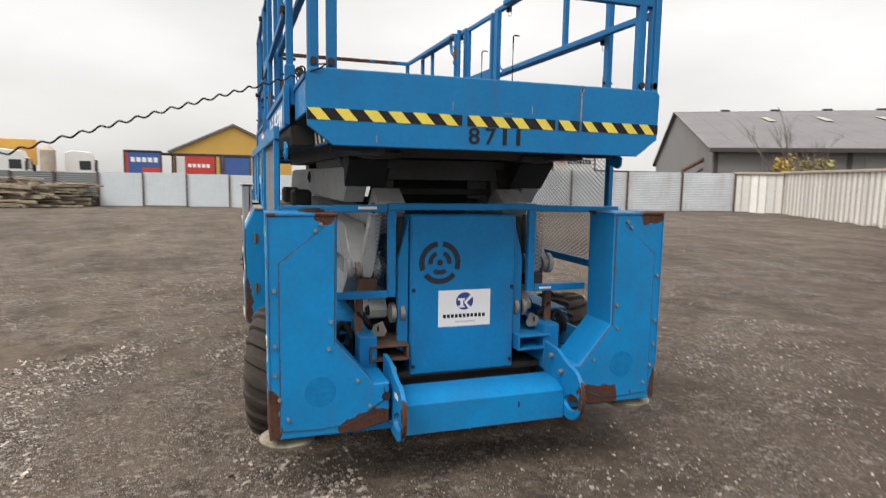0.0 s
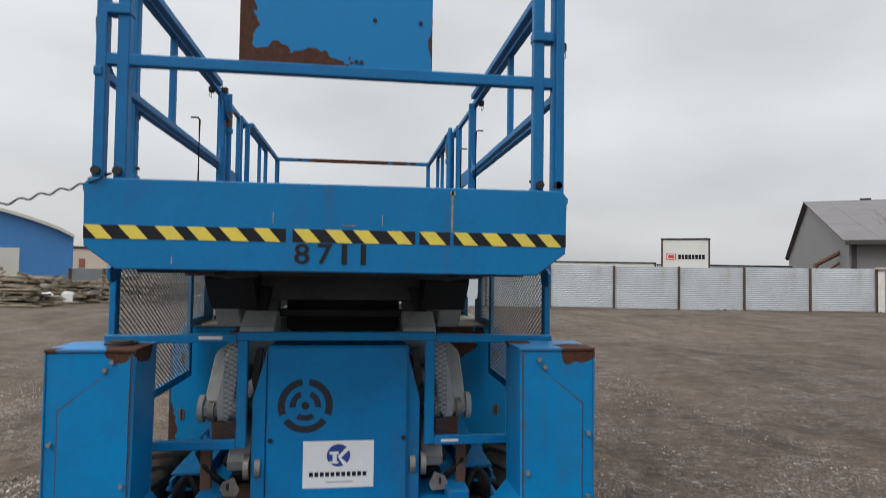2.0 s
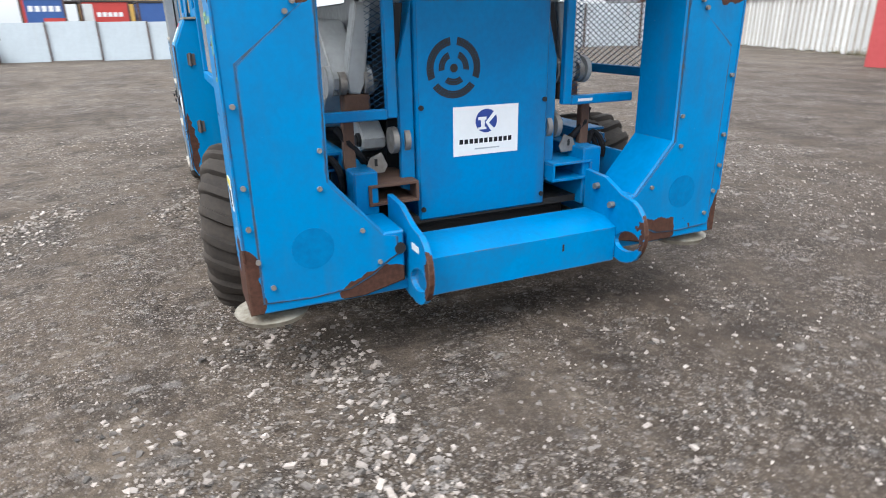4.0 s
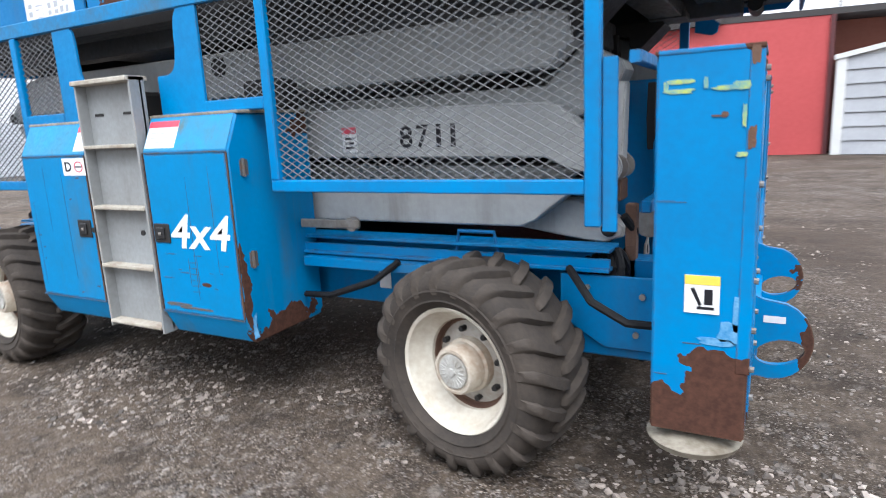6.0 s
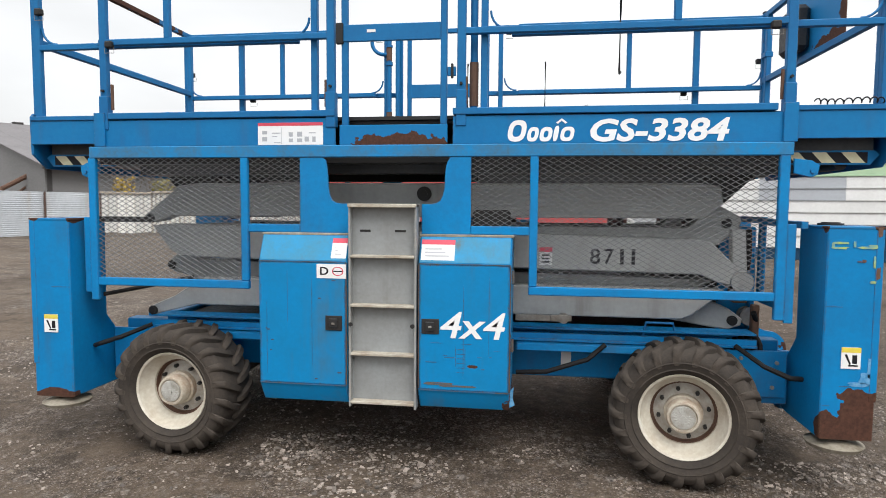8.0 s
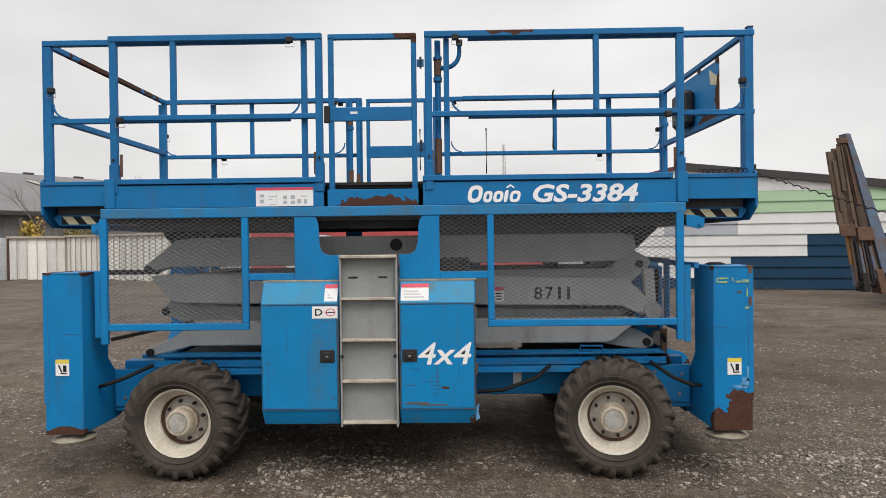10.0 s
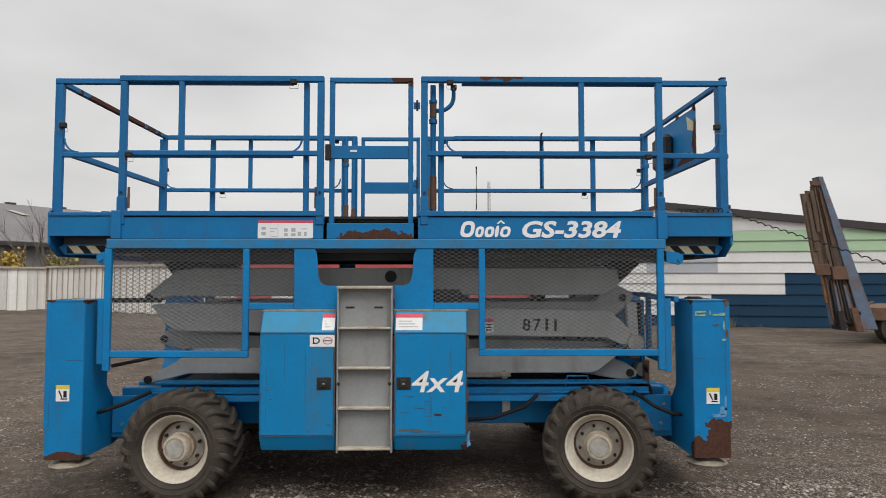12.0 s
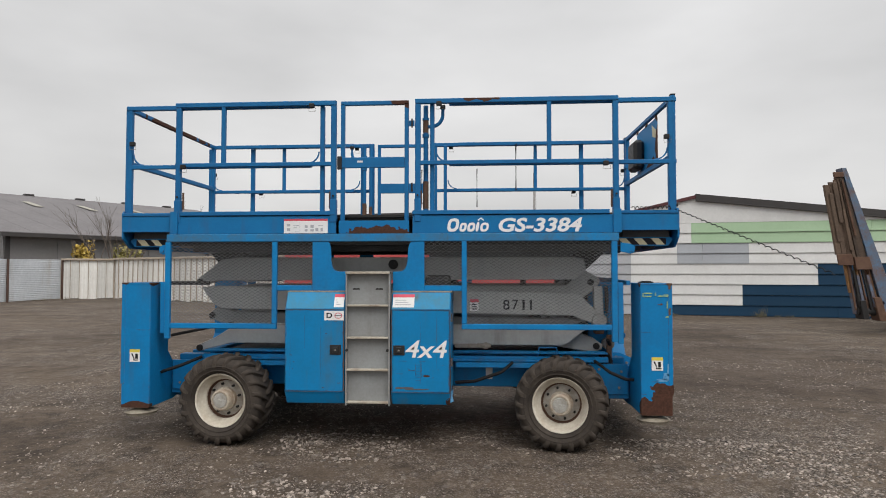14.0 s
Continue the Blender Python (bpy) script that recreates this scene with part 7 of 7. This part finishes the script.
bm = bmesh.new()
for i in range(24):
    z = 0.7 * i
    cyl(bm, (-0.22, -0.22, z), (0.22, -0.22, z + 0.6), 0.02, 4)
part("bracing", bm, M_STEEL, mastt)


# ---- timber stacks in front of the south-west fence ----
def timber_stack(at, rz, ln, wide, layers, seed, label):
    rnd = random.Random(seed)
    t = thing("timber_stack", label, "timber stack", at, rz, group="timber stacks")

    def beam(name, cx, cy, cz, lx, ly, lz, spin, tip):
        ob = box_part(name, -lx / 2, lx / 2, -ly / 2, ly / 2, -lz / 2, lz / 2, M_TIMBER, t, 0.008)
        ob.matrix_basis = pose(cx, cy, cz, rnd.uniform(-4, 4), tip, spin)

    z = 0.0
    for k in range(layers):
        h = rnd.choice((0.07, 0.10, 0.14, 0.18))
        room = wide * (1.0 - 0.35 * (k / layers) ** 2)
        if k % 3 == 0:
            for x in (-ln * 0.38, rnd.uniform(-0.2, 0.2), ln * 0.36):
                beam("bearer", x, 0, z + 0.04, 0.10, wide, 0.08, rnd.uniform(-8, 8), 0)
            z += 0.08
        y = -room / 2 + rnd.uniform(0, 0.15)
        while y < room / 2 - 0.05:
            w_ = rnd.uniform(0.08, 0.26)
            if rnd.random() < 0.85:
                lx = ln * rnd.uniform(0.45, 1.15)
                beam("beam", rnd.uniform(-0.25, 0.25) * (ln - lx * 0.5), y + w_ / 2, z + h / 2, lx, w_, h * rnd.uniform(0.5, 1.0), rnd.gauss(0, 4), rnd.gauss(0, 1.5))
            y += w_ + rnd.uniform(0.0, 0.10)
        z += h
    # loose ends thrown on top and beside
    for _ in range(7):
        beam("loose_board", rnd.uniform(-0.5, 0.5) * ln, rnd.uniform(-0.6, 0.5) * wide, z + rnd.uniform(-0.05, 0.06), rnd.uniform(0.6, 1.8), rnd.uniform(0.05, 0.16), rnd.uniform(0.03, 0.08), rnd.uniform(-60, 60), rnd.uniform(-8, 8))
    for _ in range(5):
        beam("loose_board", rnd.uniform(-0.6, 0.6) * ln, -wide * rnd.uniform(0.55, 0.8), 0.05, rnd.uniform(0.5, 1.6), rnd.uniform(0.06, 0.18), 0.06, rnd.uniform(-70, 70), 0)
    return t


timber_stack((-22.6, -13.9, 0), 66.0, 3.2, 1.2, 8, 3, "dark stacked pallets and beams on the gravel")
timber_stack((-25.2, -13.0, 0), 70.0, 3.0, 1.3, 6, 5, "weathered timber beams stacked by the blue hall")
timber_stack((-25.6, -10.4, 0), 62.0, 3.6, 1.2, 7, 8, "weathered grey timber beams stacked on bearers")
timber_stack((-26.0, -8.4, 0), 74.0, 2.6, 1.1, 6, 11, "broken timber and planks stacked by the dark fence")
timber_stack((-24.2, -16.6, 0), 60.0, 3.4, 1.3, 9, 13, "tall stack of dark weathered timber")
rb_ = random.Random(21)
for i in range(6):
    a = rb_.uniform(0, 360)
    t = thing("concrete_block", "pale broken concrete block lying by the timber", "concrete block", (-23.6 + rb_.uniform(-1.2, 0.6), -14.4 + rb_.uniform(-0.2, 1.8), 0), a, group="concrete blocks")
    bm = bmesh.new()
    s3 = [rb_.uniform(0.22, 0.5) for _ in range(3)]
    prism(bm, [(-s3[0], 0), (s3[0], 0), (s3[0] * 0.9, s3[2] * 0.9), (s3[0] * 0.2, s3[2] * 1.2), (-s3[0] * 0.8, s3[2])], "y", -s3[1], s3[1], 0.03)
    part("block", bm, M_CAP if i % 2 else M_BDWHITE, t)


# ---- raised trailer ramp ----
def ramp():
    t = thing("trailer_ramp", "raised trailer ramp of weathered planks on a rusted blue frame", "trailer ramp", (9.76, 9.0, 0))
    lean = -0.155

    def beam(name, x0, x1, y0, y1, z0, z1, material, label=""):
        ob = box_part(name, x0, x1, y0, y1, z0, z1, material, t, 0.008, label)
        for vt in ob.data.vertices:
            vt.co.x += (lean - 0.20 * max(0.0, vt.co.x + 0.15)) * (vt.co.z - 0.35)
        return ob

    beam("frame_beam", 0.38, 0.74, -0.20, 0.06, 0.35, 3.90, M_FRAMEB, "rusted blue steel beam")
    beam("frame_beam", 0.28, 0.375, -0.08, 0.05, 0.40, 3.75, M_RUST)
    beam("frame_beam", -0.20, -0.08, -0.06, 0.08, 0.45, 3.5, M_FRAMEB)
    beam("frame_beam", 0.02, 0.10, -0.12, 0.04, 0.40, 3.70, M_RUST)
    for x, z0, z1 in ((-0.46, 1.85, 3.50), (-0.335, 1.80, 3.57), (-0.21, 1.78, 3.62), (-0.085, 1.72, 3.66), (0.04, 1.70, 3.68), (0.165, 1.74, 3.70), (0.26, 1.72, 3.66)):
        beam("plank", x, x + 0.115, -0.17 - 0.02 * math.sin(37 * x), -0.11, z0, z1, M_PLANK)
    for x, z0, z1 in ((-0.40, 2.15, 3.30), (-0.16, 1.95, 2.90), (0.10, 2.30, 3.60), (-0.28, 2.60, 3.55)):
        beam("loose_plank", x, x + 0.09, -0.225, -0.195, z0, z1, M_RUST if x > 0 else M_PLANK)
    beam("cross_plank", -0.20, 0.372, -0.21, -0.15, 3.68, 3.80, M_RUST, "rust-brown head board")
    beam("cross_plank", -0.08, 0.40, -0.23, -0.17, 1.50, 1.80, M_RUST, "rust-brown foot board")
    beam("cross_plank", -0.47, -0.12, -0.22, -0.17, 1.60, 1.86, M_RUST)
    for k in range(9):
        beam("loose_strip", -0.25 + 0.09 * k, -0.21 + 0.09 * k + 0.02 * (k % 3), -0.16 - 0.02 * (k % 2), -0.12, 0.55 + 0.07 * (k % 4), 1.60 - 0.11 * (k % 3), (M_RUST, M_DARK, M_FRAMEB)[k % 3])
    beam("slat", -0.30, -0.24, -0.12, -0.06, 0.95, 1.72, M_OCHRE, "ochre wooden slat")
    beam("slat", -0.04, 0.02, -0.14, -0.08, 0.55, 1.70, M_OCHRE)
    beam("slat", 0.30, 0.36, -0.14, -0.08, 0.7, 1.9, M_OCHRE)
    bm = bmesh.new()
    cyl(bm, (-0.2, -0.05, 0.52), (0.6, -0.05, 0.52), 0.10, 16)
    part("hinge_tube", bm, M_DARK, t)
    beam("hinge_bracket", -0.14, 0.0, -0.22, 0.1, 0.34, 0.78, M_DARK)
    beam("hinge_bracket", 0.22, 0.40, -0.22, 0.1, 0.30, 0.85, M_RUST)
    # rear of the low trailer that carries the ramp
    bm = bmesh.new()
    prism(bm, [(0.35, -0.10), (3.6, -0.10), (5.8, 2.4), (2.55, 2.4)], "z", 0.55, 0.85, 0.01)
    part("trailer_bed", bm, M_RUST, t, "rusty low trailer bed")
    bm = bmesh.new()
    prism(bm, [(0.28, -0.15), (0.36, -0.15), (2.56, 2.45), (2.48, 2.45)], "z", 0.45, 0.90)
    part("tail_board", bm, M_POST, t)
    bm = bmesh.new()
    cyl(bm, (0.30, -0.16, 0.72), (0.30, -0.20, 0.72), 0.05, 14)
    part("tail_light", bm, M_TRRED, t, "small red tail light")
    for x in (1.3, 2.3):
        bm = bmesh.new()
        cyl(bm, (x, -0.05, 0.38), (x, 0.2, 0.38), 0.38, 24)
        part("wheel", bm, M_RUBBER, t)
        bm = bmesh.new()
        cyl(bm, (x + 2.2, 2.1, 0.38), (x + 2.2, 2.35, 0.38), 0.38, 24)
        part("wheel", bm, M_RUBBER, t)
    return t


ramp()


# ---- trees and shrubs ----
def bare_tree(at, h, seed, spread=0.5, depth=4):
    rnd = random.Random(seed)
    t = thing("bare_tree", "bare autumn tree with thin grey branches", "tree", at)
    bm = bmesh.new()

    def grow(p, d, ln, r, k):
        q = p + d * ln
        mid = p + d * ln * 0.5 + Vector((rnd.uniform(-1, 1), rnd.uniform(-1, 1), 0)) * ln * 0.05
        for a, b_, ra, rb3 in ((p, mid, r, r * 0.82), (mid, q, r * 0.82, r * 0.62)):
            cyl(bm, a, b_, ra, 5, rb3)
        if k == 0:
            return
        for _ in range(rnd.choice((2, 3, 3))):
            nd = (d + Vector((rnd.uniform(-1, 1), rnd.uniform(-1, 1), rnd.uniform(-0.1, 0.6))) * spread).normalized()
            grow(q if rnd.random() < 0.6 else mid, nd, ln * rnd.uniform(0.6, 0.85), r * 0.58, k - 1)

    for _ in range(3):
        grow(Vector((rnd.uniform(-0.3, 0.3), rnd.uniform(-0.3, 0.3), -0.05)), Vector((rnd.uniform(-0.25, 0.25), rnd.uniform(-0.25, 0.25), 1)).normalized(), h * 0.33, h * 0.009, depth)
    part("crown", bm, M_BARK, t)
    return t


def leafy_shrub(at, rx, rz, count, seed, material, label):
    rnd = random.Random(seed)
    t = thing("shrub", label, "shrub", at)
    bm = bmesh.new()
    for _ in range(9):
        a = rnd.uniform(0, 6.28)
        tube(bm, [(0, 0, 0), (rx * 0.3 * math.cos(a), rx * 0.3 * math.sin(a), rz * 0.5), (rx * 0.8 * math.cos(a), rx * 0.8 * math.sin(a), rz * rnd.uniform(0.75, 1.0))], 0.025, 5)
    part("stems", bm, M_BARK, t)
    verts, faces = [], []
    for _ in range(count):
        a, u = rnd.uniform(0, 6.28), rnd.random() ** 0.5
        z = rnd.uniform(0.15, 1.0)
        wob = 0.75 + 0.35 * noise.noise(Vector((math.cos(a) * 2, math.sin(a) * 2, z * 3 + seed)))
        rr = rx * u * wob * (1.0 - 0.45 * abs(z - 0.5))
        c = Vector((rr * math.cos(a), rr * math.sin(a), z * rz * wob))
        s_ = rnd.uniform(0.05, 0.12)
        n1 = Vector((rnd.uniform(-1, 1), rnd.uniform(-1, 1), rnd.uniform(-1, 1))).normalized()
        n2 = n1.orthogonal().normalized()
        k = len(verts)
        verts += [tuple(c - n1 * s_), tuple(c + n2 * s_ * 0.6), tuple(c + n1 * s_), tuple(c - n2 * s_ * 0.6)]
        faces.append((k, k + 1, k + 2, k + 3))
    me = bpy.data.meshes.new("leaves")
    me.from_pydata(verts, [], faces)
    me.materials.append(material)
    ob = new("leaves", me)
    ob.parent = t
    return t


bare_tree((-19.9, 26.6, 0), 5.5, 4, 0.42, 4)
bare_tree((-33.3, 60.0, 0), 9.6, 17, 0.4)
leafy_shrub((-20.4, 29.0, 0), 1.25, 3.5, 2600, 2, M_LEAFG, "dull yellow-green shrub behind the fence")
leafy_shrub((-25.0, 31.7, 0), 0.85, 3.7, 2400, 12, M_LEAFY, "ochre autumn shrub in front of the grey barn")


def grass_tufts():
    rnd = random.Random(5)
    verts, faces = [], []
    spots = []
    for i in range(80):
        u = rnd.random()
        spots.append((-20.0 + 12.5 * u, 26.5 - 7.4 * u + rnd.uniform(-0.25, 0.05), rnd.uniform(0.08, 0.30)))
    for i in range(45):
        u = rnd.random()
        spots.append((-20.2 - 5.5 * u, 26.0 - 31.5 * u, rnd.uniform(0.06, 0.16)))
    for i in range(7):
        u = rnd.choice((-2.2, 0.4, 1.1)) + rnd.uniform(-0.5, 0.5)
        spots.append((9.1 + 0.98 * u, 14.3 - 0.2 * u, rnd.uniform(0.08, 0.40)))
    for x, y, h in spots:
        for _ in range(16):
            a = rnd.uniform(0, 6.28)
            bx_, by_ = x + rnd.uniform(-0.12, 0.12), y + rnd.uniform(-0.08, 0.08)
            tx, ty, tz = bx_ + 0.10 * math.cos(a), by_ + 0.10 * math.sin(a), h * rnd.uniform(0.5, 1.1)
            k = len(verts)
            verts += [(bx_ - 0.008, by_, 0), (bx_ + 0.008, by_, 0), (tx, ty, tz)]
            faces.append((k, k + 1, k + 2))
    me = bpy.data.meshes.new("dry_grass")
    me.from_pydata(verts, [], faces)
    me.materials.append(M_GRASS)
    tagged(new("dry_grass", me), "dry grass tufts along the fences", "grass", kind="stuff")


grass_tufts()


# ---- loose stones near the lift ----
def loose_stones():
    rnd = np.random.RandomState(7)
    spread = ((70000, -5.0, 8.0, -8.5, 4.5, 0.0030, 0.0070), (42000, -1.0, 5.6, -4.8, -0.6, 0.0040, 0.0100))
    cube = np.array([(x, y, z) for x in (-1, 1) for y in (-1, 1) for z in (-1, 1)], float)
    quads = np.array(((0, 1, 3, 2), (4, 6, 7, 5), (0, 4, 5, 1), (2, 3, 7, 6), (0, 2, 6, 4), (1, 5, 7, 3)))
    spots = []
    for n, x0, x1, y0, y1, small, span in spread:
        for x, y, u, w in zip(rnd.uniform(x0, x1, n), rnd.uniform(y0, y1, n), rnd.rand(n), rnd.rand(n)):
            d = noise.noise(Vector((x * 0.45, y * 0.9, 9))) + 0.6 * noise.noise(Vector((x * 1.7, y * 2.2, 4)))
            if u < 0.45 + 1.5 * d:
                h = 0.012 * noise.noise(Vector((x * 0.8, y * 0.8, 0))) + 0.010 * noise.noise(Vector((x * 2.7, y * 2.7, 3))) - 0.010
                spots.append((x, y, h, small + span * w ** 3))
    spots = np.array(spots)
    k = len(spots)
    size = spots[:, 3]
    box = np.stack([size * rnd.uniform(0.8, 1.7, k), size, size * rnd.uniform(0.4, 0.8, k)], 1)
    p = cube[None] * rnd.uniform(0.4, 1.15, (k, 8, 3)) * box[:, None]
    a, c = rnd.uniform(0, 6.28, k), rnd.uniform(-0.5, 0.5, k)
    ca, sa, cc, sc = (q[:, None] for q in (np.cos(a), np.sin(a), np.cos(c), np.sin(c)))
    x, z = p[..., 0] * cc - p[..., 2] * sc, p[..., 0] * sc + p[..., 2] * cc
    p = np.stack([x * ca - p[..., 1] * sa, x * sa + p[..., 1] * ca, z], 2)
    p += (spots[:, :3] + np.stack([0 * size, 0 * size, size * 0.12], 1))[:, None]
    faces = (quads[None] + 8 * np.arange(k)[:, None, None]).reshape(-1, 4)
    me = bpy.data.meshes.new("loose_stones")
    me.from_pydata(p.reshape(-1, 3).tolist(), [], faces.tolist())
    me.materials.append(M_STONE)
    tagged(new("loose_stones", me), "small grey and pale stones strewn over the mud", "stones", kind="stuff")


loose_stones()
